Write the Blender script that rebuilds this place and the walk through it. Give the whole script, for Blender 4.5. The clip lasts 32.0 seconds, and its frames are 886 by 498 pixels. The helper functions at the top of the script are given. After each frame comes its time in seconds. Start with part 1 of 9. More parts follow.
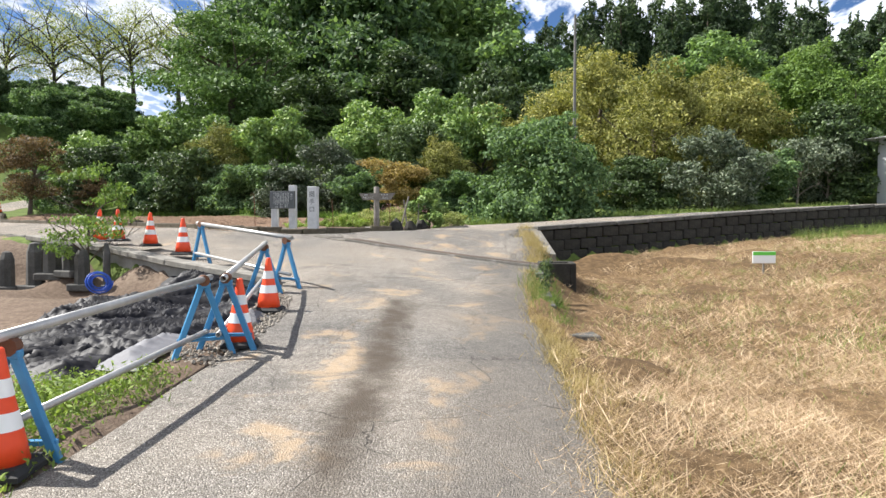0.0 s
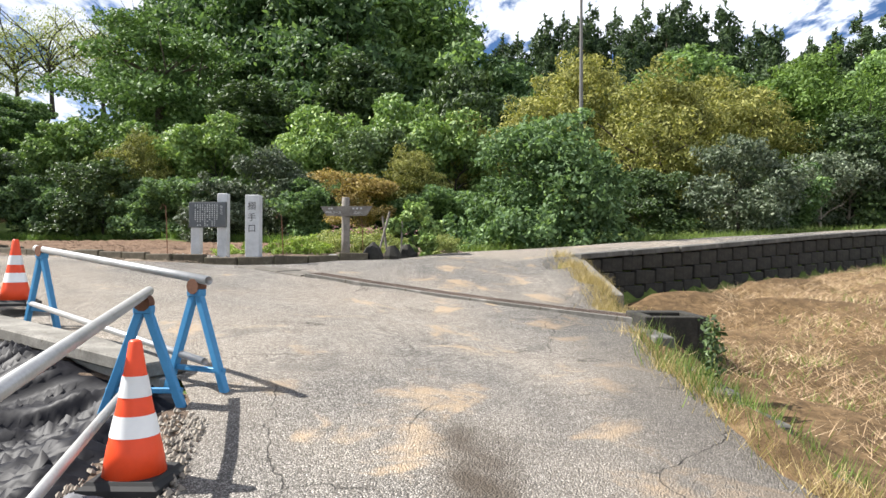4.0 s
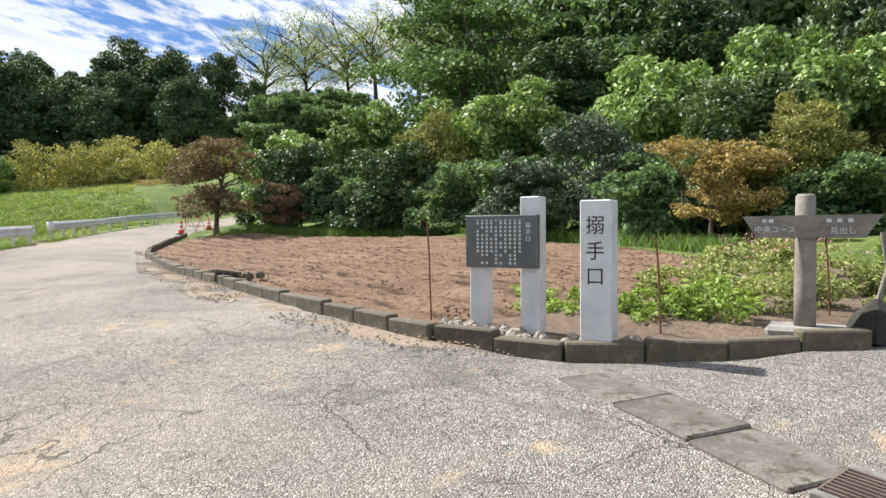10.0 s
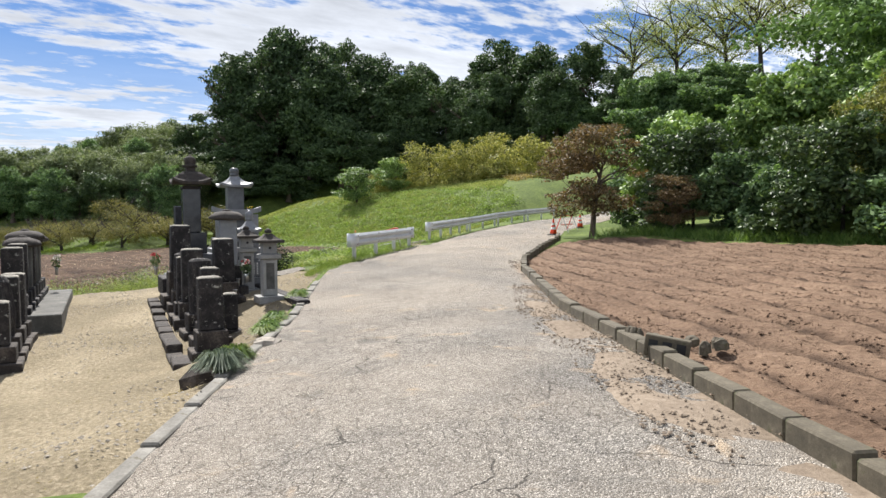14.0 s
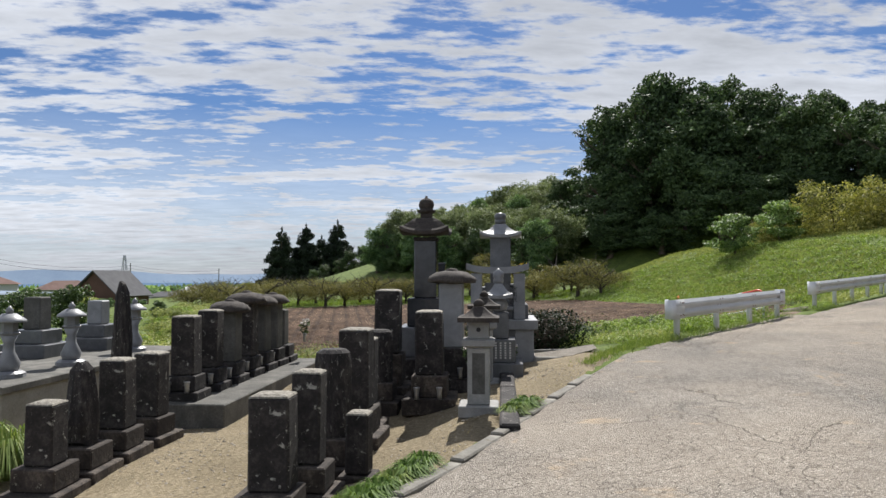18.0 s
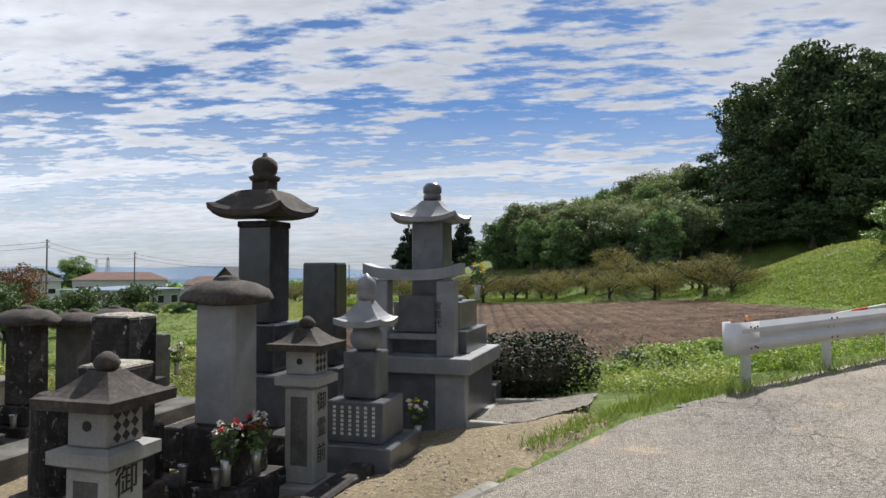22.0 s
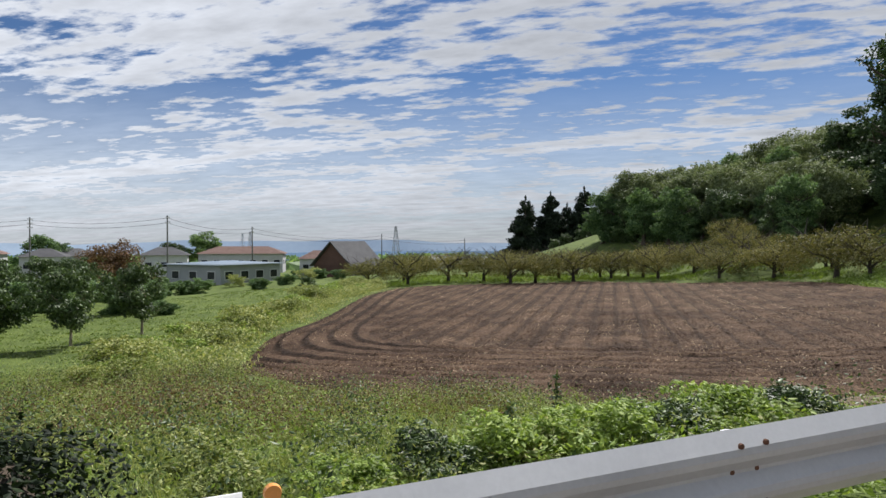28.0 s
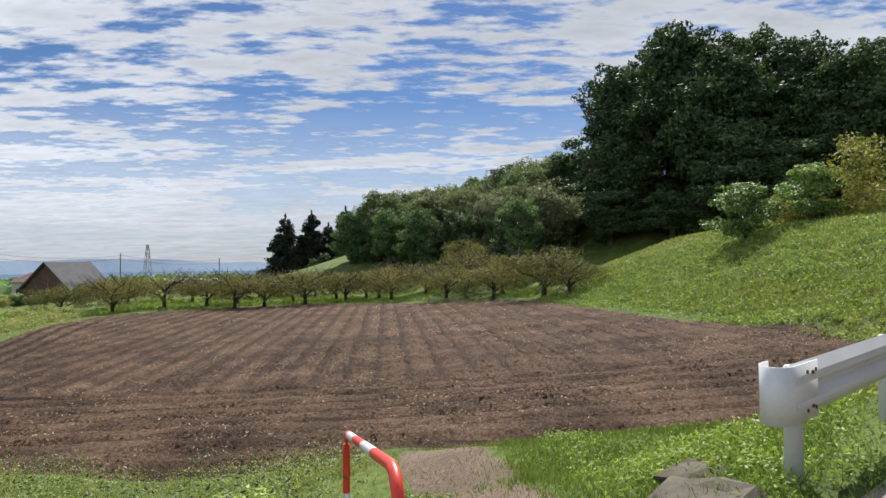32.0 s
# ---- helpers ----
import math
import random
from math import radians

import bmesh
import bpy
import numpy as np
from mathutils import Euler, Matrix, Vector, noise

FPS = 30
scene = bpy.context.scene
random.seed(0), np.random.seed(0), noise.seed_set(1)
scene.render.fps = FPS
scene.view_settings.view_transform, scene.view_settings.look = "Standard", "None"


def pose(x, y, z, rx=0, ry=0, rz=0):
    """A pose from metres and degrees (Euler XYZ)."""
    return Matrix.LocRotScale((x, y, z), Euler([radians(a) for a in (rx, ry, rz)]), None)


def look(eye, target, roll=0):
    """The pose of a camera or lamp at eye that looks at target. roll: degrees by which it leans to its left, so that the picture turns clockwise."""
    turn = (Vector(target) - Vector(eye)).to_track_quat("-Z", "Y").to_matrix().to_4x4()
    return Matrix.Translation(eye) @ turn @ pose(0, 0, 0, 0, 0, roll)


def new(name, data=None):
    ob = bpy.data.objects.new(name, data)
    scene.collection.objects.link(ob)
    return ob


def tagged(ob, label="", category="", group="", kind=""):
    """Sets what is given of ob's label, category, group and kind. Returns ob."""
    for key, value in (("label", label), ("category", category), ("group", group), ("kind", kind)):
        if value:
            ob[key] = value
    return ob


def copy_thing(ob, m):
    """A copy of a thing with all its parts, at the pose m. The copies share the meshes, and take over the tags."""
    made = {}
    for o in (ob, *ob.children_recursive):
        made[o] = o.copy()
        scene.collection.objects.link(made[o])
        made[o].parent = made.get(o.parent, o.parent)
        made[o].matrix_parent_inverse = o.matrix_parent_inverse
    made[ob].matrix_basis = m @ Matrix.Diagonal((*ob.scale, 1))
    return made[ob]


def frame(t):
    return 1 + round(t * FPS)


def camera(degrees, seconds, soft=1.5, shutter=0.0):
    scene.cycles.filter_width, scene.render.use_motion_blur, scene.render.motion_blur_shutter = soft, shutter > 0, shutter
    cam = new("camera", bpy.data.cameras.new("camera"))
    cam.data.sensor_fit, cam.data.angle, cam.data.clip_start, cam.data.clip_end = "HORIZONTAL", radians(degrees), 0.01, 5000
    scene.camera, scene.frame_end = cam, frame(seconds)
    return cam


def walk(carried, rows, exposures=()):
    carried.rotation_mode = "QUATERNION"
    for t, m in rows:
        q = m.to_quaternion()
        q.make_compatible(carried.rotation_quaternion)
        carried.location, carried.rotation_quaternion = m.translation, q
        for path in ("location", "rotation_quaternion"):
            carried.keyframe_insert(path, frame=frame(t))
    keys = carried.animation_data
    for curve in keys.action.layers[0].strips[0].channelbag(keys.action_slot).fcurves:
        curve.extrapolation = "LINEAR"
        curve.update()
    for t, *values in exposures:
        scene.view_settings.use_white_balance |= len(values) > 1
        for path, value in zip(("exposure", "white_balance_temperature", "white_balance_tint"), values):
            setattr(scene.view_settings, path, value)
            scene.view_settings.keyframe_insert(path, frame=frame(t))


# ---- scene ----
cam = camera(66.2, 32.0)
PATH = [
    (0, (0.463, 2.456, 1.53), (0.255, 4.445, 1.466), 0.1),
    (0.5, (0.221, 3.142, 1.589), (0.062, 5.135, 1.527), -0.1),
    (1, (-0.006, 3.836, 1.632), (-0.092, 5.833, 1.568), -0.0),
    (1.5, (-0.231, 4.504, 1.645), (-0.285, 6.502, 1.587), 0.0),
    (2, (-0.46, 5.162, 1.643), (-0.479, 7.16, 1.546), 0.1),
    (2.5, (-0.68, 5.803, 1.622), (-0.718, 7.801, 1.533), 0.1),
    (3, (-0.806, 6.431, 1.644), (-0.855, 8.43, 1.577), 0.2),
    (3.5, (-1.012, 7.086, 1.548), (-1.046, 9.086, 1.554), 0.1),
    (5.5, (-1.384, 9.633, 1.718), (-1.455, 11.632, 1.737), -0.1),
    (6, (-1.497, 10.234, 1.83), (-1.582, 12.232, 1.836), -0.3),
    (6.5, (-1.59, 10.804, 1.855), (-1.684, 12.802, 1.865), -0.3),
    (7, (-1.745, 11.322, 1.912), (-1.846, 13.319, 1.931), -0.3),
    (7.5, (-1.906, 11.851, 2.001), (-2.064, 13.845, 2.019), -0.3),
    (8, (-2.12, 12.421, 2.075), (-2.381, 14.403, 2.051), -0.4),
    (8.5, (-2.383, 12.946, 2.193), (-2.798, 14.901, 2.123), -0.3),
    (9, (-2.699, 13.498, 2.253), (-3.274, 15.413, 2.19), -0.4),
    (9.5, (-3.094, 13.955, 2.291), (-3.816, 15.82, 2.234), -0.3),
    (10, (-3.474, 14.407, 2.366), (-4.361, 16.199, 2.306), -0.4),
    (10.5, (-3.889, 14.838, 2.407), (-4.931, 16.544, 2.352), -0.3),
    (11, (-4.316, 15.283, 2.48), (-5.501, 16.893, 2.432), -0.3),
    (11.5, (-4.743, 15.601, 2.55), (-5.981, 17.171, 2.502), -0.1),
    (12, (-5.298, 15.965, 2.59), (-6.583, 17.496, 2.529), -0.2),
    (12.5, (-5.812, 16.343, 2.612), (-7.16, 17.819, 2.546), -0.2),
    (13, (-6.309, 16.716, 2.66), (-7.745, 18.106, 2.585), -0.3),
    (13.5, (-6.81, 17.014, 2.732), (-8.371, 18.26, 2.636), -0.4),
    (15.5, (-8.623, 18.491, 2.896), (-10.436, 19.336, 2.897), -0.2),
    (16, (-9.114, 18.944, 2.925), (-10.99, 19.639, 2.891), -0.3),
    (16.5, (-9.648, 19.402, 2.89), (-11.585, 19.898, 2.84), -0.3),
    (17, (-10.073, 19.829, 2.924), (-12.045, 20.162, 2.912), -0.1),
    (17.5, (-10.563, 20.285, 2.925), (-12.553, 20.484, 2.962), -0.1),
    (18, (-11.076, 20.673, 2.957), (-13.073, 20.764, 3.033), 0.0),
    (18.5, (-11.659, 21.086, 2.969), (-13.655, 21.151, 3.08), 0.0),
    (19, (-12.293, 21.477, 2.968), (-14.288, 21.524, 3.098), 0.0),
    (19.5, (-12.839, 21.832, 2.993), (-14.835, 21.842, 3.114), 0.1),
    (20, (-13.425, 22.169, 3.019), (-15.419, 22.054, 3.121), 0.0),
    (20.5, (-13.988, 22.525, 3.057), (-15.976, 22.319, 3.131), 0.1),
    (21, (-14.445, 22.898, 3.036), (-16.423, 22.611, 3.097), -0.1),
    (21.5, (-15.066, 23.229, 3.066), (-17.041, 22.918, 3.124), -0.2),
    (22, (-15.63, 23.535, 3.083), (-17.605, 23.23, 3.146), -0.0),
    (22.5, (-16.262, 23.817, 3.097), (-18.239, 23.518, 3.145), -0.0),
    (23, (-16.848, 24.089, 3.132), (-18.83, 23.825, 3.181), 0.1),
    (23.5, (-17.404, 24.364, 3.144), (-19.388, 24.11, 3.185), -0.1),
    (24, (-17.992, 24.639, 3.189), (-19.977, 24.391, 3.216), -0.1),
    (24.5, (-18.559, 24.953, 3.236), (-20.542, 24.69, 3.251), -0.3),
    (25, (-19.196, 25.294, 3.217), (-21.163, 24.936, 3.251), -0.4),
    (25.5, (-19.75, 25.629, 3.234), (-21.701, 25.189, 3.292), -0.4),
    (27.5, (-21.862, 26.752, 3.258), (-23.764, 26.133, 3.243), 0.0),
    (28, (-22.299, 27.047, 3.291), (-24.181, 26.369, 3.275), -0.1),
    (28.5, (-22.782, 27.377, 3.303), (-24.622, 26.593, 3.335), -0.1),
    (29, (-23.332, 27.668, 3.302), (-25.159, 26.857, 3.386), -0.1),
    (29.5, (-23.827, 28.055, 3.297), (-25.643, 27.225, 3.41), -0.1),
    (30, (-24.248, 28.52, 3.316), (-26.086, 27.743, 3.458), -0.3),
    (30.5, (-24.719, 28.925, 3.311), (-26.609, 28.288, 3.452), -0.4),
    (31, (-25.225, 29.342, 3.331), (-27.169, 28.886, 3.453), -0.4),
    (31.5, (-25.677, 29.768, 3.368), (-27.663, 29.547, 3.445), -0.5),
    (32, (-25.952, 30.203, 3.425), (-27.952, 30.174, 3.463), -0.3),
]
walk(cam, [(t, look(eye, target, roll)) for t, eye, target, roll in PATH],
     [(0, 1.18), (7, 1.24), (9, 1.20), (13, 1.10), (14.5, 0.98), (16, 0.82), (18, 0.66), (24, 0.66), (28, 0.46), (30, 0.40), (31, 0.52), (32, 0.66)])

# ---- light: sun over the far hill, broken high cloud ----
SUN_AZ, SUN_EL = 280.0, 48.0          # compass from +y, clockwise; degrees above the horizon
sun = new("sun", bpy.data.lights.new("sun", "SUN"))
sun.data.energy, sun.data.angle, sun.data.color = 5.0, radians(0.6), (1.0, 0.965, 0.915)
_a, _e = radians(SUN_AZ), radians(SUN_EL)
_to = Vector((math.sin(_a) * math.cos(_e), math.cos(_a) * math.cos(_e), math.sin(_e)))
sun.matrix_world = look(_to * 60, (0, 0, 0))

world = bpy.data.worlds.new("world")
scene.world = world
world.use_nodes = True
_n, _l = world.node_tree.nodes, world.node_tree.links
_n.clear()


def wnode(kind, **kw):
    nd = _n.new(kind)
    for k, v in kw.items():
        nd.inputs[k].default_value = v
    return nd


def wmath(op, a, b=None, c=None):
    nd = _n.new("ShaderNodeMath")
    nd.operation = op
    for i, v in enumerate((a, b, c)):
        if v is None:
            continue
        if isinstance(v, (int, float)):
            nd.inputs[i].default_value = v
        else:
            _l.new(v, nd.inputs[i])
    return nd.outputs[0]


sky = _n.new("ShaderNodeTexSky")
sky.sky_type = "NISHITA"
sky.sun_disc = False
sky.sun_elevation, sky.sun_rotation = radians(SUN_EL), radians(SUN_AZ)
sky.air_density, sky.dust_density, sky.ozone_density = 1.0, 0.25, 2.6
_co = _n.new("ShaderNodeTexCoord")
_sp = _n.new("ShaderNodeSeparateXYZ")
_l.new(_co.outputs["Generated"], _sp.inputs[0])
_up = wmath("ADD", wmath("MAXIMUM", _sp.outputs[2], 0.0), 0.09)
_cb = _n.new("ShaderNodeCombineXYZ")
_l.new(wmath("DIVIDE", _sp.outputs[0], _up), _cb.inputs[0])
_l.new(wmath("DIVIDE", _sp.outputs[1], _up), _cb.inputs[1])
# rows of small cloud drawn out along one direction
_mp = wnode("ShaderNodeMapping", Rotation=(0, 0, radians(18)), Scale=(1.3, 0.62, 1.0), Location=(2.3, 0.7, 0))
_l.new(_cb.outputs[0], _mp.inputs[0])
_big = wnode("ShaderNodeTexNoise", Scale=0.75, Detail=3.0, Roughness=0.5, Distortion=0.3)
_mid = wnode("ShaderNodeTexNoise", Scale=3.8, Detail=9.0, Roughness=0.6, Distortion=0.15)
_fin = wnode("ShaderNodeTexNoise", Scale=11.0, Detail=5.0, Roughness=0.6, Distortion=0.1)
for nd in (_big, _mid, _fin):
    _l.new(_mp.outputs[0], nd.inputs["Vector"])
_sum = wmath("ADD", wmath("ADD", wmath("MULTIPLY", _big.outputs[0], 0.75), wmath("MULTIPLY", _mid.outputs[0], 0.75)), wmath("MULTIPLY", _fin.outputs[0], 0.40))
_cov = _n.new("ShaderNodeMapRange")
_cov.interpolation_type = "SMOOTHSTEP"
_l.new(_sum, _cov.inputs[0])
_cov.inputs[1].default_value, _cov.inputs[2].default_value = 0.855, 1.0
# a veil that thickens towards the horizon
_veil = _n.new("ShaderNodeMapRange")
_l.new(_sp.outputs[2], _veil.inputs[0])
_veil.inputs[1].default_value, _veil.inputs[2].default_value = 0.03, 0.235
_veil.inputs[3].default_value, _veil.inputs[4].default_value = 1.0, 0.0
_cl = wmath("MINIMUM", wmath("MULTIPLY", wmath("MAXIMUM", _cov.outputs[0], wmath("MULTIPLY", _veil.outputs[0], 0.76)), 0.96), 1.0)
_shade = _n.new("ShaderNodeMapRange")
_l.new(_mid.outputs[0], _shade.inputs[0])
_shade.inputs[1].default_value, _shade.inputs[2].default_value = 0.35, 0.75
_shade.inputs[3].default_value, _shade.inputs[4].default_value = 1.0, 0.64
_white = _n.new("ShaderNodeMix")
_white.data_type = "RGBA"
_white.blend_type = "MULTIPLY"
_white.inputs[0].default_value = 1.0
_white.inputs[6].default_value = (7.2, 7.55, 8.25, 1)
# cloud lit from the front is brighter than cloud that hangs before the sun
_dot = _n.new("ShaderNodeVectorMath")
_dot.operation = "DOT_PRODUCT"
_l.new(_co.outputs["Generated"], _dot.inputs[0])
_dot.inputs[1].default_value = _to
_front = _n.new("ShaderNodeMapRange")
_l.new(_dot.outputs["Value"], _front.inputs[0])
_front.inputs[1].default_value, _front.inputs[2].default_value = 0.24, 0.85
_front.inputs[3].default_value, _front.inputs[4].default_value = 1.28, 0.72
_low = _n.new("ShaderNodeMapRange")
_l.new(_sp.outputs[2], _low.inputs[0])
_low.inputs[1].default_value, _low.inputs[2].default_value = 0.0, 0.11
_low.inputs[3].default_value, _low.inputs[4].default_value = 0.64, 1.0
_l.new(wmath("MULTIPLY", _low.outputs[0], wmath("MULTIPLY", _shade.outputs[0], _front.outputs[0])), _white.inputs[7])
_skm = _n.new("ShaderNodeMix")
_skm.data_type = "RGBA"
_l.new(_cl, _skm.inputs[0])
_deep = _n.new("ShaderNodeMix")
_deep.data_type = "RGBA"
_deep.blend_type = "MULTIPLY"
_deep.inputs[0].default_value = 1.0
_l.new(sky.outputs[0], _deep.inputs[6])
_deep.inputs[7].default_value = (0.32, 0.41, 0.55, 1)
_l.new(_deep.outputs[2], _skm.inputs[6])
_l.new(_white.outputs[2], _skm.inputs[7])
_bg = wnode("ShaderNodeBackground", Strength=0.088)
_l.new(_skm.outputs[2], _bg.inputs[0])
_out = _n.new("ShaderNodeOutputWorld")
_l.new(_bg.outputs[0], _out.inputs[0])

# ---- materials ----
def ramp(nt, fac, stops):
    nd = nt.nodes.new("ShaderNodeValToRGB")
    el = nd.color_ramp.elements
    while len(el) < len(stops):
        el.new(0.5)
    for e, (p, c) in zip(el, stops):
        e.position, e.color = p, (*c, 1)
    nt.links.new(fac, nd.inputs[0])
    return nd.outputs[0]


def tex(nt, vec, scale, detail=5.0, rough=0.6, dist=0.0):
    nd = nt.nodes.new("ShaderNodeTexNoise")
    nd.inputs["Scale"].default_value, nd.inputs["Detail"].default_value = scale, detail
    nd.inputs["Roughness"].default_value, nd.inputs["Distortion"].default_value = rough, dist
    nt.links.new(vec, nd.inputs["Vector"])
    return nd.outputs[0]


def cells(nt, vec, scale, feature="F1"):
    nd = nt.nodes.new("ShaderNodeTexVoronoi")
    nd.feature = feature
    nd.inputs["Scale"].default_value = scale
    nt.links.new(vec, nd.inputs["Vector"])
    return nd


def calc(nt, op, a, b=0.0, clamp=False):
    nd = nt.nodes.new("ShaderNodeMath")
    nd.operation, nd.use_clamp = op, clamp
    for i, v in enumerate((a, b)):
        if isinstance(v, (int, float)):
            nd.inputs[i].default_value = v
        else:
            nt.links.new(v, nd.inputs[i])
    return nd.outputs[0]


def band(nt, val, lo, hi, a=0.0, b=1.0):
    nd = nt.nodes.new("ShaderNodeMapRange")
    nd.interpolation_type = "SMOOTHSTEP"
    nt.links.new(val, nd.inputs[0])
    for i, v in enumerate((lo, hi, a, b)):
        nd.inputs[i + 1].default_value = v
    return nd.outputs[0]


def mix(nt, fac, a, b, blend="MIX"):
    nd = nt.nodes.new("ShaderNodeMix")
    nd.data_type, nd.blend_type = "RGBA", blend
    for i, v in ((0, fac), (6, a), (7, b)):
        if isinstance(v, (int, float)):
            nd.inputs[i].default_value = v
        elif isinstance(v, tuple):
            nd.inputs[i].default_value = (*v, 1)
        else:
            nt.links.new(v, nd.inputs[i])
    return nd.outputs[2]


def start(name, world_space=True):
    m = bpy.data.materials.new(name)
    m.use_nodes = True
    nt = m.node_tree
    b = nt.nodes["Principled BSDF"]
    if world_space:
        vec = nt.nodes.new("ShaderNodeNewGeometry").outputs["Position"]
    else:
        vec = nt.nodes.new("ShaderNodeTexCoord").outputs["Object"]
    return m, nt, b, vec


def relief(nt, b, h, strength, distance=0.02):
    nd = nt.nodes.new("ShaderNodeBump")
    nd.inputs["Strength"].default_value, nd.inputs["Distance"].default_value = strength, distance
    nt.links.new(h, nd.inputs["Height"])
    nt.links.new(nd.outputs[0], b.inputs["Normal"])


def surface(name, stops, scale=3.0, fine=40.0, rough=0.8, bump=0.4, dist=0.01, metal=0.0, spots=None, spot_scale=9.0, spot_at=(0.62, 0.72), world_space=False, spec=0.4):
    """A weathered surface: broad tone, fine grain, optional spots, fine relief."""
    m, nt, b, vec = start(name, world_space)
    broad, grain = tex(nt, vec, scale, 6, 0.62, 0.2), tex(nt, vec, fine, 4, 0.7)
    f = calc(nt, "ADD", calc(nt, "MULTIPLY", broad, 0.65), calc(nt, "MULTIPLY", grain, 0.35))
    col = ramp(nt, f, stops)
    rnd = nt.nodes.new("ShaderNodeObjectInfo").outputs["Random"]
    col = mix(nt, 1.0, col, ramp(nt, rnd, [(0.0, (0.86, 0.86, 0.86)), (1.0, (1.08, 1.08, 1.08))]), "MULTIPLY")
    if spots:
        s = tex(nt, vec, spot_scale, 8, 0.7, 0.4)
        col = mix(nt, band(nt, s, *spot_at), col, spots)
    nt.links.new(col, b.inputs["Base Color"])
    b.inputs["Roughness"].default_value, b.inputs["Metallic"].default_value = rough, metal
    b.inputs["Specular IOR Level"].default_value = spec
    relief(nt, b, f, bump, dist)
    return m


def foliage(name, stops, glow=0.32, rough=0.6, spec=0.22, deep=True, tone=1.0):
    """Leaves: every leaf has its own tone, every plant its own cast; light passes through."""
    stops = [(p, tuple(k * (0.88 * v + 0.12 * sum(c) / 3) for v in c)) for (p, c), k in zip(stops, (0.55 * tone, 0.85 * tone, 1.12 * tone) if deep else (0.85, 1.0, 1.12))]
    glow *= 0.7
    m, nt, b, vec = start(name, True)
    geo = nt.nodes.new("ShaderNodeNewGeometry")
    rnd = nt.nodes.new("ShaderNodeObjectInfo").outputs["Random"]
    f = calc(nt, "ADD", calc(nt, "MULTIPLY", geo.outputs["Random Per Island"], 0.6), calc(nt, "MULTIPLY", tex(nt, vec, 0.7, 3), 0.45))
    col = ramp(nt, calc(nt, "ADD", f, calc(nt, "MULTIPLY", calc(nt, "SUBTRACT", rnd, 0.5), 0.22)), stops)
    nt.links.new(col, b.inputs["Base Color"])
    b.inputs["Roughness"].default_value, b.inputs["Specular IOR Level"].default_value = rough, spec
    tr = nt.nodes.new("ShaderNodeBsdfTranslucent")
    nt.links.new(mix(nt, 1.0, col, (1.25, 1.3, 0.7), "MULTIPLY"), tr.inputs[0])
    mx = nt.nodes.new("ShaderNodeMixShader")
    mx.inputs[0].default_value = glow
    nt.links.new(b.outputs[0], mx.inputs[1])
    nt.links.new(tr.outputs[0], mx.inputs[2])
    nt.links.new(mx.outputs[0], nt.nodes["Material Output"].inputs[0])
    return m


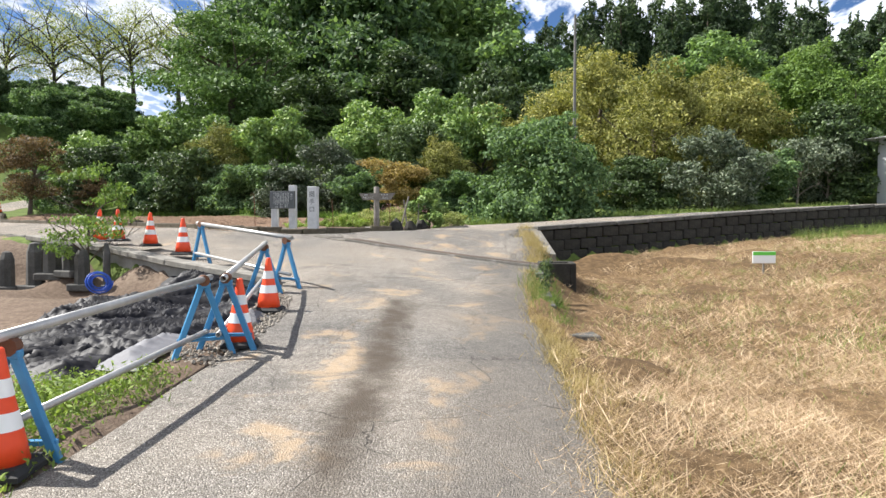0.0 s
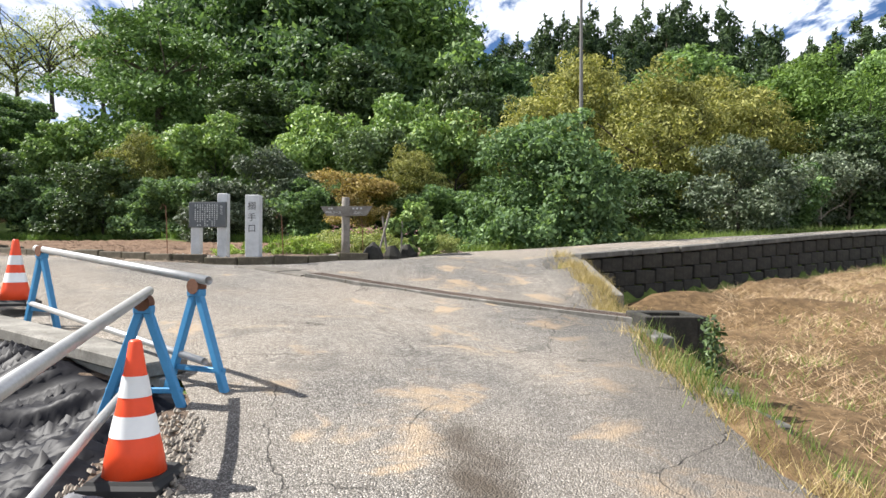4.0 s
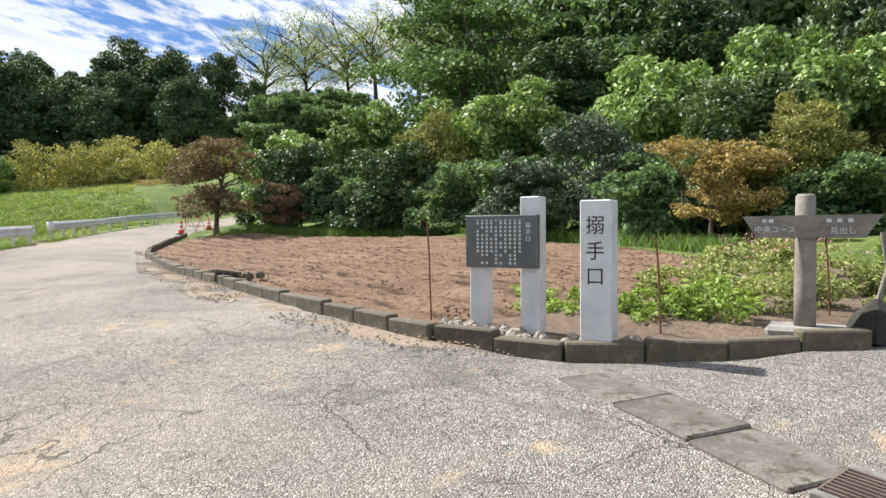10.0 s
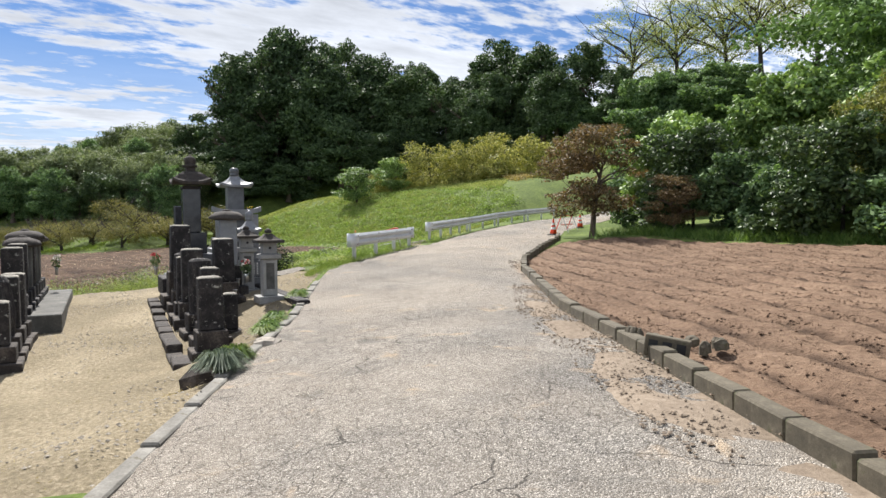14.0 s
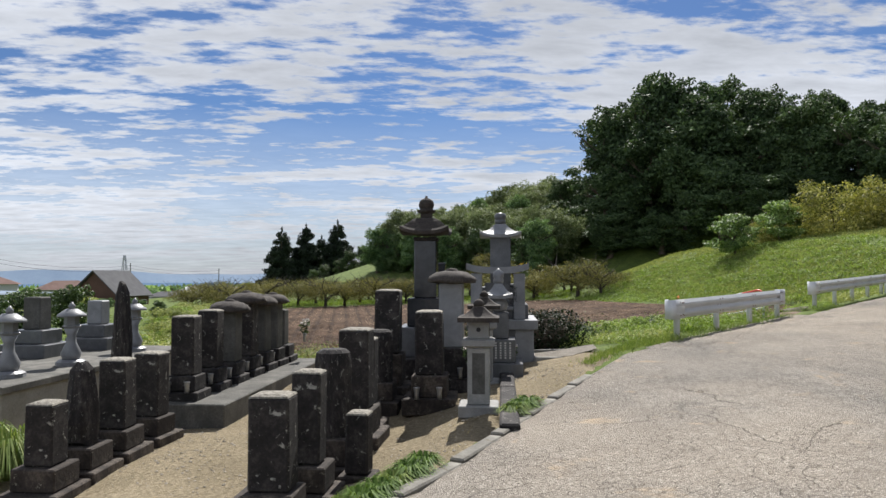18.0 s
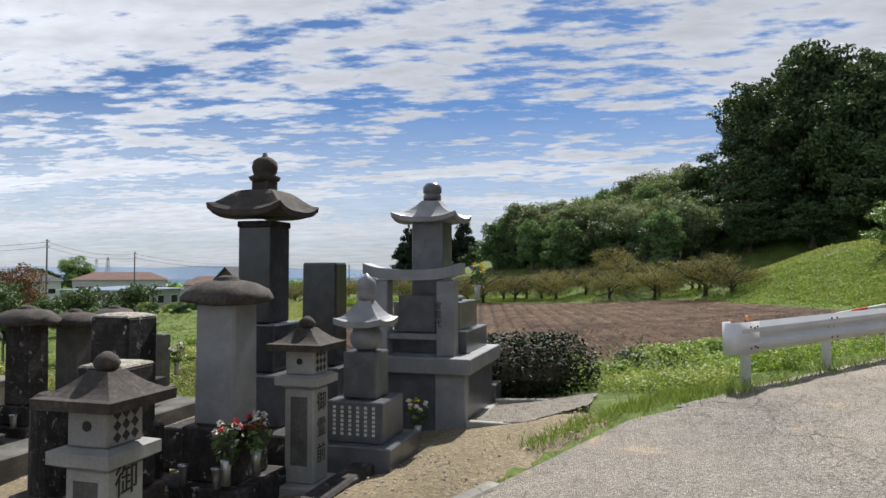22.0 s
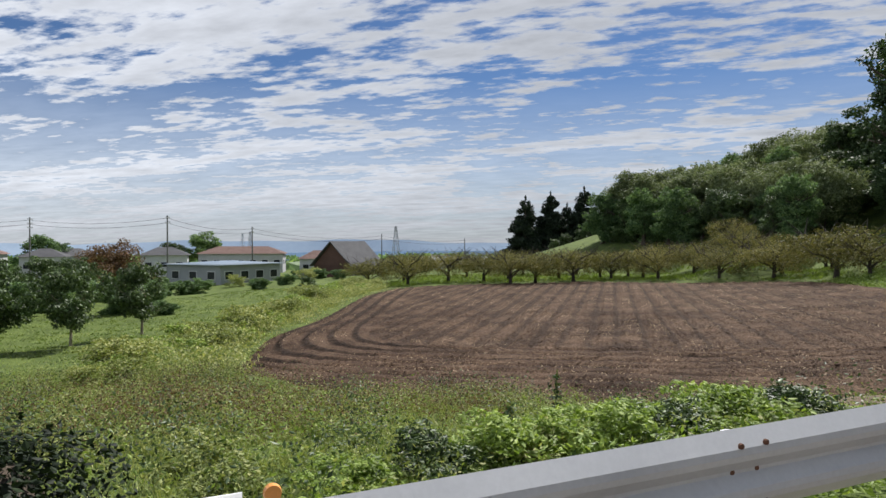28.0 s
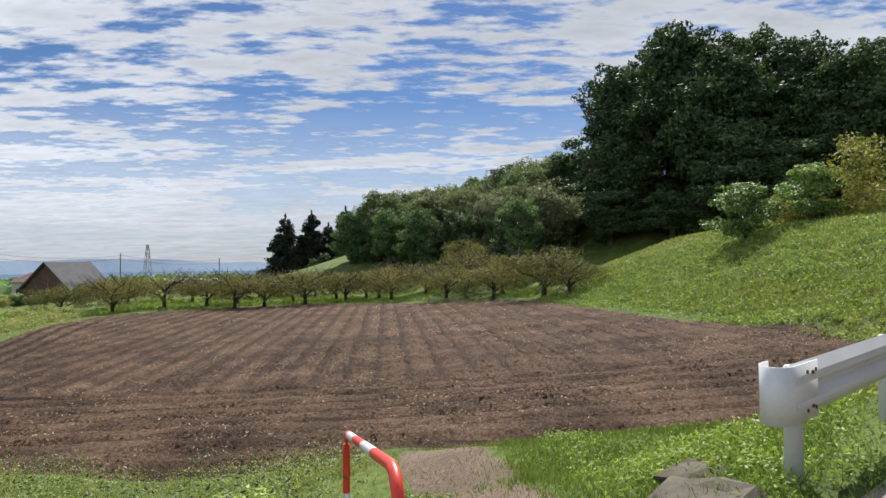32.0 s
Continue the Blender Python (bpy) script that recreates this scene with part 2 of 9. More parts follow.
def asphalt():
    m, nt, b, vec = start("asphalt")
    sep = nt.nodes.new("ShaderNodeSeparateXYZ")
    nt.links.new(vec, sep.inputs[0])
    px, py = sep.outputs[0], sep.outputs[1]
    agg = cells(nt, vec, 88.0)
    gap = cells(nt, vec, 88.0, "DISTANCE_TO_EDGE").outputs["Distance"]
    stone = ramp(nt, agg.outputs["Color"], [(0.0, (0.13, 0.126, 0.12)), (0.45, (0.345, 0.334, 0.318)), (1.0, (0.68, 0.655, 0.625))])
    col = mix(nt, band(nt, gap, 0.03, 0.20, 0.9, 0.0), stone, (0.065, 0.061, 0.056))
    pits = tex(nt, vec, 22.0, 6, 0.75, 0.6)
    col = mix(nt, band(nt, pits, 0.56, 0.68, 0.0, 0.6), col, (0.07, 0.065, 0.06))
    wide = tex(nt, vec, 0.45, 5, 0.6, 0.3)
    col = mix(nt, 1.0, col, ramp(nt, wide, [(0.3, (0.74, 0.73, 0.72)), (0.7, (1.16, 1.12, 1.06))]), "MULTIPLY")
    fine_dirt = tex(nt, vec, 5.0, 6, 0.7)
    col = mix(nt, 1.0, col, ramp(nt, fine_dirt, [(0.3, (0.82, 0.81, 0.80)), (0.7, (1.12, 1.11, 1.08))]), "MULTIPLY")
    # tan dust, thickest where wheels have dropped it
    dust = tex(nt, vec, 1.5, 6, 0.62, 0.5)
    track_a = calc(nt, "ABSOLUTE", calc(nt, "ADD", px, 1.2))
    track_b = calc(nt, "ABSOLUTE", calc(nt, "ADD", px, 0.02))
    near = calc(nt, "MULTIPLY", band(nt, calc(nt, "MINIMUM", track_a, track_b), 0.05, 0.42, 1.0, 0.0), band(nt, py, 19.0, 21.5, 1.0, 0.0))
    dust = calc(nt, "ADD", dust, calc(nt, "MULTIPLY", near, 0.085))
    col = mix(nt, band(nt, dust, 0.575, 0.72, 0.0, 0.62), col, (0.50, 0.36, 0.22))
    veil = tex(nt, vec, 0.22, 4, 0.55)
    col = mix(nt, band(nt, veil, 0.40, 0.62, 0.0, 0.22), col, (0.50, 0.41, 0.31))
    # the upper lane lies under fine pale dust
    col = mix(nt, calc(nt, "MULTIPLY", band(nt, px, -20.0, -12.0, 0.14, 0.0), band(nt, tex(nt, vec, 0.6, 5), 0.3, 0.6, 0.5, 1.0)), col, (0.52, 0.445, 0.36))
    dark = tex(nt, vec, 0.8, 5, 0.6, 1.2)
    col = mix(nt, band(nt, dark, 0.58, 0.70, 0.0, 0.5), col, (0.115, 0.108, 0.10))
    # an old tyre stain
    off = calc(nt, "ABSOLUTE", calc(nt, "ADD", calc(nt, "ADD", px, calc(nt, "MULTIPLY", py, 0.098)), -0.03))
    reach = calc(nt, "MULTIPLY", band(nt, py, 4.0, 6.5), band(nt, py, 11.6, 12.1, 1.0, 0.0))
    stain = calc(nt, "MULTIPLY", calc(nt, "MULTIPLY", band(nt, calc(nt, "ADD", off, calc(nt, "MULTIPLY", calc(nt, "SUBTRACT", tex(nt, vec, 1.6, 5), 0.5), 0.5)), 0.02, 0.34, 1.0, 0.0), reach), band(nt, px, -3.0, -2.0))
    col = mix(nt, calc(nt, "MULTIPLY", stain, band(nt, tex(nt, vec, 2.5, 5), 0.30, 0.55, 0.45, 0.92)), col, (0.085, 0.068, 0.052))
    wob = nt.nodes.new("ShaderNodeMix")
    wob.data_type = "VECTOR"
    wob.inputs[0].default_value = 0.28
    nt.links.new(vec, wob.inputs[4])
    nse = nt.nodes.new("ShaderNodeTexNoise")
    nse.inputs["Scale"].default_value = 2.2
    nse.inputs["Detail"].default_value = 6
    nt.links.new(vec, nse.inputs["Vector"])
    nt.links.new(nse.outputs["Color"], wob.inputs[5])
    crack = cells(nt, wob.outputs[1], 10.5, "DISTANCE_TO_EDGE").outputs["Distance"]
    long_crack = cells(nt, wob.outputs[1], 0.9, "DISTANCE_TO_EDGE").outputs["Distance"]
    few = calc(nt, "MULTIPLY", band(nt, tex(nt, vec, 0.5, 4), 0.40, 0.58), band(nt, py, 13.0, 17.5, 0.35, 1.0))
    line = calc(nt, "MAXIMUM", calc(nt, "MULTIPLY", band(nt, crack, 0.004, 0.026, 0.7, 0.0), few), calc(nt, "MULTIPLY", band(nt, long_crack, 0.0015, 0.005, 0.9, 0.0), band(nt, tex(nt, vec, 0.7, 3), 0.45, 0.55)))
    # a newer, darker strip along the meadow side
    strip = calc(nt, "ADD", px, calc(nt, "MULTIPLY", tex(nt, vec, 1.1, 4), 0.7))
    strip = calc(nt, "MULTIPLY", band(nt, strip, -0.15, 0.65), band(nt, py, 16.5, 18.5, 1.0, 0.0))
    col = mix(nt, calc(nt, "MULTIPLY", strip, 0.5), col, (0.085, 0.080, 0.074))
    col = mix(nt, calc(nt, "MULTIPLY", line, 0.75), col, (0.05, 0.045, 0.04))
    nt.links.new(col, b.inputs["Base Color"])
    b.inputs["Roughness"].default_value = 0.95
    b.inputs["Specular IOR Level"].default_value = 0.15
    h = calc(nt, "SUBTRACT", calc(nt, "ADD", calc(nt, "MULTIPLY", agg.outputs["Distance"], -1.5), calc(nt, "MULTIPLY", pits, -1.4)), calc(nt, "MULTIPLY", line, 1.8))
    relief(nt, b, h, 0.9, 0.010)
    return m


def earth(name, stops, clod=9.0, bump=0.9, dist=0.05, litter=None, litter_at=(0.66, 0.72), damp_shade=None):
    m, nt, b, vec = start(name)
    f = calc(nt, "ADD", calc(nt, "MULTIPLY", tex(nt, vec, clod, 8, 0.68, 0.3), 0.6), calc(nt, "MULTIPLY", tex(nt, vec, 0.5, 5, 0.6), 0.4))
    col = ramp(nt, f, stops)
    if litter:
        col = mix(nt, band(nt, tex(nt, vec, 26, 6, 0.75, 0.5), *litter_at), col, litter)
    if damp_shade:
        # dark row lines: damp earth and furrow shade painted together, broken by dry crumbs
        nx, ny, period = damp_shade
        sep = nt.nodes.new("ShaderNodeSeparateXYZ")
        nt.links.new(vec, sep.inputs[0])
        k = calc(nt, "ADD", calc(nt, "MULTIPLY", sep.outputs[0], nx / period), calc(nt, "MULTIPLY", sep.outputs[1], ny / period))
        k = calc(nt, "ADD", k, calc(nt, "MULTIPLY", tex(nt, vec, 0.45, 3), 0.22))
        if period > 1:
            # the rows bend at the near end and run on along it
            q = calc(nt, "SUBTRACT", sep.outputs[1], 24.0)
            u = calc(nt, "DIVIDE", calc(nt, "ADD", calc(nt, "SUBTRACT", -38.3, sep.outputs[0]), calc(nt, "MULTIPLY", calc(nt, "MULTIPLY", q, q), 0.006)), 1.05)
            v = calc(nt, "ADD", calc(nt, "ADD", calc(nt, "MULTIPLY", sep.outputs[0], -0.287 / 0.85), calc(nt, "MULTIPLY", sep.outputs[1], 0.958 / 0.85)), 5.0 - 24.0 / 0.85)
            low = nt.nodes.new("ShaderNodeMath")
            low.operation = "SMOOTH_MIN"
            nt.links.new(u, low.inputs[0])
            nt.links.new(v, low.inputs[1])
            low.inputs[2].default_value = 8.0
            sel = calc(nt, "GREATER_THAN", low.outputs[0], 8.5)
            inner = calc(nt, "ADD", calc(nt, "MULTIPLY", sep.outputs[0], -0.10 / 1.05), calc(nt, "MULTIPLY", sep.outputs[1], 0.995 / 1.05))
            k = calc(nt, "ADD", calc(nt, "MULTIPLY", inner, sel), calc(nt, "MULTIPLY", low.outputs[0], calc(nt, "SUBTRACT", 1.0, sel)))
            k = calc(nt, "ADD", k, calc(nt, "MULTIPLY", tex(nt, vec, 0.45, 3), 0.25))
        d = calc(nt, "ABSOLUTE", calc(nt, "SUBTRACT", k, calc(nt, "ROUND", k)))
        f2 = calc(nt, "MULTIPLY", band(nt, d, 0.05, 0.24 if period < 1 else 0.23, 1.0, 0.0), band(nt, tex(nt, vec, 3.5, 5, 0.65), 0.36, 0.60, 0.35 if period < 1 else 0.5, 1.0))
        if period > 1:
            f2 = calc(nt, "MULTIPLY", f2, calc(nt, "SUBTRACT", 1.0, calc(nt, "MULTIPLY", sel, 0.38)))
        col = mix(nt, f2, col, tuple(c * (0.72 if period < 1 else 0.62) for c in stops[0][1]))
    nt.links.new(col, b.inputs["Base Color"])
    b.inputs["Roughness"].default_value = 0.95
    b.inputs["Specular IOR Level"].default_value = 0.15
    relief(nt, b, calc(nt, "ADD", f, calc(nt, "MULTIPLY", tex(nt, vec, clod * 4, 5), 0.3)), bump, dist)
    return m


def plain(name, col, rough=0.6, metal=0.0, spec=0.4, fine=30.0, vary=0.15):
    d = [tuple(max(0.0, c * (1 - vary)) for c in col), tuple(min(1.0, c * (1 + vary)) for c in col)]
    return surface(name, [(0.3, d[0]), (0.7, d[1])], 4.0, fine, rough, 0.15, 0.004, metal, spec=spec)


M = {}
M["asphalt"] = asphalt()
M["ground"] = earth("meadow_ground", [(0.30, (0.034, 0.042, 0.015)), (0.46, (0.070, 0.100, 0.024)), (0.58, (0.120, 0.160, 0.038)), (0.75, (0.21, 0.185, 0.078))], 6.0, 0.8, 0.06)
# both soils: trench shade is coloured in along the rows with the damp
M["soil_plot"] = earth("plot_soil", [(0.30, (0.080, 0.050, 0.033)), (0.50, (0.160, 0.104, 0.069)), (0.72, (0.27, 0.185, 0.126))], 13.0, 1.0, 0.05, damp_shade=(0.44, 0.90, 0.75))
M["soil_field"] = earth("field_soil", [(0.38, (0.028, 0.016, 0.010)), (0.50, (0.078, 0.047, 0.030)), (0.63, (0.185, 0.120, 0.078))], 11.0, 1.0, 0.11, (0.34, 0.28, 0.14), (0.62, 0.67), damp_shade=(-0.10, 0.995, 1.35))
M["grave_soil"] = earth("grave_gravel", [(0.30, (0.075, 0.062, 0.040)), (0.5, (0.21, 0.172, 0.112)), (0.7, (0.42, 0.355, 0.25))], 24.0, 1.0, 0.03, (0.26, 0.225, 0.09), (0.62, 0.70))
M["lot_soil"] = earth("lot_soil", [(0.30, (0.075, 0.053, 0.038)), (0.5, (0.14, 0.102, 0.075)), (0.7, (0.25, 0.195, 0.145))], 14.0, 1.0, 0.04)
M["drift_soil"] = earth("drift_soil", [(0.30, (0.12, 0.092, 0.068)), (0.5, (0.21, 0.166, 0.124)), (0.7, (0.31, 0.255, 0.197))], 16.0, 0.9, 0.02)
M["dry_ground"] = earth("dry_grass_ground", [(0.28, (0.036, 0.025, 0.012)), (0.45, (0.088, 0.056, 0.028)), (0.58, (0.175, 0.115, 0.060)), (0.75, (0.31, 0.225, 0.125))], 7.0, 1.0, 0.06, (0.20, 0.22, 0.07), (0.70, 0.76))
M["straw"] = foliage("straw", [(0.1, (0.15, 0.088, 0.045)), (0.5, (0.44, 0.30, 0.168)), (0.9, (0.86, 0.68, 0.45))], 0.2, 0.7, deep=False)
M["concrete"] = surface("concrete", [(0.3, (0.15, 0.143, 0.128)), (0.5, (0.25, 0.24, 0.216)), (0.7, (0.36, 0.35, 0.318))], 2.2, 45, 0.88, 0.4, 0.01, spots=(0.12, 0.11, 0.09), spot_scale=3.0, spot_at=(0.60, 0.75))
M["slab_old"] = surface("old_slab", [(0.32, (0.055, 0.048, 0.040)), (0.5, (0.115, 0.104, 0.088)), (0.66, (0.20, 0.185, 0.160))], 5.0, 60, 0.95, 0.7, 0.014, spots=(0.065, 0.052, 0.036), spot_scale=9.0, spot_at=(0.52, 0.64))
M["slab_worn"] = surface("worn_slab", [(0.32, (0.085, 0.078, 0.066)), (0.5, (0.165, 0.155, 0.135)), (0.66, (0.27, 0.255, 0.225))], 4.0, 50, 0.9, 0.5, 0.012, spots=(0.10, 0.085, 0.06), spot_scale=7.0, spot_at=(0.58, 0.70))
M["concrete_dark"] = surface("stained_concrete", [(0.3, (0.035, 0.034, 0.030)), (0.5, (0.09, 0.087, 0.078)), (0.7, (0.19, 0.18, 0.16))], 3.0, 40, 0.9, 0.5, 0.015, spots=(0.06, 0.075, 0.03), spot_scale=4.0)
M["kerb"] = surface("mossy_kerb", [(0.3, (0.045, 0.038, 0.026)), (0.5, (0.095, 0.080, 0.055)), (0.7, (0.18, 0.155, 0.112))], 5.0, 50, 0.9, 0.5, 0.012, spots=(0.06, 0.065, 0.028), spot_scale=6.0, spot_at=(0.55, 0.68))
M["stone_wall"] = surface("wall_stone", [(0.3, (0.010, 0.009, 0.008)), (0.5, (0.026, 0.024, 0.019)), (0.7, (0.060, 0.055, 0.042))], 4.0, 34, 0.92, 0.6, 0.02, spots=(0.045, 0.055, 0.02), spot_scale=5.0)
M["granite"] = surface("grey_granite", [(0.3, (0.125, 0.130, 0.140)), (0.5, (0.195, 0.200, 0.210)), (0.7, (0.29, 0.295, 0.305))], 4.0, 160, 0.45, 0.1, 0.003)
M["granite_light"] = surface("light_granite", [(0.3, (0.34, 0.345, 0.35)), (0.5, (0.47, 0.475, 0.48)), (0.7, (0.60, 0.60, 0.60))], 5.0, 150, 0.55, 0.12, 0.003)
M["granite_polished"] = surface("polished_granite", [(0.35, (0.055, 0.059, 0.066)), (0.5, (0.085, 0.089, 0.097)), (0.65, (0.13, 0.134, 0.143))], 6.0, 170, 0.3, 0.03, 0.001, spec=0.5)
# dark board stone, its base raised to grey for the mirrored sky
M["board_stone"] = surface("sky_grey_board_stone", [(0.35, (0.055, 0.058, 0.062)), (0.65, (0.10, 0.104, 0.11))], 6.0, 160, 0.25, 0.03, 0.001, spec=0.6)
M["black_granite"] = surface("black_granite", [(0.35, (0.018, 0.019, 0.022)), (0.65, (0.045, 0.047, 0.052))], 6.0, 160, 0.18, 0.03, 0.001, spec=0.5)
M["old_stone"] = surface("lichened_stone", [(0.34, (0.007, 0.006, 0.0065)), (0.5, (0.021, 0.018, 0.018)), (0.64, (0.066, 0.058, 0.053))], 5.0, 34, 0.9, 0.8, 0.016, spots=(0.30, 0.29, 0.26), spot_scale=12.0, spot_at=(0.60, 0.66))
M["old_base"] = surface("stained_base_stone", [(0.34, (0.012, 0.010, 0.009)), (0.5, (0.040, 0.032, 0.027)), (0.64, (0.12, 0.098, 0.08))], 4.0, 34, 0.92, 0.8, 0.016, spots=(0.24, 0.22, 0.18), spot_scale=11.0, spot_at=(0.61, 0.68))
M["worn_top"] = surface("lichened_top", [(0.34, (0.09, 0.08, 0.065)), (0.5, (0.23, 0.21, 0.175)), (0.64, (0.42, 0.40, 0.35))], 8.0, 40, 0.92, 0.8, 0.016)
M["old_stone_grey"] = surface("weathered_stone", [(0.3, (0.038, 0.037, 0.034)), (0.5, (0.078, 0.076, 0.070)), (0.7, (0.15, 0.146, 0.135))], 3.0, 45, 0.9, 0.5, 0.01, spots=(0.035, 0.033, 0.028), spot_scale=4.0, spot_at=(0.55, 0.72))
M["old_roof"] = surface("weathered_roof_stone", [(0.32, (0.020, 0.016, 0.015)), (0.5, (0.048, 0.040, 0.035)), (0.66, (0.11, 0.094, 0.080))], 5.0, 40, 0.92, 0.7, 0.02, spots=(0.025, 0.021, 0.019), spot_scale=5.0, spot_at=(0.52, 0.68))
M["lantern_stone"] = surface("lantern_stone", [(0.3, (0.16, 0.158, 0.152)), (0.5, (0.25, 0.247, 0.238)), (0.7, (0.36, 0.355, 0.34))], 3.0, 70, 0.8, 0.3, 0.006, spots=(0.12, 0.10, 0.085), spot_scale=2.6, spot_at=(0.60, 0.75))
M["ink"] = plain("dark_lettering", (0.018, 0.018, 0.02), 0.7)
M["ink_white"] = plain("pale_lettering", (0.50, 0.50, 0.48), 0.8)
M["orange"] = plain("orange_plastic", (0.83, 0.075, 0.018), 0.45, vary=0.08)
M["reflect"] = plain("white_reflective_band", (0.78, 0.78, 0.76), 0.35, vary=0.06)
M["rubber"] = plain("black_rubber", (0.022, 0.022, 0.022), 0.8)
M["blue"] = surface("chipped_blue_paint", [(0.3, (0.035, 0.18, 0.36)), (0.7, (0.060, 0.26, 0.48))], 4, 40, 0.5, 0.2, 0.004, spots=(0.20, 0.17, 0.14), spot_scale=14, spot_at=(0.68, 0.74))
M["pipe"] = surface("galvanised_pipe", [(0.3, (0.36, 0.355, 0.345)), (0.7, (0.58, 0.575, 0.56))], 5, 60, 0.42, 0.15, 0.003, 0.55, spots=(0.26, 0.16, 0.10), spot_scale=9, spot_at=(0.66, 0.76))
M["rust"] = surface("rusty_iron", [(0.3, (0.08, 0.035, 0.02)), (0.7, (0.20, 0.09, 0.05))], 8, 70, 0.85, 0.5, 0.005)
M["grate"] = surface("rusty_grating", [(0.3, (0.10, 0.070, 0.055)), (0.7, (0.24, 0.185, 0.15))], 5, 60, 0.7, 0.3, 0.004, 0.4)
M["rail_white"] = surface("guard_rail_paint", [(0.3, (0.52, 0.53, 0.55)), (0.7, (0.68, 0.69, 0.705))], 1.5, 40, 0.5, 0.08, 0.003, 0.1, spots=(0.30, 0.27, 0.23), spot_scale=10, spot_at=(0.70, 0.76))
M["steel"] = plain("bare_steel", (0.42, 0.42, 0.42), 0.4, 0.8)
M["red_paint"] = plain("red_paint", (0.62, 0.05, 0.03), 0.4, vary=0.1)
M["amber"] = plain("amber_reflector", (0.85, 0.36, 0.10), 0.25)
M["sheet"] = surface("black_plastic_sheet", [(0.3, (0.005, 0.005, 0.007)), (0.7, (0.014, 0.014, 0.019))], 3, 14, 0.52, 0.2, 0.006, spec=0.14)
M["sheet_pale"] = surface("pale_plastic_sheet", [(0.3, (0.12, 0.12, 0.132)), (0.7, (0.24, 0.24, 0.252))], 3, 14, 0.6, 0.4, 0.02, spec=0.15)
M["hose"] = plain("blue_hose", (0.02, 0.08, 0.42), 0.4)
M["bark"] = surface("bark", [(0.3, (0.045, 0.034, 0.026)), (0.5, (0.095, 0.073, 0.055)), (0.7, (0.17, 0.14, 0.11))], 6, 30, 0.95, 0.9, 0.03)
M["bark_pale"] = surface("pale_bark", [(0.3, (0.16, 0.13, 0.10)), (0.7, (0.36, 0.31, 0.25))], 6, 30, 0.95, 0.8, 0.02)
M["bark_dark"] = surface("dark_bark", [(0.3, (0.022, 0.018, 0.015)), (0.7, (0.07, 0.058, 0.048))], 6, 30, 0.95, 0.9, 0.03)
M["wood_grey"] = surface("weathered_wood", [(0.3, (0.12, 0.105, 0.09)), (0.5, (0.20, 0.18, 0.155)), (0.7, (0.31, 0.285, 0.25))], 5, 35, 0.9, 0.6, 0.012)
M["green_sign"] = plain("green_sign_band", (0.12, 0.55, 0.06), 0.5)
M["white_sign"] = plain("white_sign_board", (0.78, 0.79, 0.78), 0.5, vary=0.04)
M["pebble_white"] = surface("white_pebbles", [(0.3, (0.30, 0.285, 0.26)), (0.7, (0.62, 0.60, 0.56))], 9, 40, 0.8, 0.2, 0.005)
M["pebble"] = surface("pebbles", [(0.3, (0.17, 0.145, 0.115)), (0.7, (0.38, 0.34, 0.28))], 9, 40, 0.8, 0.2, 0.005)
# foliage kinds
M["lf_hedge"] = foliage("hedge_leaves", [(0.1, (0.030, 0.060, 0.020)), (0.5, (0.078, 0.140, 0.040)), (0.9, (0.175, 0.260, 0.085))], 0.24, 0.5, 0.3, tone=0.78)
M["lf_vine"] = foliage("vine_leaves", [(0.1, (0.060, 0.125, 0.028)), (0.5, (0.150, 0.255, 0.060)), (0.9, (0.300, 0.400, 0.110))], 0.28, 0.5, 0.3, tone=1.2)
M["lf_dark"] = foliage("dark_leaves", [(0.1, (0.036, 0.074, 0.030)), (0.5, (0.086, 0.160, 0.058)), (0.9, (0.180, 0.275, 0.105))], 0.42, tone=1.15)
M["lf_mid"] = foliage("wood_leaves", [(0.1, (0.060, 0.112, 0.038)), (0.5, (0.128, 0.215, 0.068)), (0.9, (0.235, 0.335, 0.115))], 0.42, tone=1.35)
# wood leaves darkened in colour for crowns seen from their shaded side
M["lf_shaded"] = foliage("shaded_wood_leaves", [(0.1, (0.020, 0.042, 0.016)), (0.5, (0.050, 0.090, 0.032)), (0.9, (0.105, 0.160, 0.060))], 0.2, tone=1.15)
M["lf_silver"] = foliage("silvery_leaves", [(0.1, (0.050, 0.080, 0.038)), (0.5, (0.115, 0.165, 0.085)), (0.9, (0.290, 0.340, 0.220))], 0.2, 0.5, 0.35, tone=0.85)
M["lf_yellow"] = foliage("yellowing_leaves", [(0.1, (0.090, 0.105, 0.022)), (0.5, (0.195, 0.205, 0.042)), (0.9, (0.360, 0.330, 0.085))], 0.32, tone=1.3)
M["lf_orange"] = foliage("orange_maple_leaves", [(0.1, (0.200, 0.150, 0.040)), (0.5, (0.370, 0.265, 0.080)), (0.9, (0.520, 0.390, 0.140))], 0.4)
M["lf_maple"] = foliage("bronze_maple_leaves", [(0.1, (0.055, 0.046, 0.022)), (0.5, (0.115, 0.082, 0.038)), (0.9, (0.220, 0.135, 0.058))], 0.35)
M["lf_brown"] = foliage("russet_leaves", [(0.1, (0.060, 0.035, 0.020)), (0.5, (0.130, 0.075, 0.035)), (0.9, (0.230, 0.120, 0.060))], 0.3)
M["lf_light"] = foliage("light_leaves", [(0.1, (0.060, 0.120, 0.020)), (0.5, (0.120, 0.210, 0.035)), (0.9, (0.230, 0.330, 0.070))], 0.38, deep=False)
M["lf_bright"] = foliage("bright_weeds", [(0.1, (0.100, 0.160, 0.022)), (0.5, (0.200, 0.300, 0.040)), (0.9, (0.370, 0.460, 0.090))], 0.4, deep=False)
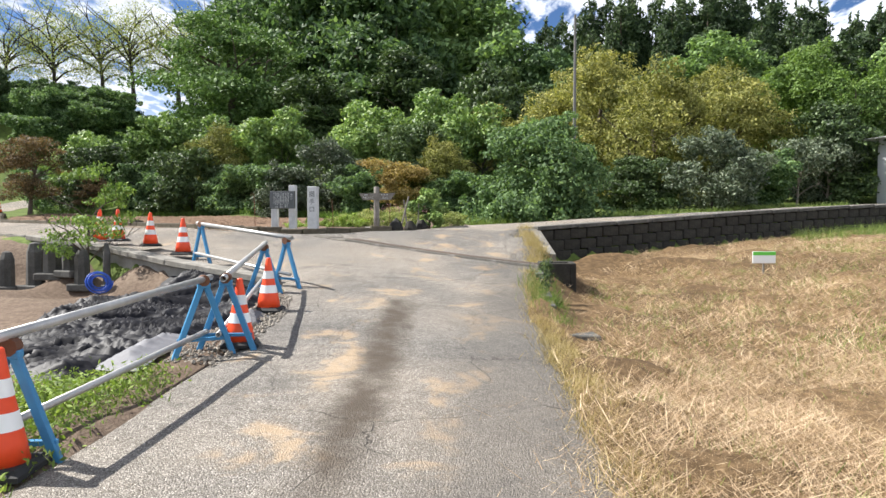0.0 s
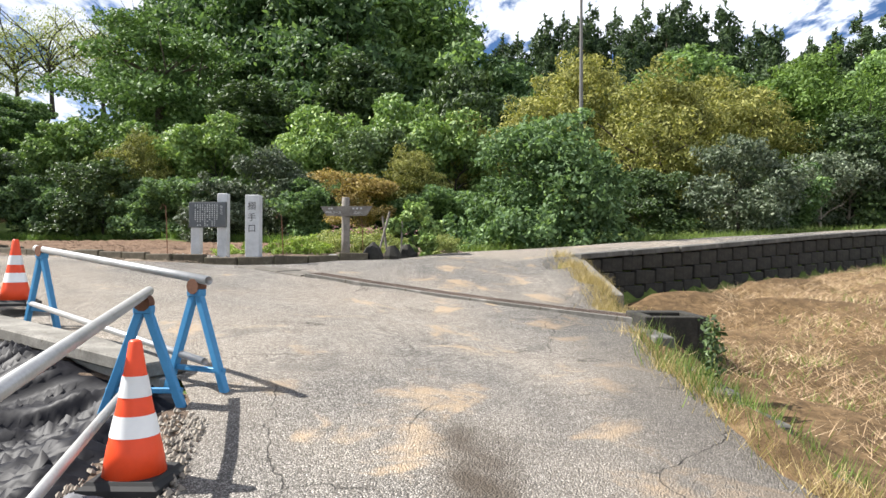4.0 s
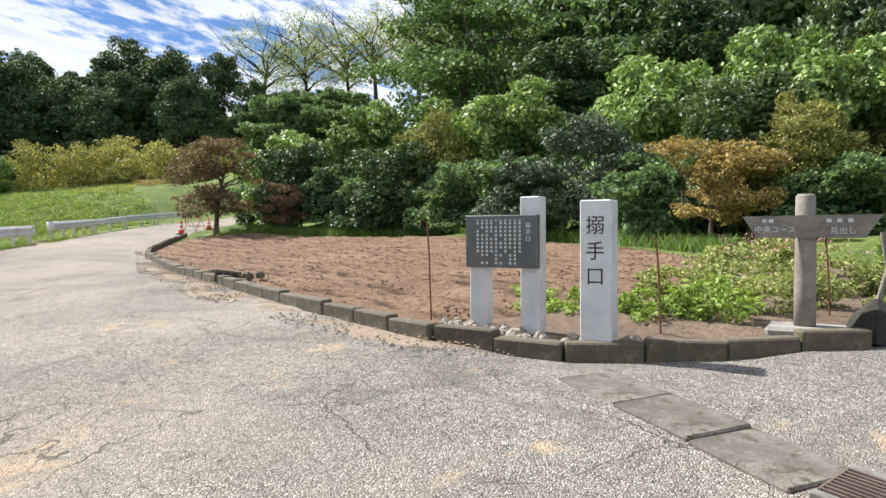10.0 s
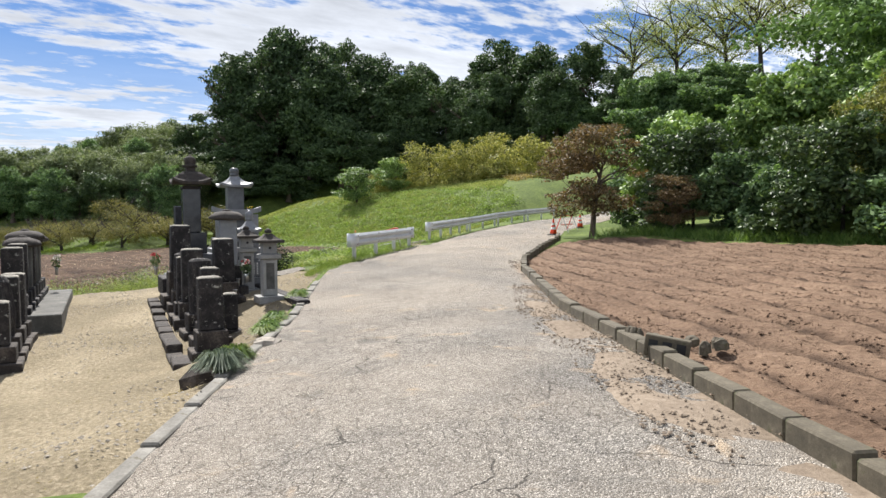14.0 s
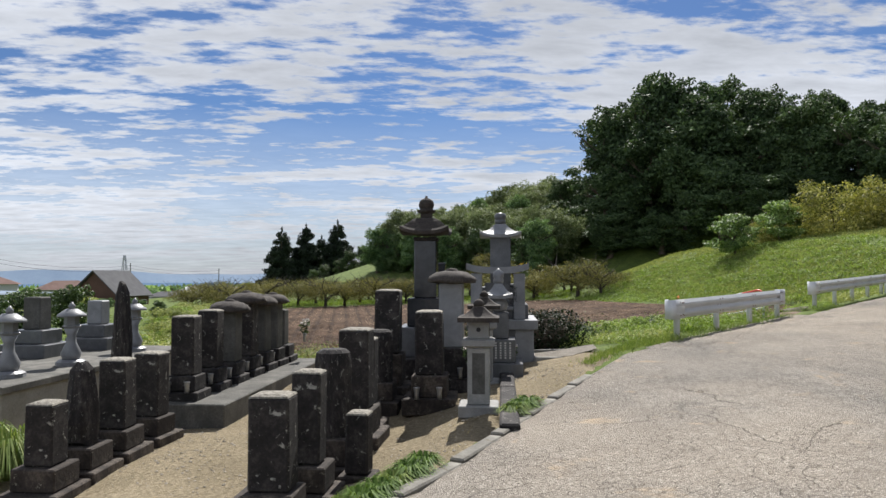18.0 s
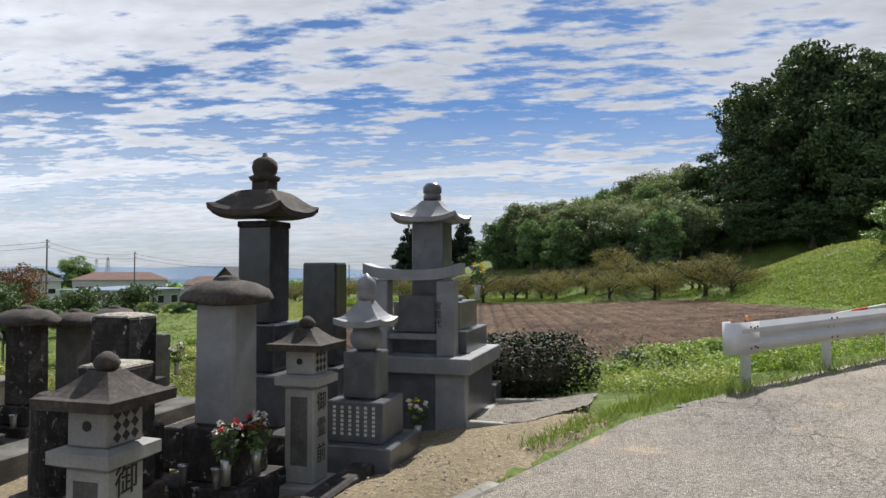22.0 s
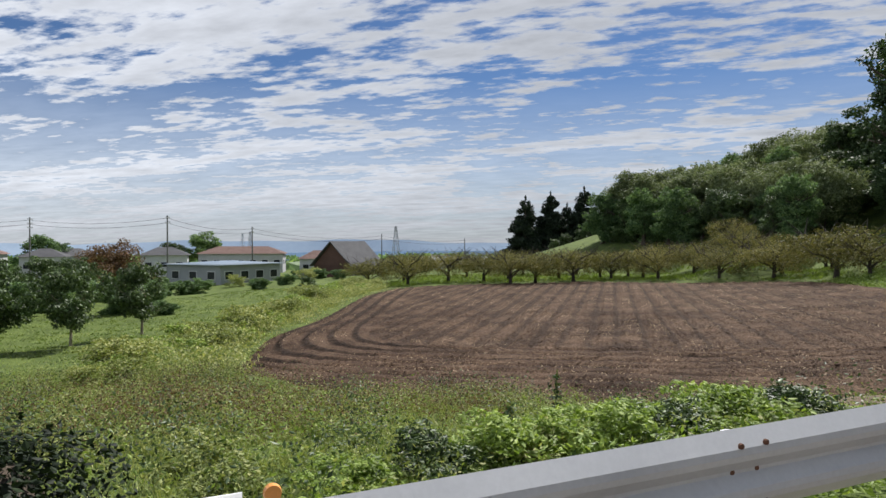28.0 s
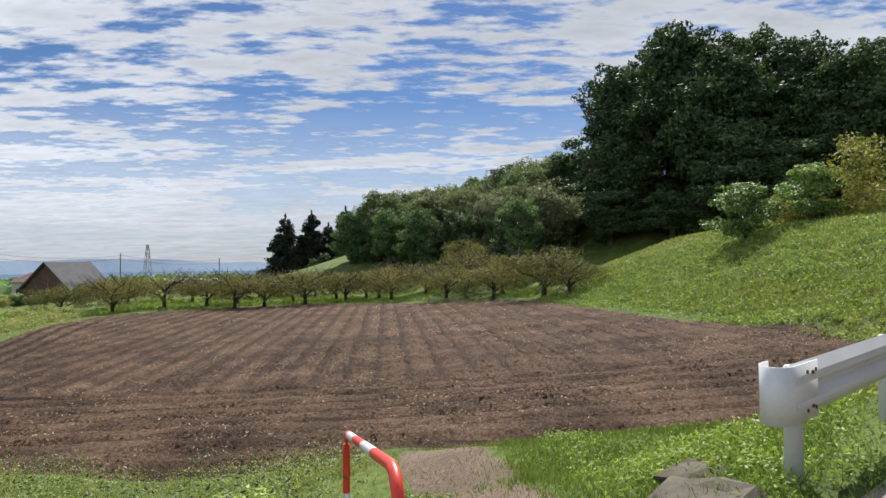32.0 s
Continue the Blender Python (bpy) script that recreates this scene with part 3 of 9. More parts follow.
M["lf_weed"] = foliage("weed_leaves", [(0.1, (0.100, 0.130, 0.032)), (0.5, (0.235, 0.290, 0.074)), (0.9, (0.450, 0.440, 0.160))], 0.38, deep=False)
M["lf_bamboo"] = foliage("bamboo_leaves", [(0.1, (0.080, 0.115, 0.042)), (0.5, (0.150, 0.195, 0.080)), (0.9, (0.270, 0.315, 0.150))], 0.3)
M["lf_conifer"] = foliage("conifer_leaves", [(0.1, (0.032, 0.064, 0.028)), (0.5, (0.074, 0.138, 0.050)), (0.9, (0.155, 0.230, 0.085))], 0.3, tone=0.7)
M["lf_pine"] = foliage("pine_leaves", [(0.1, (0.040, 0.085, 0.022)), (0.5, (0.095, 0.180, 0.045)), (0.9, (0.180, 0.290, 0.085))], 0.25, tone=1.0)
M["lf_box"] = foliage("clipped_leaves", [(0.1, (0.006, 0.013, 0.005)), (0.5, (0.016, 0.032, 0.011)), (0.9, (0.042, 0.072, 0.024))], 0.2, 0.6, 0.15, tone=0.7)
M["lf_cedar"] = foliage("cedar_leaves", [(0.1, (0.008, 0.018, 0.009)), (0.5, (0.018, 0.036, 0.015)), (0.9, (0.040, 0.066, 0.026))], 0.12, tone=0.8)
M["lf_olive"] = foliage("olive_leaves", [(0.1, (0.075, 0.075, 0.020)), (0.5, (0.150, 0.145, 0.035)), (0.9, (0.270, 0.235, 0.065))], 0.35)
M["grass"] = foliage("grass_blades", [(0.1, (0.070, 0.120, 0.020)), (0.5, (0.140, 0.220, 0.035)), (0.9, (0.270, 0.310, 0.085))], 0.35, deep=False)
M["grass_dry"] = foliage("dry_grass_blades", [(0.1, (0.160, 0.120, 0.040)), (0.5, (0.330, 0.250, 0.095)), (0.9, (0.520, 0.410, 0.190))], 0.3, deep=False)
M["petal_red"] = plain("red_petals", (0.55, 0.05, 0.06), 0.6)
M["petal_white"] = plain("white_petals", (0.75, 0.70, 0.66), 0.6)
M["petal_yellow"] = plain("yellow_petals", (0.80, 0.60, 0.03), 0.6)
M["petal_violet"] = plain("violet_petals", (0.12, 0.05, 0.34), 0.6)
M["wall_white"] = surface("white_house_wall", [(0.3, (0.40, 0.41, 0.42)), (0.7, (0.52, 0.53, 0.54))], 0.5, 12, 0.8, 0.1, 0.01)
M["wall_brown"] = surface("brown_house_wall", [(0.3, (0.075, 0.040, 0.032)), (0.7, (0.12, 0.065, 0.05))], 0.5, 12, 0.85, 0.2, 0.01)
M["wall_pale"] = surface("pale_house_wall", [(0.3, (0.27, 0.29, 0.31)), (0.7, (0.37, 0.39, 0.41))], 0.5, 12, 0.8, 0.1, 0.01)
M["roof_grey"] = surface("grey_roof", [(0.3, (0.078, 0.078, 0.084)), (0.7, (0.120, 0.120, 0.126))], 0.8, 10, 0.9, 0.2, 0.01, spec=0.08)
M["roof_blue"] = surface("blue_grey_roof", [(0.3, (0.13, 0.18, 0.24)), (0.7, (0.20, 0.26, 0.33))], 0.8, 10, 0.5, 0.2, 0.01)
M["roof_red"] = surface("red_brown_roof", [(0.3, (0.13, 0.085, 0.075)), (0.7, (0.21, 0.145, 0.125))], 0.8, 10, 0.9, 0.2, 0.01, spec=0.08)
M["roof_white"] = surface("pale_metal_roof", [(0.3, (0.55, 0.56, 0.57)), (0.7, (0.70, 0.71, 0.72))], 0.8, 10, 0.4, 0.1, 0.01)
M["glass"] = plain("dark_window_glass", (0.02, 0.024, 0.03), 0.25, spec=0.25)
M["pole"] = surface("pole_concrete", [(0.3, (0.12, 0.118, 0.112)), (0.7, (0.18, 0.177, 0.17))], 3, 30, 0.85, 0.2, 0.005)
M["wire"] = plain("black_wire", (0.02, 0.02, 0.02), 0.6)
# distant land: air haze is mixed into the colour as blue
M["plain_hazed"] = surface("hazed_plain", [(0.3, (0.065, 0.105, 0.165)), (0.5, (0.085, 0.135, 0.20)), (0.7, (0.14, 0.185, 0.24))], 0.02, 0.3, 0.95, 0.0, 0.01, world_space=True, spec=0.0)

# distant hills: paler blue, again haze held in the colour
M["hazed_hill"] = surface("hazed_hill", [(0.3, (0.26, 0.34, 0.44)), (0.7, (0.34, 0.42, 0.52))], 0.01, 0.1, 0.95, 0.0, 0.01, world_space=True, spec=0.0)

# ---- helpers for things and parts ----
def mesh_from(name, verts, faces, mat=None, smooth=False):
    """A mesh from arrays; faces all quads or all triangles."""
    me = bpy.data.meshes.new(name)
    verts, faces = np.asarray(verts, np.float32), np.asarray(faces, np.int32)
    me.vertices.add(len(verts))
    me.vertices.foreach_set("co", verts.ravel())
    k = faces.shape[1]
    me.loops.add(faces.size)
    me.loops.foreach_set("vertex_index", faces.ravel())
    me.polygons.add(len(faces))
    me.polygons.foreach_set("loop_start", np.arange(0, faces.size, k, dtype=np.int32))
    me.polygons.foreach_set("loop_total", np.full(len(faces), k, np.int32))
    me.polygons.foreach_set("use_smooth", np.full(len(faces), smooth, bool))
    me.update(calc_edges=True)
    me.validate()
    if mat:
        me.materials.append(mat)
    return me


def bm_mesh(name, bm, mat, smooth=False):
    me = bpy.data.meshes.new(name)
    bmesh.ops.recalc_face_normals(bm, faces=bm.faces)
    for f in bm.faces:
        f.smooth = smooth
    bm.to_mesh(me)
    bm.free()
    me.materials.append(mat)
    return me


def part(name, data, material, parent, label="", m=None, smooth=False):
    """Links a bmesh or mesh as one mesh object under a thing or a part."""
    me = bm_mesh(name, data, material, smooth) if isinstance(data, bmesh.types.BMesh) else data
    ob = new(name, me)
    ob.parent = parent
    if m is not None:
        ob.matrix_basis = m
    if label:
        ob["label"] = label
    return ob


def thing(name, label, category, m=None, group="", kind="", data=None):
    ob = new(name, data)
    if m is not None:
        ob.matrix_basis = m
    return tagged(ob, label, category, group, kind)


def box(bm, c, s, bevel=0.0, taper=1.0, m=None):
    """A box with its centre and full sizes; taper narrows its top."""
    r = bmesh.ops.create_cube(bm, size=1.0)
    vs = r["verts"]
    for v in vs:
        k = taper if v.co.z > 0 else 1.0
        v.co = Vector((v.co.x * s[0] * k, v.co.y * s[1] * k, v.co.z * s[2])) + Vector(c)
    if bevel > 0:
        es = {e for v in vs for e in v.link_edges}
        out = bmesh.ops.bevel(bm, geom=list(es), offset=bevel, segments=1, affect="EDGES", clamp_overlap=True)
        vs = list({v for f in out["faces"] for v in f.verts} | {v for v in vs if v.is_valid})
    if m is not None:
        bmesh.ops.transform(bm, matrix=m, verts=[v for v in vs if v.is_valid])
    return bm


def boxm(c, s, bevel=0.0, taper=1.0, m=None):
    return box(bmesh.new(), c, s, bevel, taper, m)


def rings(profile, n=16, square=False, bm=None, wob=0.0, seed=0, cx=0.0, cy=0.0):
    """A body of rings: (radius or half width, height) from bottom to top; square for four-sided bodies."""
    bm = bm or bmesh.new()
    rnd = random.Random(seed)
    n = 4 if square else n
    off = math.pi / 4 if square else 0.0
    k = math.sqrt(2) if square else 1.0
    rows = []
    for r, z in profile:
        rows.append([bm.verts.new((cx + r * k * (1 + rnd.uniform(-wob, wob)) * math.cos(off + 2 * math.pi * i / n), cy + r * k * (1 + rnd.uniform(-wob, wob)) * math.sin(off + 2 * math.pi * i / n), z + rnd.uniform(-wob, wob) * r)) for i in range(n)])
    for a, b in zip(rows, rows[1:]):
        for i in range(n):
            bm.faces.new((a[i], a[(i + 1) % n], b[(i + 1) % n], b[i]))
    bm.faces.new(rows[0][::-1])
    bm.faces.new(rows[-1])
    return bm


def tube_arrays(path, radii, sides=6):
    """Vertices and quads of a tube along a path."""
    p = np.asarray(path, float)
    r = np.broadcast_to(np.asarray(radii, float), (len(p),))
    t = np.gradient(p, axis=0)
    t /= np.linalg.norm(t, axis=1, keepdims=True) + 1e-9
    ref = np.where(np.abs(t[:, 2:3]) > 0.9, [[1.0, 0, 0]], [[0, 0, 1.0]])
    a = np.cross(t, ref)
    a /= np.linalg.norm(a, axis=1, keepdims=True) + 1e-9
    b = np.cross(t, a)
    ang = np.linspace(0, 2 * np.pi, sides, endpoint=False)
    v = p[:, None] + r[:, None, None] * (np.cos(ang)[None, :, None] * a[:, None] + np.sin(ang)[None, :, None] * b[:, None])
    i, j = np.meshgrid(np.arange(len(p) - 1), np.arange(sides), indexing="ij")
    f = np.stack([i * sides + j, i * sides + (j + 1) % sides, (i + 1) * sides + (j + 1) % sides, (i + 1) * sides + j], -1).reshape(-1, 4)
    return v.reshape(-1, 3), f


def joined(pieces):
    vs, fs, n = [], [], 0
    for v, f in pieces:
        vs.append(np.asarray(v, float))
        fs.append(np.asarray(f) + n)
        n += len(v)
    return np.concatenate(vs), np.concatenate(fs)


def pipe(name, path, r, mat, sides=10):
    v, f = tube_arrays(path, r, sides)
    me = mesh_from(name, v, f, mat, True)
    return me


def leaves(rng, blobs, n, size, flat=0.3, shell=0.55, aspect=0.55, droop=0.0):
    """Leaf quads scattered in the outer part of ellipsoid clumps (x, y, z, rx, ry, rz)."""
    b = np.asarray(blobs, float)
    area = (b[:, 3] * b[:, 4] + b[:, 3] * b[:, 5] + b[:, 4] * b[:, 5])
    k = rng.choice(len(b), n, p=area / area.sum())
    d = rng.normal(size=(n, 3))
    d /= np.linalg.norm(d, axis=1, keepdims=True)
    rad = shell + (1.06 - shell) * rng.random(n) ** 0.6
    rad = rad + np.where(rng.random(n) < 0.16, 0.32 * rng.random(n), 0.0)
    c = b[k, :3] + d * b[k, 3:] * rad[:, None]
    nrm = d * (1 - flat) + [0, 0, flat] + rng.normal(scale=0.62, size=(n, 3))
    nrm /= np.linalg.norm(nrm, axis=1, keepdims=True)
    t = np.cross(nrm, rng.normal(size=(n, 3)))
    t[:, 2] -= droop
    t /= np.linalg.norm(t, axis=1, keepdims=True) + 1e-9
    w = np.cross(nrm, t)
    s = size * (0.6 + 0.8 * rng.random(n))[:, None]
    v = np.stack([c - t * s, c + w * s * aspect, c + t * s, c - w * s * aspect], 1)
    v[:, 1::2] -= nrm[:, None] * s[:, None] * 0.12
    return v.reshape(-1, 3), np.arange(4 * n).reshape(-1, 4)


def blades(rng, xy, z, h, width, lean=0.35):
    """Grass blades as narrow bent quads at the given places."""
    n = len(xy)
    ang = rng.random(n) * 2 * np.pi
    hh = h * (0.5 + rng.random(n))
    side = np.stack([np.cos(ang), np.sin(ang), np.zeros(n)], 1) * (width * (0.6 + 0.8 * rng.random(n)))[:, None]
    an2 = rng.random(n) * 2 * np.pi
    tip = np.stack([np.cos(an2) * lean * hh, np.sin(an2) * lean * hh, hh * np.sqrt(np.maximum(0.05, 1 - lean * lean))], 1) * (0.7 + 0.6 * rng.random(n))[:, None]
    base = np.stack([xy[:, 0], xy[:, 1], z], 1)
    v = np.stack([base - side, base + side, base + tip * 0.98 + side * 0.15, base + tip - side * 0.15], 1)
    return v.reshape(-1, 3), np.arange(4 * n).reshape(-1, 4)


def inside(poly, x, y):
    poly = np.asarray(poly, float)
    ok = np.zeros(np.shape(x), bool)
    for (x0, y0), (x1, y1) in zip(poly, np.roll(poly, -1, 0)):
        hit = ((y0 > y) != (y1 > y)) & (x < (x1 - x0) * (y - y0) / (y1 - y0 + 1e-12) + x0)
        ok ^= hit
    return ok


def scatter(rng, poly, n):
    p = np.asarray(poly, float)
    lo, hi = p.min(0), p.max(0)
    out = np.empty((0, 2))
    while len(out) < n:
        q = lo + rng.random((2 * n, 2)) * (hi - lo)
        out = np.concatenate([out, q[inside(p, q[:, 0], q[:, 1])]])
    return out[:n]


def edge_gap(poly, x, y):
    """How far places lie from a polygon's outline."""
    best = np.full(np.shape(x), 1e9)
    p = np.asarray(poly, float)
    for a, b in zip(p, np.roll(p, -1, 0)):
        ab = b - a
        t = np.clip(((x - a[0]) * ab[0] + (y - a[1]) * ab[1]) / (ab @ ab), 0, 1)
        best = np.minimum(best, np.hypot(x - a[0] - t * ab[0], y - a[1] - t * ab[1]))
    return best


def patch(name, poly, step, lift, mat, label, category, wave=None, kind="structure", smooth=True, turn=0.0, edge=0.12, cover=0.08):
    """A sheet of ground over a polygon, fitted to its outline, laid on the land; wave(x, y) adds relief."""
    poly = np.asarray(poly, float)
    c, s = math.cos(turn), math.sin(turn)
    rot = np.array([[c, s], [-s, c]])
    loc = poly @ rot.T
    lo, hi = loc.min(0) - step, loc.max(0) + step
    nx, ny = [max(2, int((hi[k] - lo[k]) / step) + 1) for k in (0, 1)]
    gx, gy = np.meshgrid(np.linspace(lo[0], hi[0], nx), np.linspace(lo[1], hi[1], ny), indexing="ij")
    pts = np.stack([gx.ravel(), gy.ravel()], 1) @ rot
    ins = inside(poly, pts[:, 0], pts[:, 1])
    # pull the nearest outside points onto the outline
    best, near = np.full(len(pts), 1e9), pts.copy()
    for a, b in zip(poly, np.roll(poly, -1, 0)):
        ab = b - a
        t = np.clip(((pts - a) @ ab) / (ab @ ab), 0, 1)
        q = a + t[:, None] * ab
        d = np.hypot(*(pts - q).T)
        m = d < best
        best[m], near[m] = d[m], q[m]
    keep = ins | (best < step * 1.5)
    pts = np.where(ins[:, None], pts, near)
    z = heights(pts[:, 0], pts[:, 1]) + lift
    rim = np.clip(best / edge, 0, 1) * ins
    if wave is not None:
        z += wave(pts[:, 0], pts[:, 1]) * rim
    z -= (1 - rim) * cover
    idx = np.arange(nx * ny).reshape(nx, ny)
    f = np.stack([idx[:-1, :-1], idx[1:, :-1], idx[1:, 1:], idx[:-1, 1:]], -1).reshape(-1, 4)
    f = f[keep[f].all(1) & (ins[f].any(1))]
    used = np.unique(f)
    remap = np.zeros(nx * ny, int)
    remap[used] = np.arange(len(used))
    me = mesh_from(name, np.column_stack([pts, z])[used], remap[f], mat, smooth)
    return tagged(new(name, me), label, category, kind=kind)

# ---- the lie of the land: heights along roads, banks, fields and the hill ----
ROAD_A = [(0.9, -12, -0.25), (0.6, -3, -0.1), (0.4, 2.5, 0.05), (-0.8, 6.4, 0.15), (-1.3, 9.6, 0.27), (-1.8, 12, 0.55), (-2.6, 13.6, 0.77)]
ROAD_A_R = [(2.2, -12, -0.3), (1.4, -3, -0.15), (0.9, 2.5, 0.0), (0.7, 6.4, 0.05), (0.62, 9.5, 0.18), (0.6, 11.2, 0.30), (0.65, 13.5, 0.52), (0.8, 15.0, 0.68)]
ROAD_A_L = [(-0.9, -12, -0.25), (-1.5, -3, -0.1), (-2.0, 2.5, 0.05), (-2.2, 6, 0.14), (-2.4, 9, 0.27), (-2.7, 11, 0.42), (-3.0, 12.5, 0.62)]
ROAD_B = [(-3.5, 14.4, 0.88), (-4.3, 15.3, 1.0), (-6.3, 16.7, 1.18), (-8.6, 18.5, 1.40), (-11, 20.7, 1.48), (-14, 22.5, 1.55), (-17, 24, 1.63), (-20, 25.9, 1.72), (-22.6, 28, 1.80), (-26, 31.6, 1.95), (-30, 35.6, 2.12), (-33.5, 39.5, 2.3), (-36, 43, 2.5), (-38.2, 47, 2.75), (-40, 52, 3.0), (-41.5, 60, 4.0)]
ROAD_B_L = [(-3.3, 12.9, 0.66), (-5.6, 14.3, 0.84), (-7.2, 15.5, 1.0), (-9.2, 16.5, 1.15), (-11.6, 17.9, 1.30), (-13.9, 19.3, 1.37), (-16.5, 20.95, 1.44), (-20.2, 22.95, 1.54), (-22.6, 24.35, 1.63), (-23.7, 25.75, 1.72), (-28.0, 30.4, 1.86), (-30.2, 32.6, 1.98), (-35.8, 38.6, 2.25), (-37.8, 42.1, 2.5), (-39.8, 46.1, 2.78), (-41.3, 50, 2.95)]
ROAD_B_R = [(-2.9, 20.5, 1.42), (-4.0, 19.75, 1.36), (-4.95, 19.4, 1.33), (-6.3, 19.62, 1.40), (-8.1, 20.4, 1.46), (-11.4, 22.3, 1.53), (-14, 23.8, 1.57), (-16.3, 25.4, 1.60), (-19.2, 27.5, 1.64), (-21.6, 29.6, 1.68), (-23.6, 32, 1.85), (-25.6, 34.6, 2.05), (-29.5, 38.6, 2.15), (-32, 42, 2.3), (-35, 47, 2.6)]
GRATE = [(1.1, 16.03, 0.74), (-1.0, 17.15, 0.95), (-3.25, 17.85, 1.21), (-4.0, 18.6, 1.28)]
PATH_R = [(-1.2, 19.6, 1.38), (-0.6, 21.5, 1.5), (1.5, 22.3, 1.62), (6, 25.0, 1.9), (11, 27.6, 2.2), (17, 31, 2.5), (30, 37, 2.8)]
WALL_TOP = [(1.0, 18.0, 1.1), (0.9, 20.0, 1.5), (3.5, 21.4, 1.68), (7, 23.6, 1.95), (11, 26.0, 2.2), (17, 29.4, 2.45), (30, 36, 2.7)]
WALL_FOOT = [(1.55, 17.75, 0.30), (1.38, 19.78, 0.62), (3.72, 21.06, 0.78), (7.22, 23.26, 1.08), (11.22, 25.66, 1.33), (17.2, 29.06, 1.58), (30, 35.6, 1.9)]
WALL_BASE = [(2.3, 17.6, 0.3), (2.0, 19.3, 0.58), (4.1, 20.5, 0.76), (7.6, 22.7, 1.06), (11.6, 25.1, 1.31), (17.6, 28.4, 1.56)]
DRY = [(1.5, 10.5, 0.0), (1.5, 12.0, 0.05), (1.55, 13.5, 0.12), (1.75, 14.8, 0.18), (2.0, 15.6, 0.2), (2.9, 16.5, 0.22), (2.8, 17.6, 0.3), (1.9, 14.5, 0.15), (2.0, -8, -0.5), (2.2, 4, -0.2), (2.2, 9, -0.02), (2.4, 13, 0.12), (5.5, 17, 0.5), (6, 10, 0.1), (10, 16, 0.65), (10, 5, -0.1), (18, 18, 1.1), (20, 5, 0.1), (40, 20, 1.3), (60, 0, 0.5)]
LOT = [(-3.0, 4, 0.02), (-3.4, 8, 0.1), (-3.6, 10.5, 0.18), (-3.9, 12.2, 0.2), (-5.9, 13.5, 0.1), (-7.6, 14.6, 0.1), (-9.5, 15.5, 0.2), (-6, 9, 0.0), (-9, 11, 0.0), (-14, 12, 0.3), (-12, 6, 0.0), (-14, 0, -0.3), (-30, -10, -0.8)]
GRAVES = [(-13.6, 17.6, 1.05), (-14.2, 18.9, 1.10), (-15.5, 18.6, 1.02), (-15.9, 19.7, 1.06), (-17.4, 20.3, 1.12), (-18.5, 20.2, 1.14), (-21.5, 21.2, 1.28), (-24, 22.5, 1.44), (-16.5, 16.9, 0.92), (-20, 17.6, 1.0), (-24, 19, 1.15), (-17, 13, 0.78), (-22, 12.5, 0.9), (-27, 12, 0.75)]
BANK = [(-26.6, 21.5, 1.05), (-27.0, 25.0, 1.25), (-29.6, 28.4, 1.25), (-31.8, 30.6, 1.15), (-34.3, 32.8, 0.75), (-28.5, 19, 0.55), (-31, 25, 0.45), (-34, 28.5, 0.25), (-38.5, 36.5, 0.25), (-36.5, 35.2, 0.8)]
FIELD_LOW = [(-37, 20, -0.60), (-38, 26, -0.60), (-40, 32.5, -0.5), (-41.3, 12.9, -0.73), (-52, 14, -0.58), (-46.4, 19, -0.63), (-60, 20, -0.5), (-60, 32, 0.1), (-48, 34, 0.0), (-42.5, 39, 0.35), (-46, 42.2, 0.9), (-53, 40.6, 0.95), (-65, 39.5, 1.0), (-78, 37, 1.5), (-76, 2.6, -0.64), (-88, 16.7, -0.3), (-94, 23, -0.25), (-80, 28, 0.0)]
LAWN = [(-32, 13, -0.4), (-38, 6, -0.9), (-46, -0.4, -1.3), (-48, 2, -0.95), (-60, -8, -1.3), (-80, -30, -2.4), (-45, -25, -1.5)]
SLOPE = [(-43.2, 47, 2.7), (-46.5, 46.5, 2.3), (-51, 45.0, 2.1), (-57, 43.2, 1.9), (-66, 42.2, 2.0), (-62, 45.2, 4.6), (-62.6, 49.4, 4.9), (-55, 48.2, 4.6), (-72, 46, 4.8), (-48, 51, 4.5), (-86, 36, 2.0), (-74, 60, 7.2), (-66, 56, 6.6), (-60, 62, 6.9), (-90, 45, 5.5), (-100, 38, 3.5)]
PLOT = [(-4.5, 21, 1.5), (-7.5, 23, 1.6), (-11, 26, 1.66), (-15, 29.5, 1.74), (-19.5, 33, 1.85), (-4, 26, 1.7), (-9, 31, 1.85), (-17, 38.5, 2.1), (-24, 36.2, 2.25)]
HILL = [(-12, 41, 2.9), (-20, 43.5, 3.5), (-1, 33, 2.2), (3, 32, 2.3), (10, 34, 2.6), (20, 40, 3.2), (-10, 52, 7), (5, 48, 5.5), (22, 60, 7), (-26, 58, 9.5), (-45, 68, 12), (-70, 101, 20), (-20, 85, 18), (20, 95, 16), (60, 100, 15)]
FAR = [(-125, 65, 16), (-150, 50, 12), (-220, 35, 7), (-110, 90, 19), (-140, -40, -4.5), (-120, -70, -4.5), (-150, -110, -5), (-240, -20, -3), (-200, -80, -7), (-90, -120, -4), (-350, -100, -13), (-600, -300, -24), (-350, 150, 14), (60, -60, -3), (-60, -150, -5), (-1500, -700, -42), (-1500, 400, -30), (200, 400, 30), (300, -200, -12), (-300, -1200, -35), (-3500, 0, -45), (0, -3500, -45), (0, 3500, 20), (3500, 0, 0)]


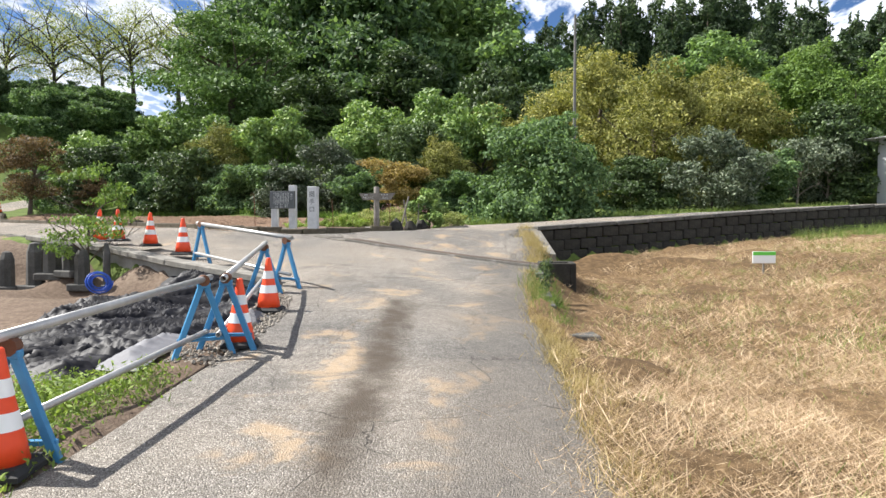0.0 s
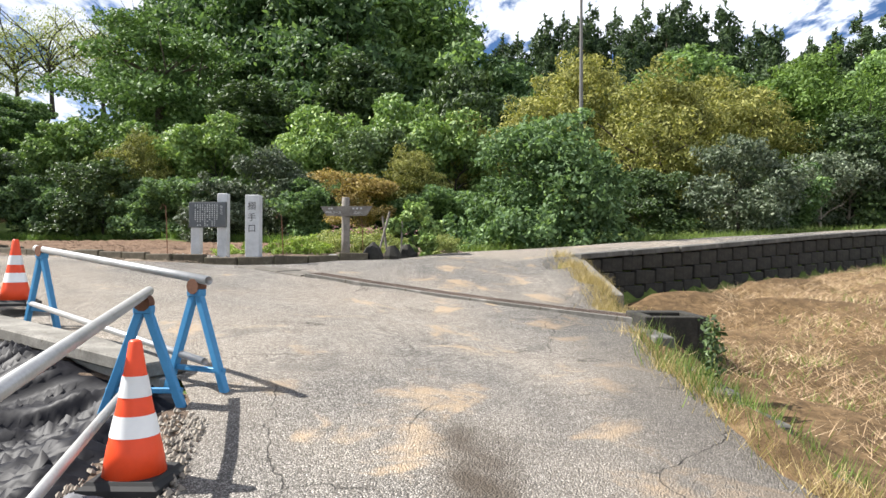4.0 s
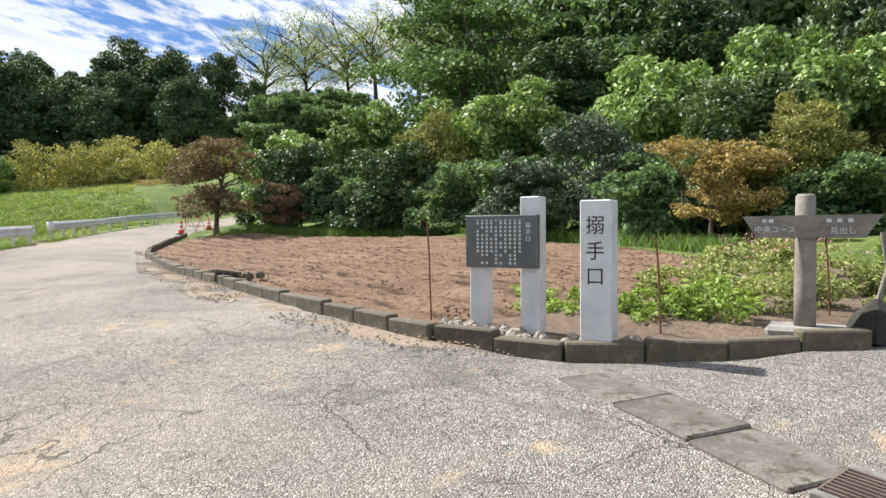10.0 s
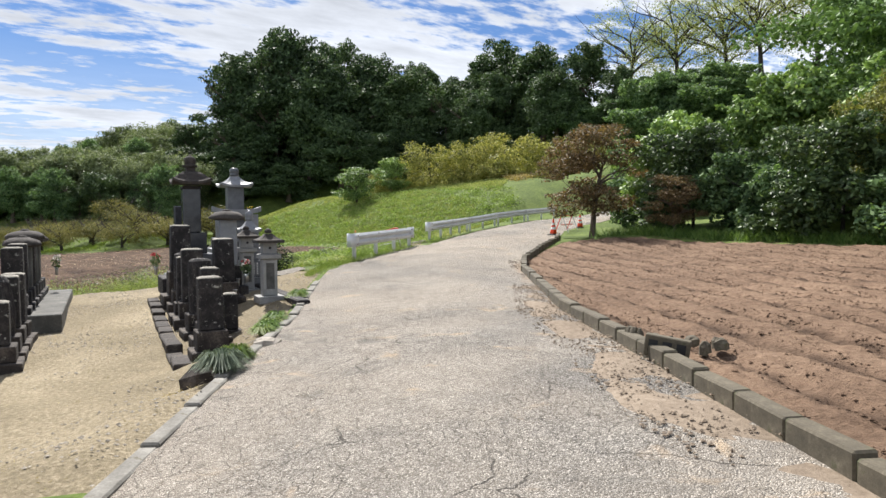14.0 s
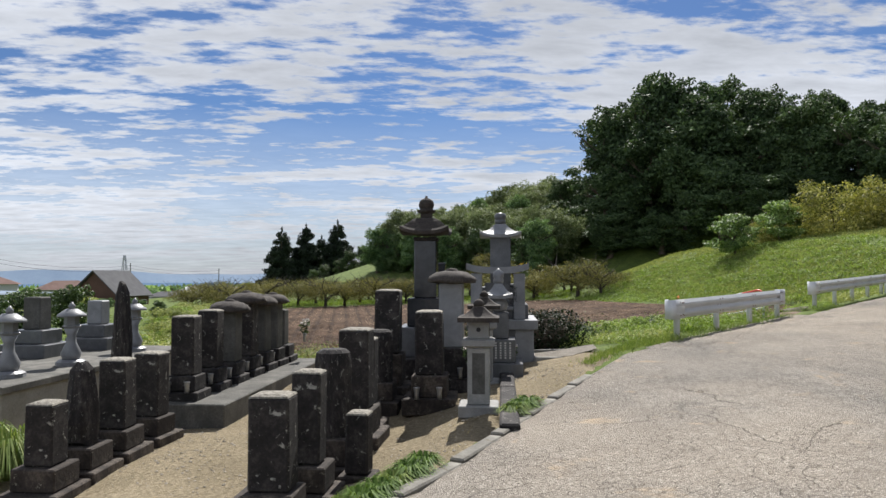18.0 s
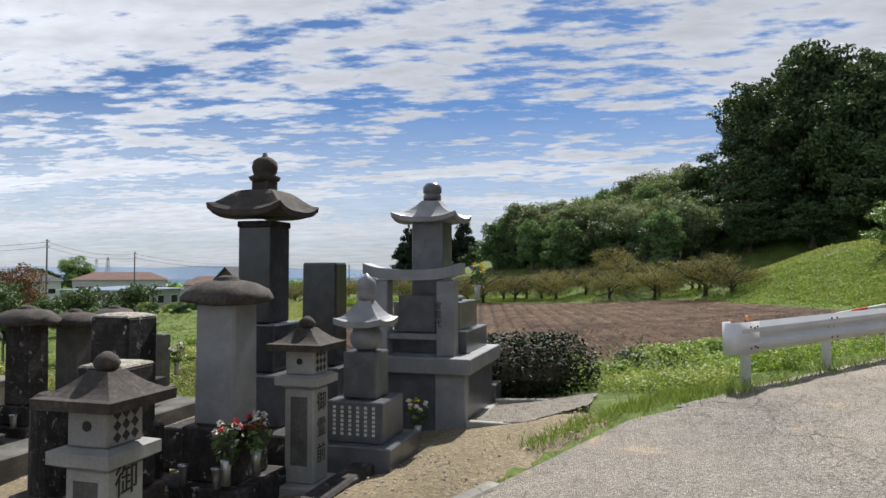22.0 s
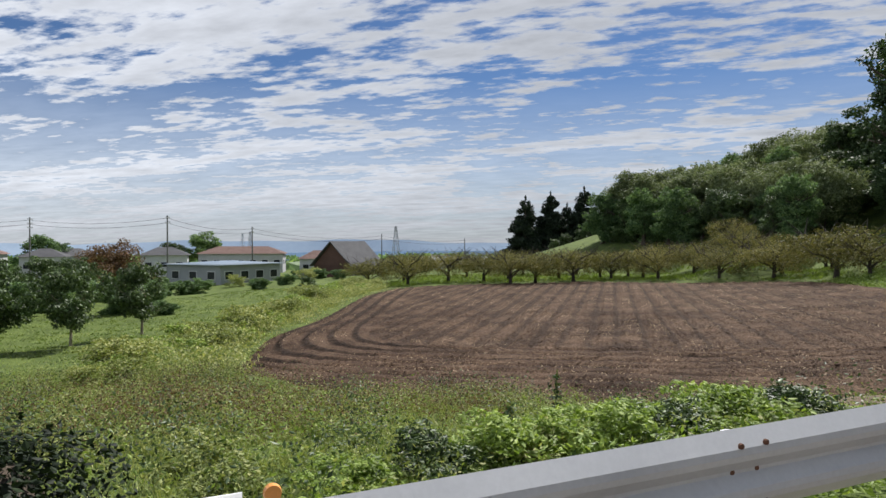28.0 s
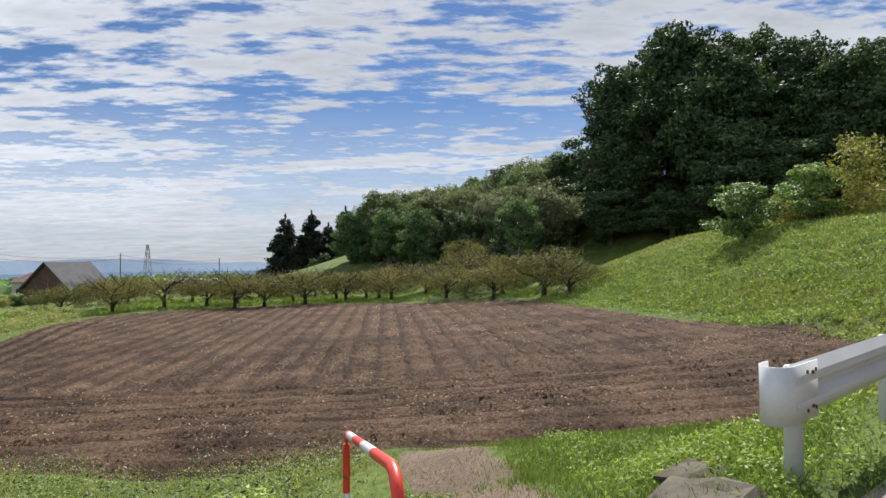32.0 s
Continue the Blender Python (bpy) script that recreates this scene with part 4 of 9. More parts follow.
def _samples():
    pts = []
    for line in (ROAD_A, ROAD_A_R, ROAD_A_L, ROAD_B, ROAD_B_L, ROAD_B_R, GRATE, PATH_R, WALL_TOP, WALL_FOOT, WALL_BASE):
        for p, q in zip(line, line[1:]):
            n = max(1, int(math.hypot(q[0] - p[0], q[1] - p[1]) / 0.8))
            pts += [[p[k] + (q[k] - p[k]) * i / n for k in range(3)] for i in range(n)]
        pts.append(list(line[-1]))
    for spot in (DRY, LOT, GRAVES, BANK, FIELD_LOW, LAWN, SLOPE, PLOT, HILL, FAR):
        pts += [list(p) for p in spot]
    return np.array(pts)


SPOTS = _samples()


def heights(x, y):
    """Ground height at arrays of places: local planes through the known lines and spots."""
    x, y = np.asarray(x, float).ravel(), np.asarray(y, float).ravel()
    out = np.empty(len(x))
    for a in range(0, len(x), 4000):
        dx, dy = SPOTS[:, 0] - x[a:a + 4000, None], SPOTS[:, 1] - y[a:a + 4000, None]
        d2 = dx * dx + dy * dy
        w = 1.0 / (d2 + 0.06 + 0.02 * d2.min(1, keepdims=True)) ** 2
        z = SPOTS[:, 2][None]
        s = w.sum(1)
        mx, my, mz = (w * dx).sum(1) / s, (w * dy).sum(1) / s, (w * z).sum(1) / s
        cx, cy, cz = dx - mx[:, None], dy - my[:, None], z - mz[:, None]
        sxx, syy, sxy = (w * cx * cx).sum(1), (w * cy * cy).sum(1), (w * cx * cy).sum(1)
        sxz, syz = (w * cx * cz).sum(1), (w * cy * cz).sum(1)
        lam = 0.35 * (sxx + syy) + 1e-9
        sxx, syy = sxx + lam, syy + lam
        det = sxx * syy - sxy * sxy
        gx, gy = (sxz * syy - syz * sxy) / det, (syz * sxx - sxz * sxy) / det
        out[a:a + 4000] = mz - gx * mx - gy * my
    # the retaining wall: level on the lane's side, a clean drop on the meadow's
    p = np.array(WALL_TOP)
    best, side, top = np.full(len(x), 1e9), np.zeros(len(x)), np.zeros(len(x))
    for a, b in zip(p[1:], p[2:]):
        ab = (b - a)[:2]
        t = ((x - a[0]) * ab[0] + (y - a[1]) * ab[1]) / (ab @ ab)
        tc = np.clip(t, 0, 1)
        d = np.hypot(x - a[0] - tc * ab[0], y - a[1] - tc * ab[1])
        m = (d < best) & (t > -0.12)
        best[m] = d[m]
        side[m] = (((x - a[0]) * ab[1] - (y - a[1]) * ab[0]) / np.hypot(*ab))[m]
        top[m] = (a[2] + tc * (b[2] - a[2]))[m]
    down = np.where(best < 5, np.clip((side - 0.05) / 0.12, 0, 1) * np.clip((1.6 - side) / 0.8, 0, 1), 0)
    level = np.where(best < 5, np.clip((0.05 - side) / 0.05, 0, 1) * np.clip((side + 1.0) / 0.6, 0, 1), 0)
    out = out * (1 - down) + (top - 0.86) * down
    out = out * (1 - level) + top * level
    # the big field is one even, slightly dished slope
    fx = np.clip(np.minimum(np.minimum((-38.0 - x) / 3.0, (x + 92.0) / 8.0), np.minimum((y - 3.0 + (x + 76) * -0.28) / 3.0, (43.5 - y) / 3.0)), 0, 1)
    fx = fx * fx * (3 - 2 * fx)
    flat = -0.73 - (x + 41) * 0.006 + 0.0024 * np.maximum(0, y - 15) ** 2
    out = out * (1 - fx) + flat * fx
    # the grass bank beyond the field rises evenly from the field's edge
    edge = 43.3 + (x + 45.5) * 0.223
    d = y - edge
    foot = -0.73 - (x + 41) * 0.006 + 0.0024 * np.maximum(0, edge - 15) ** 2
    t = np.clip(d / 11.0, 0, 1)
    west = np.clip((x + 98) / 22.0, 0, 1)
    bank = foot + (4.3 * (0.45 * t + 0.55 * t * t * (3 - 2 * t)) + 0.18 * np.maximum(0, d - 9.5)) * west * west * (3 - 2 * west)
    w = np.clip((-44 - x) / 6, 0, 1) * np.clip((x + 104) / 10, 0, 1) * np.clip(d / 1.5, 0, 1) * np.clip((66 - y) / 8, 0, 1)
    return out * (1 - w) + bank * w


def lumps(x, y, size, seed=0):
    """Smooth value noise, -1 to 1, with lumps of about the given size."""
    u, v = np.asarray(x) / size, np.asarray(y) / size
    i, j = np.floor(u).astype(np.int64), np.floor(v).astype(np.int64)
    fu, fv = u - i, v - j
    fu, fv = fu * fu * (3 - 2 * fu), fv * fv * (3 - 2 * fv)

    def rnd(a, b):
        h = (a * 374761393 + b * 668265263 + seed * 974634777) & 0x7FFFFFFF
        h = ((h ^ (h >> 13)) * 1274126177) & 0x7FFFFFFF
        return ((h ^ (h >> 16)) & 0xFFFF) / 32767.5 - 1
    top = rnd(i, j) * (1 - fu) + rnd(i + 1, j) * fu
    low = rnd(i, j + 1) * (1 - fu) + rnd(i + 1, j + 1) * fu
    return top * (1 - fv) + low * fv


def ground(x, y):
    return float(heights([x], [y])[0])

# ---- ground, roads, fields ----
def steps_out(c, fine, half, far, n):
    """Coordinates that are close together round c and spread out to far."""
    core = np.arange(c - half, c + half + 1e-6, fine)
    g = np.geomspace(fine * 1.5, far - half, n)
    return np.concatenate([core[0] - g[::-1], core, core[-1] + g])


_gx, _gy = np.meshgrid(steps_out(-16, 0.25, 22, 4600, 95), steps_out(20, 0.25, 20, 4600, 95), indexing="ij")
_gz = heights(_gx, _gy).reshape(_gx.shape)
_road_poly_a = [(2.2, -12), (1.4, -3), (1.45, 2.5), (1.18, 6.4), (0.93, 9.5), (0.78, 11.2), (0.76, 13.5), (0.85, 15.2), (1.1, 16.2), (1.05, 17.9), (0.9, 20.0),
                (3.5, 21.4), (7, 23.6), (11, 26.0), (17, 29.4), (26, 34), (24.6, 36.6), (15.8, 32.2), (9.6, 28.9), (4.6, 26.4), (1.6, 25.2), (-0.6, 24.4), (-1.6, 22.6), (-2.3, 21.2), (-2.87, 20.57), (-4.0, 19.82), (-4.95, 19.47),
                (-6.28, 19.69), (-8.08, 20.49), (-11.36, 22.39), (-13.96, 23.89), (-16.24, 25.5), (-19.12, 27.6), (-21.52, 29.7), (-23.5, 32.1), (-25.6, 34.6), (-28.6, 37.9), (-31.5, 41), (-34.5, 45.5), (-37, 51), (-39, 60), (-43, 60), (-41.1, 50.2), (-39.5, 46), (-37.5, 42.2), (-35.5, 38.7), (-30.0, 32.5), (-27.9, 30.4), (-23.7, 25.8), (-22.6, 24.35), (-20.2, 22.95),
                (-16.5, 20.95), (-13.9, 19.3), (-11.6, 17.9), (-9.2, 16.5), (-7.2, 15.5), (-5.6, 14.3), (-3.4, 12.95), (-2.95, 12.4), (-2.7, 11), (-2.4, 9), (-2.2, 6), (-2.0, 2.5), (-1.5, -3), (-0.9, -12)]
ROAD = np.array(_road_poly_a)
DRY_POLY = [(2.0, -12), (1.2, -3), (1.25, 2.5), (0.98, 6.4), (0.73, 9.5), (0.60, 11.2), (0.60, 13.5), (0.70, 15.2), (1.1, 16.6), (1.5, 17.4), (1.32, 19.7), (3.68, 21.02), (7.2, 23.22), (11.2, 25.62), (17.2, 29.0), (30, 35.5), (60, 30), (60, -12)]
PLOT_POLY = [(-8.06, 20.52), (-11.36, 22.42), (-13.96, 23.92), (-16.18, 25.52), (-19.08, 27.62), (-21.48, 29.74), (-23.4, 32.15), (-24.9, 34.5), (-22.4, 36.0), (-18.5, 36.8), (-14.5, 36.3), (-11.5, 34.6), (-7.4, 32.2), (-4.6, 29.0), (-4.2, 25.2), (-5.6, 22.0), (-6.28, 19.74)]
GARDEN_POLY = [(-6.26, 19.74), (-4.95, 19.54), (-4.0, 19.9), (-2.88, 20.66), (-2.35, 21.4), (-1.7, 22.8), (-0.8, 24.6), (-2.4, 27.5), (-4.4, 29.0), (-4.2, 25.2), (-5.6, 22.0)]
GRAVE_POLY = [(-13.8, 19.26), (-16.4, 20.8), (-20.1, 22.8), (-22.6, 24.2), (-24.2, 23.6), (-25.2, 21), (-26, 17.5), (-27.5, 12), (-18, 10), (-14, 14), (-11.45, 17.8)]
LOT_POLY = [(-1.95, 3.5), (-2.1, 6.5), (-2.25, 8.2), (-2.3, 9), (-2.58, 11), (-2.85, 12.4), (-5.7, 14.3), (-7.5, 15.1), (-9.4, 16.1), (-11.8, 17.5), (-14, 14), (-14, 7), (-6, 3.5)]
FIELD_POLY = [(-39.6, 14.0), (-41.3, 12.7), (-46, 10.6), (-60, 6.8), (-76.5, 2.7), (-83, 9), (-88, 17.5), (-86, 25), (-81, 33), (-76, 36.5), (-66, 38.4), (-55.5, 40.2), (-48.6, 42.4), (-45.5, 43.4), (-41.6, 41.8), (-39.0, 38.8), (-37.4, 36.6), (-36.4, 34.8), (-36.6, 33.4), (-37.6, 32.3), (-39.6, 30.5), (-38.9, 26.5), (-38.6, 22), (-38.4, 17)]
for _p in (ROAD, DRY_POLY, PLOT_POLY, GARDEN_POLY, GRAVE_POLY, LOT_POLY, FIELD_POLY):
    _lo, _hi = np.min(_p, 0), np.max(_p, 0)
    _near = (_gx > _lo[0]) & (_gx < _hi[0]) & (_gy > _lo[1]) & (_gy < _hi[1])
    _nx, _ny = _gx[_near], _gy[_near]
    _gz[_near] -= np.where(inside(_p, _nx, _ny), np.clip((edge_gap(_p, _nx, _ny) - 0.03) * 0.9, 0, 0.35), 0.0)
_i = np.arange(_gx.size).reshape(_gx.shape)
_f = np.stack([_i[:-1, :-1], _i[1:, :-1], _i[1:, 1:], _i[:-1, 1:]], -1).reshape(-1, 4)
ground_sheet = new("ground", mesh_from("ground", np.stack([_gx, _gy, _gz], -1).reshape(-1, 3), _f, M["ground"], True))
tagged(ground_sheet, "green grassy land sloping down to a hazy plain", "ground", kind="structure")
_fc = np.stack([_gx, _gy], -1).reshape(-1, 2)[_f].mean(1)
# faces past 420 m take the haze-coloured material
ground_sheet.data.materials.append(M["plain_hazed"])
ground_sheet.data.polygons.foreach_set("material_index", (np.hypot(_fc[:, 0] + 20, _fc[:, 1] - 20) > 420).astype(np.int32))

patch("road", ROAD, 0.4, 0.02, M["asphalt"], "worn grey asphalt lane with cracks and tan dirt", "road", lambda x, y: 0.012 * np.sin(x * 1.3) * np.cos(y * 0.9), cover=0.03)

patch("dry_meadow", DRY_POLY, 0.25, 0.03, M["dry_ground"], "mown meadow of straw-coloured dry grass", "meadow", lambda x, y: 0.06 * np.sin(x * 2.1 + 1.3 * np.sin(y)) * np.sin(y * 1.7) + 0.09 * lumps(x, y, 0.8, 11) + 0.05 * lumps(x, y, 0.35, 12), edge=0.25)



def furrow(k):
    """Ridge and narrow trench, once for each unit of k."""
    d = np.abs(k - np.round(k))
    return -np.exp(-(d / 0.17) ** 2) * 1.25 + 0.3 * np.cos(2 * math.pi * k)


def plot_rows(x, y):
    k = (x * 0.44 + y * 0.90) / 0.75 + 0.10 * lumps(x, y, 2.2, 3)
    turned = np.exp(-((x + 7.4) ** 2 + (y - 22.2) ** 2) / 4.0)
    return 0.085 * furrow(k) * (1 - 0.5 * turned) + 0.028 * lumps(x, y, 0.27, 1) + 0.024 * lumps(x, y, 0.13, 2) + 0.10 * turned * lumps(x, y, 0.6, 14) + 0.05


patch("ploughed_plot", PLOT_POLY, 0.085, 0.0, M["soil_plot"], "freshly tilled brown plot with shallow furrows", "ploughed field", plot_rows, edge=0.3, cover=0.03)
patch("garden_bed", GARDEN_POLY, 0.3, 0.06, M["lot_soil"], "bare brown earth of a small garden bed", "garden bed", lambda x, y: 0.03 * np.sin(x * 4) * np.sin(y * 5))

patch("grave_yard_ground", GRAVE_POLY, 0.3, 0.02, M["grave_soil"], "pale gravel and trodden earth between graves", "gravel ground", lambda x, y: 0.012 * np.sin(x * 3.3) * np.sin(y * 4.1), edge=0.4)
patch("lane_shoulder", [(-23.14, 24.82), (-28.85, 30.6), (-28.0, 31.4), (-22.5, 25.7)], 0.2, 0.035, M["asphalt"], "crumbling asphalt edge along the lane under a guard rail", "shoulder", lambda x, y: 0.02 * lumps(x, y, 0.4, 33), edge=0.2, cover=0.05)
FIELD_TRACK = [(-28.5, 30.9), (-29.8, 32.2), (-31.5, 31.6), (-34.5, 31.4), (-39.0, 30.8), (-38.7, 28.8), (-34, 29.3), (-31.2, 29.7), (-29.6, 30.1)]
patch("field_track", FIELD_TRACK, 0.3, 0.03, M["lot_soil"], "trodden earth track from the lane to a field", "track", lambda x, y: 0.03 * np.sin(x * 2.3) * np.sin(y * 3.1), edge=0.5, cover=0.1)
DRIFT_POLY = [(-5.2, 19.45), (-6.3, 19.66), (-8.1, 20.45), (-11.4, 22.34), (-14, 23.85), (-16.2, 25.44), (-19.1, 27.55), (-21.4, 29.6), (-21.5, 29.1), (-18.8, 27.0), (-16.4, 25.0), (-14.2, 23.2), (-12.0, 21.9), (-10.4, 20.85), (-8.6, 20.05), (-7.0, 19.3), (-5.8, 19.1)]
patch("dirt_drift", DRIFT_POLY, 0.14, 0.028, M["drift_soil"], "brown earth washed over the lane beside the kerb", "dirt", lambda x, y: 0.035 * lumps(x, y, 0.45, 17) + 0.012 * lumps(x, y, 0.15, 18), edge=0.3, cover=0.03)
patch("building_lot", LOT_POLY, 0.3, 0.02, M["lot_soil"], "bare brown earth of a sunken lot", "bare ground", lambda x, y: 0.03 * np.sin(x * 2.3) * np.sin(y * 3.1))



def field_lines(x, y):
    """Count of plough rows: they come down the field; along its edge and near end others bend round them."""
    u = (-38.3 - x + 0.006 * (y - 24) ** 2) / 1.05
    v = 5.0 + (-0.287 * x + 0.958 * y - 24.0) / 0.85
    h = np.clip(0.5 + 0.5 * (v - u) / 4.0, 0, 1)
    turn_row = v * (1 - h) + u * h - 4.0 * h * (1 - h)
    return np.where(turn_row > 8.5, (-0.10 * x + 0.995 * y) / 1.05, turn_row)


def field_rows(x, y):
    k = field_lines(x, y) + 0.10 * lumps(x, y, 3, 6)
    return (0.14 - 0.045 * np.clip(k - 8.5, 0, 1)) * furrow(k) + 0.035 * lumps(x, y, 0.5, 8) + 0.025 * lumps(x, y, 0.26, 9) + 0.06


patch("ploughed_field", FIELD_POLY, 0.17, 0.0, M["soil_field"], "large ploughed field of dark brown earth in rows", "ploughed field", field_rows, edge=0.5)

# ---- trees, bushes and woods ----
def crown_blobs(rng, r, h, n, squash=0.75, low=0.0, per=9):
    """Clumps and the lesser clumps and sprays on them, of an uneven crown of radius r and height h."""
    out = []
    for _ in range(n):
        a, q = rng.random() * 2 * np.pi, rng.random() ** 0.5
        z = low + (h - low) * (0.08 + 0.84 * rng.random())
        fit = math.sqrt(max(0.12, 1 - ((z - low) / (h - low) * 2 - 0.8) ** 2 * 0.75))
        s = r * (0.20 + 0.24 * rng.random())
        c = np.array([math.cos(a) * q * r * 0.8 * fit, math.sin(a) * q * r * 0.8 * fit, z - s * 0.3])
        out.append((*c, s * 0.8, s * 0.8, s * 0.8 * squash))
        for _ in range(per):
            d = rng.normal(size=3) + [0, 0, 0.35]
            d /= np.linalg.norm(d)
            k = s * (0.22 + 0.26 * rng.random())
            g = 0.75 + 0.5 * rng.random() ** 2
            p = c + d * [s, s, s * squash] * g
            out.append((*p, k, k, k * (0.55 + 0.6 * rng.random()) * max(0.5, squash)))
    return out


def limbs(rng, h, r, n, thick, up=0.55, sides=6, reach=0.8):
    """Trunk and limbs as tubes."""
    bend = rng.normal(scale=0.05 * h, size=2)
    ts = np.linspace(0, 1, 6)
    trunk = np.stack([bend[0] * ts ** 2, bend[1] * ts ** 2, -0.15 + ts * h * 0.62], 1)
    out = [tube_arrays(trunk, thick * (1 - 0.62 * ts) * np.where(ts == 0, 1.35, 1), sides + 2)]
    for k in range(n):
        a = 2 * np.pi * (k + rng.random() * 0.7) / n
        t0 = 0.35 + 0.6 * rng.random()
        p0 = np.array([np.interp(t0, ts, trunk[:, i]) for i in range(3)])
        ln = r * reach * (0.7 + 0.4 * rng.random())
        tt = np.linspace(0, 1, 5)
        path = p0 + np.stack([np.cos(a + 0.4 * tt) * ln * tt, np.sin(a + 0.4 * tt) * ln * tt, up * ln * tt * (0.8 + 0.5 * rng.random()) + 0.08 * ln * np.sin(tt * 5)], 1)
        out.append(tube_arrays(path, thick * 0.42 * (1 - 0.8 * tt), sides))
        for _ in range(2):
            b = a + rng.normal(scale=0.8)
            q0 = path[2 + rng.integers(0, 2)]
            tw = np.linspace(0, 1, 4)
            tp = q0 + np.stack([np.cos(b) * ln * 0.5 * tw, np.sin(b) * ln * 0.5 * tw, ln * 0.45 * tw], 1)
            out.append(tube_arrays(tp, thick * 0.18 * (1 - 0.7 * tw), 5))
    return joined(out)


KINDS = {}


def plant_kind(key, seed, r, h, leaf_mat, n, size, clumps=14, trunk=True, bark="bark", flat=0.3, shell=0.5, squash=0.75, low=None, thick=None, limbs_n=6, aspect=0.55, droop=0.0, name="tree", per=9, reach=0.7):
    rng = np.random.default_rng(seed)
    lo = (0.22 * h if trunk else 0.0) if low is None else low
    v, f = leaves(rng, crown_blobs(rng, r, h, clumps, squash, lo, per), n, size, flat, shell, aspect, droop)
    if not trunk:
        v[:, 2] = np.maximum(v[:, 2], 0.01)
    crown = mesh_from(key + "_crown", v, f, M[leaf_mat])
    wood = None
    if trunk:
        wv, wf = limbs(rng, h, r, limbs_n, thick or 0.035 * h, reach=reach)
        wood = mesh_from(key + "_trunk", wv, wf, M[bark], True)
    elif h > 1.1:
        wood = mesh_from(key + "_branches", *limbs(rng, h * 0.8, r, 8, 0.012 * h + 0.02, reach=0.55), M["bark_dark"], True)
    KINDS[key] = (crown, wood, name)


def plant(key, x, y, label, scale=1.0, turn=0.0, z=None, category="tree", group="", tall=1.0, name=""):
    crown, wood, nm = KINDS[key]
    e = thing(name or nm, label, category, pose(x, y, (ground(x, y) if z is None else z) - 0.05, 0, 0, turn), group)
    e.scale = (scale, scale, scale * tall)
    if wood:
        part("trunk" if "trunk" in wood.name else "branchwork", wood, None, e)
    part("crown", crown, None, e)
    return e


def conifer_kind(key, seed, r, h, leaf_mat, n, size, whorls=16):
    rng = np.random.default_rng(seed)
    blobs = []
    for k in range(whorls):
        t = k / (whorls - 1)
        z = h * (0.16 + 0.82 * t)
        rr = r * (1 - t) ** 0.55 * (0.8 + 0.4 * rng.random()) + 0.05 * r
        for j in range(5 if t < 0.7 else 3):
            a = rng.random() * 2 * np.pi
            blobs.append((math.cos(a) * rr * 0.6, math.sin(a) * rr * 0.6, z - 0.12 * rr, rr * 0.48, rr * 0.48, h / whorls * 0.75))
    v, f = leaves(rng, blobs, n, size, 0.2, 0.3, 0.4, 0.5)
    ts = np.linspace(0, 1, 6)
    wv, wf = tube_arrays(np.stack([0 * ts, 0 * ts, -0.2 + ts * h * 0.95], 1), 0.02 * h * (1.05 - ts), 7)
    KINDS[key] = (mesh_from(key + "_crown", v, f, M[leaf_mat]), mesh_from(key + "_trunk", wv, wf, M["bark"], True), "conifer")


plant_kind("hedge_a", 1, 2.4, 4.6, "lf_hedge", 17000, 0.088, 22, False, flat=0.3, name="bush")
plant_kind("hedge_b", 2, 2.2, 4.0, "lf_dark", 15000, 0.088, 20, False, flat=0.3, name="bush")
plant_kind("vine", 3, 2.6, 5.0, "lf_vine", 16000, 0.100, 24, False, flat=0.35, name="bush")
plant_kind("silver", 4, 2.2, 3.6, "lf_silver", 15000, 0.082, 20, False, flat=0.3, aspect=0.4, name="bush")
plant_kind("dark_bush", 5, 2.35, 3.9, "lf_dark", 22000, 0.075, 34, False, flat=0.3, name="bush")
plant_kind("yellow_tree", 6, 3.2, 7.0, "lf_yellow", 19000, 0.092, 30, True, low=0.6, aspect=0.4, name="tree")
plant_kind("orange_maple", 7, 1.7, 3.2, "lf_orange", 13000, 0.045, 18, True, flat=0.7, squash=0.4, thick=0.07, name="maple_tree")
plant_kind("bronze_maple", 8, 2.2, 4.7, "lf_maple", 16000, 0.052, 24, True, flat=0.7, squash=0.42, thick=0.13, name="maple_tree")
plant_kind("wood_a", 9, 6.0, 18.0, "lf_mid", 17000, 0.25, 40, True, low=0.2, name="tree")
plant_kind("wood_b", 10, 6.4, 17.0, "lf_dark", 17000, 0.25, 40, True, low=0.2, name="tree")
plant_kind("wood_c", 19, 5.4, 15.0, "lf_hedge", 16000, 0.24, 36, True, low=0.2, name="tree")
# same trees as wood_a to wood_c, with the shade-darkened leaves
plant_kind("west_a", 9, 6.0, 18.0, "lf_shaded", 17000, 0.25, 40, True, low=0.2, name="tree")
plant_kind("west_b", 10, 6.4, 17.0, "lf_shaded", 17000, 0.25, 40, True, low=0.2, name="tree")
plant_kind("west_c", 19, 5.4, 15.0, "lf_shaded", 16000, 0.24, 36, True, low=0.2, name="tree")
plant_kind("light_tree", 11, 3.0, 7.5, "lf_light", 17000, 0.09, 26, True, low=1.2, name="tree")
plant_kind("layered_pine", 12, 6.6, 10.5, "lf_pine", 26000, 0.15, 34, True, flat=0.75, squash=0.28, low=1.0, thick=0.35, name="pine_tree")
plant_kind("bare_tree", 13, 6.8, 14.0, "lf_weed", 6500, 0.11, 34, True, low=4.0, thick=0.30, limbs_n=15, reach=1.0, bark="bark_dark", shell=0.1, name="tree")
plant_kind("orchard", 14, 3.3, 3.0, "lf_olive", 6500, 0.085, 26, True, low=1.25, thick=0.19, squash=0.5, limbs_n=9, reach=0.85, aspect=0.3, bark="bark_dark", name="fruit_tree")
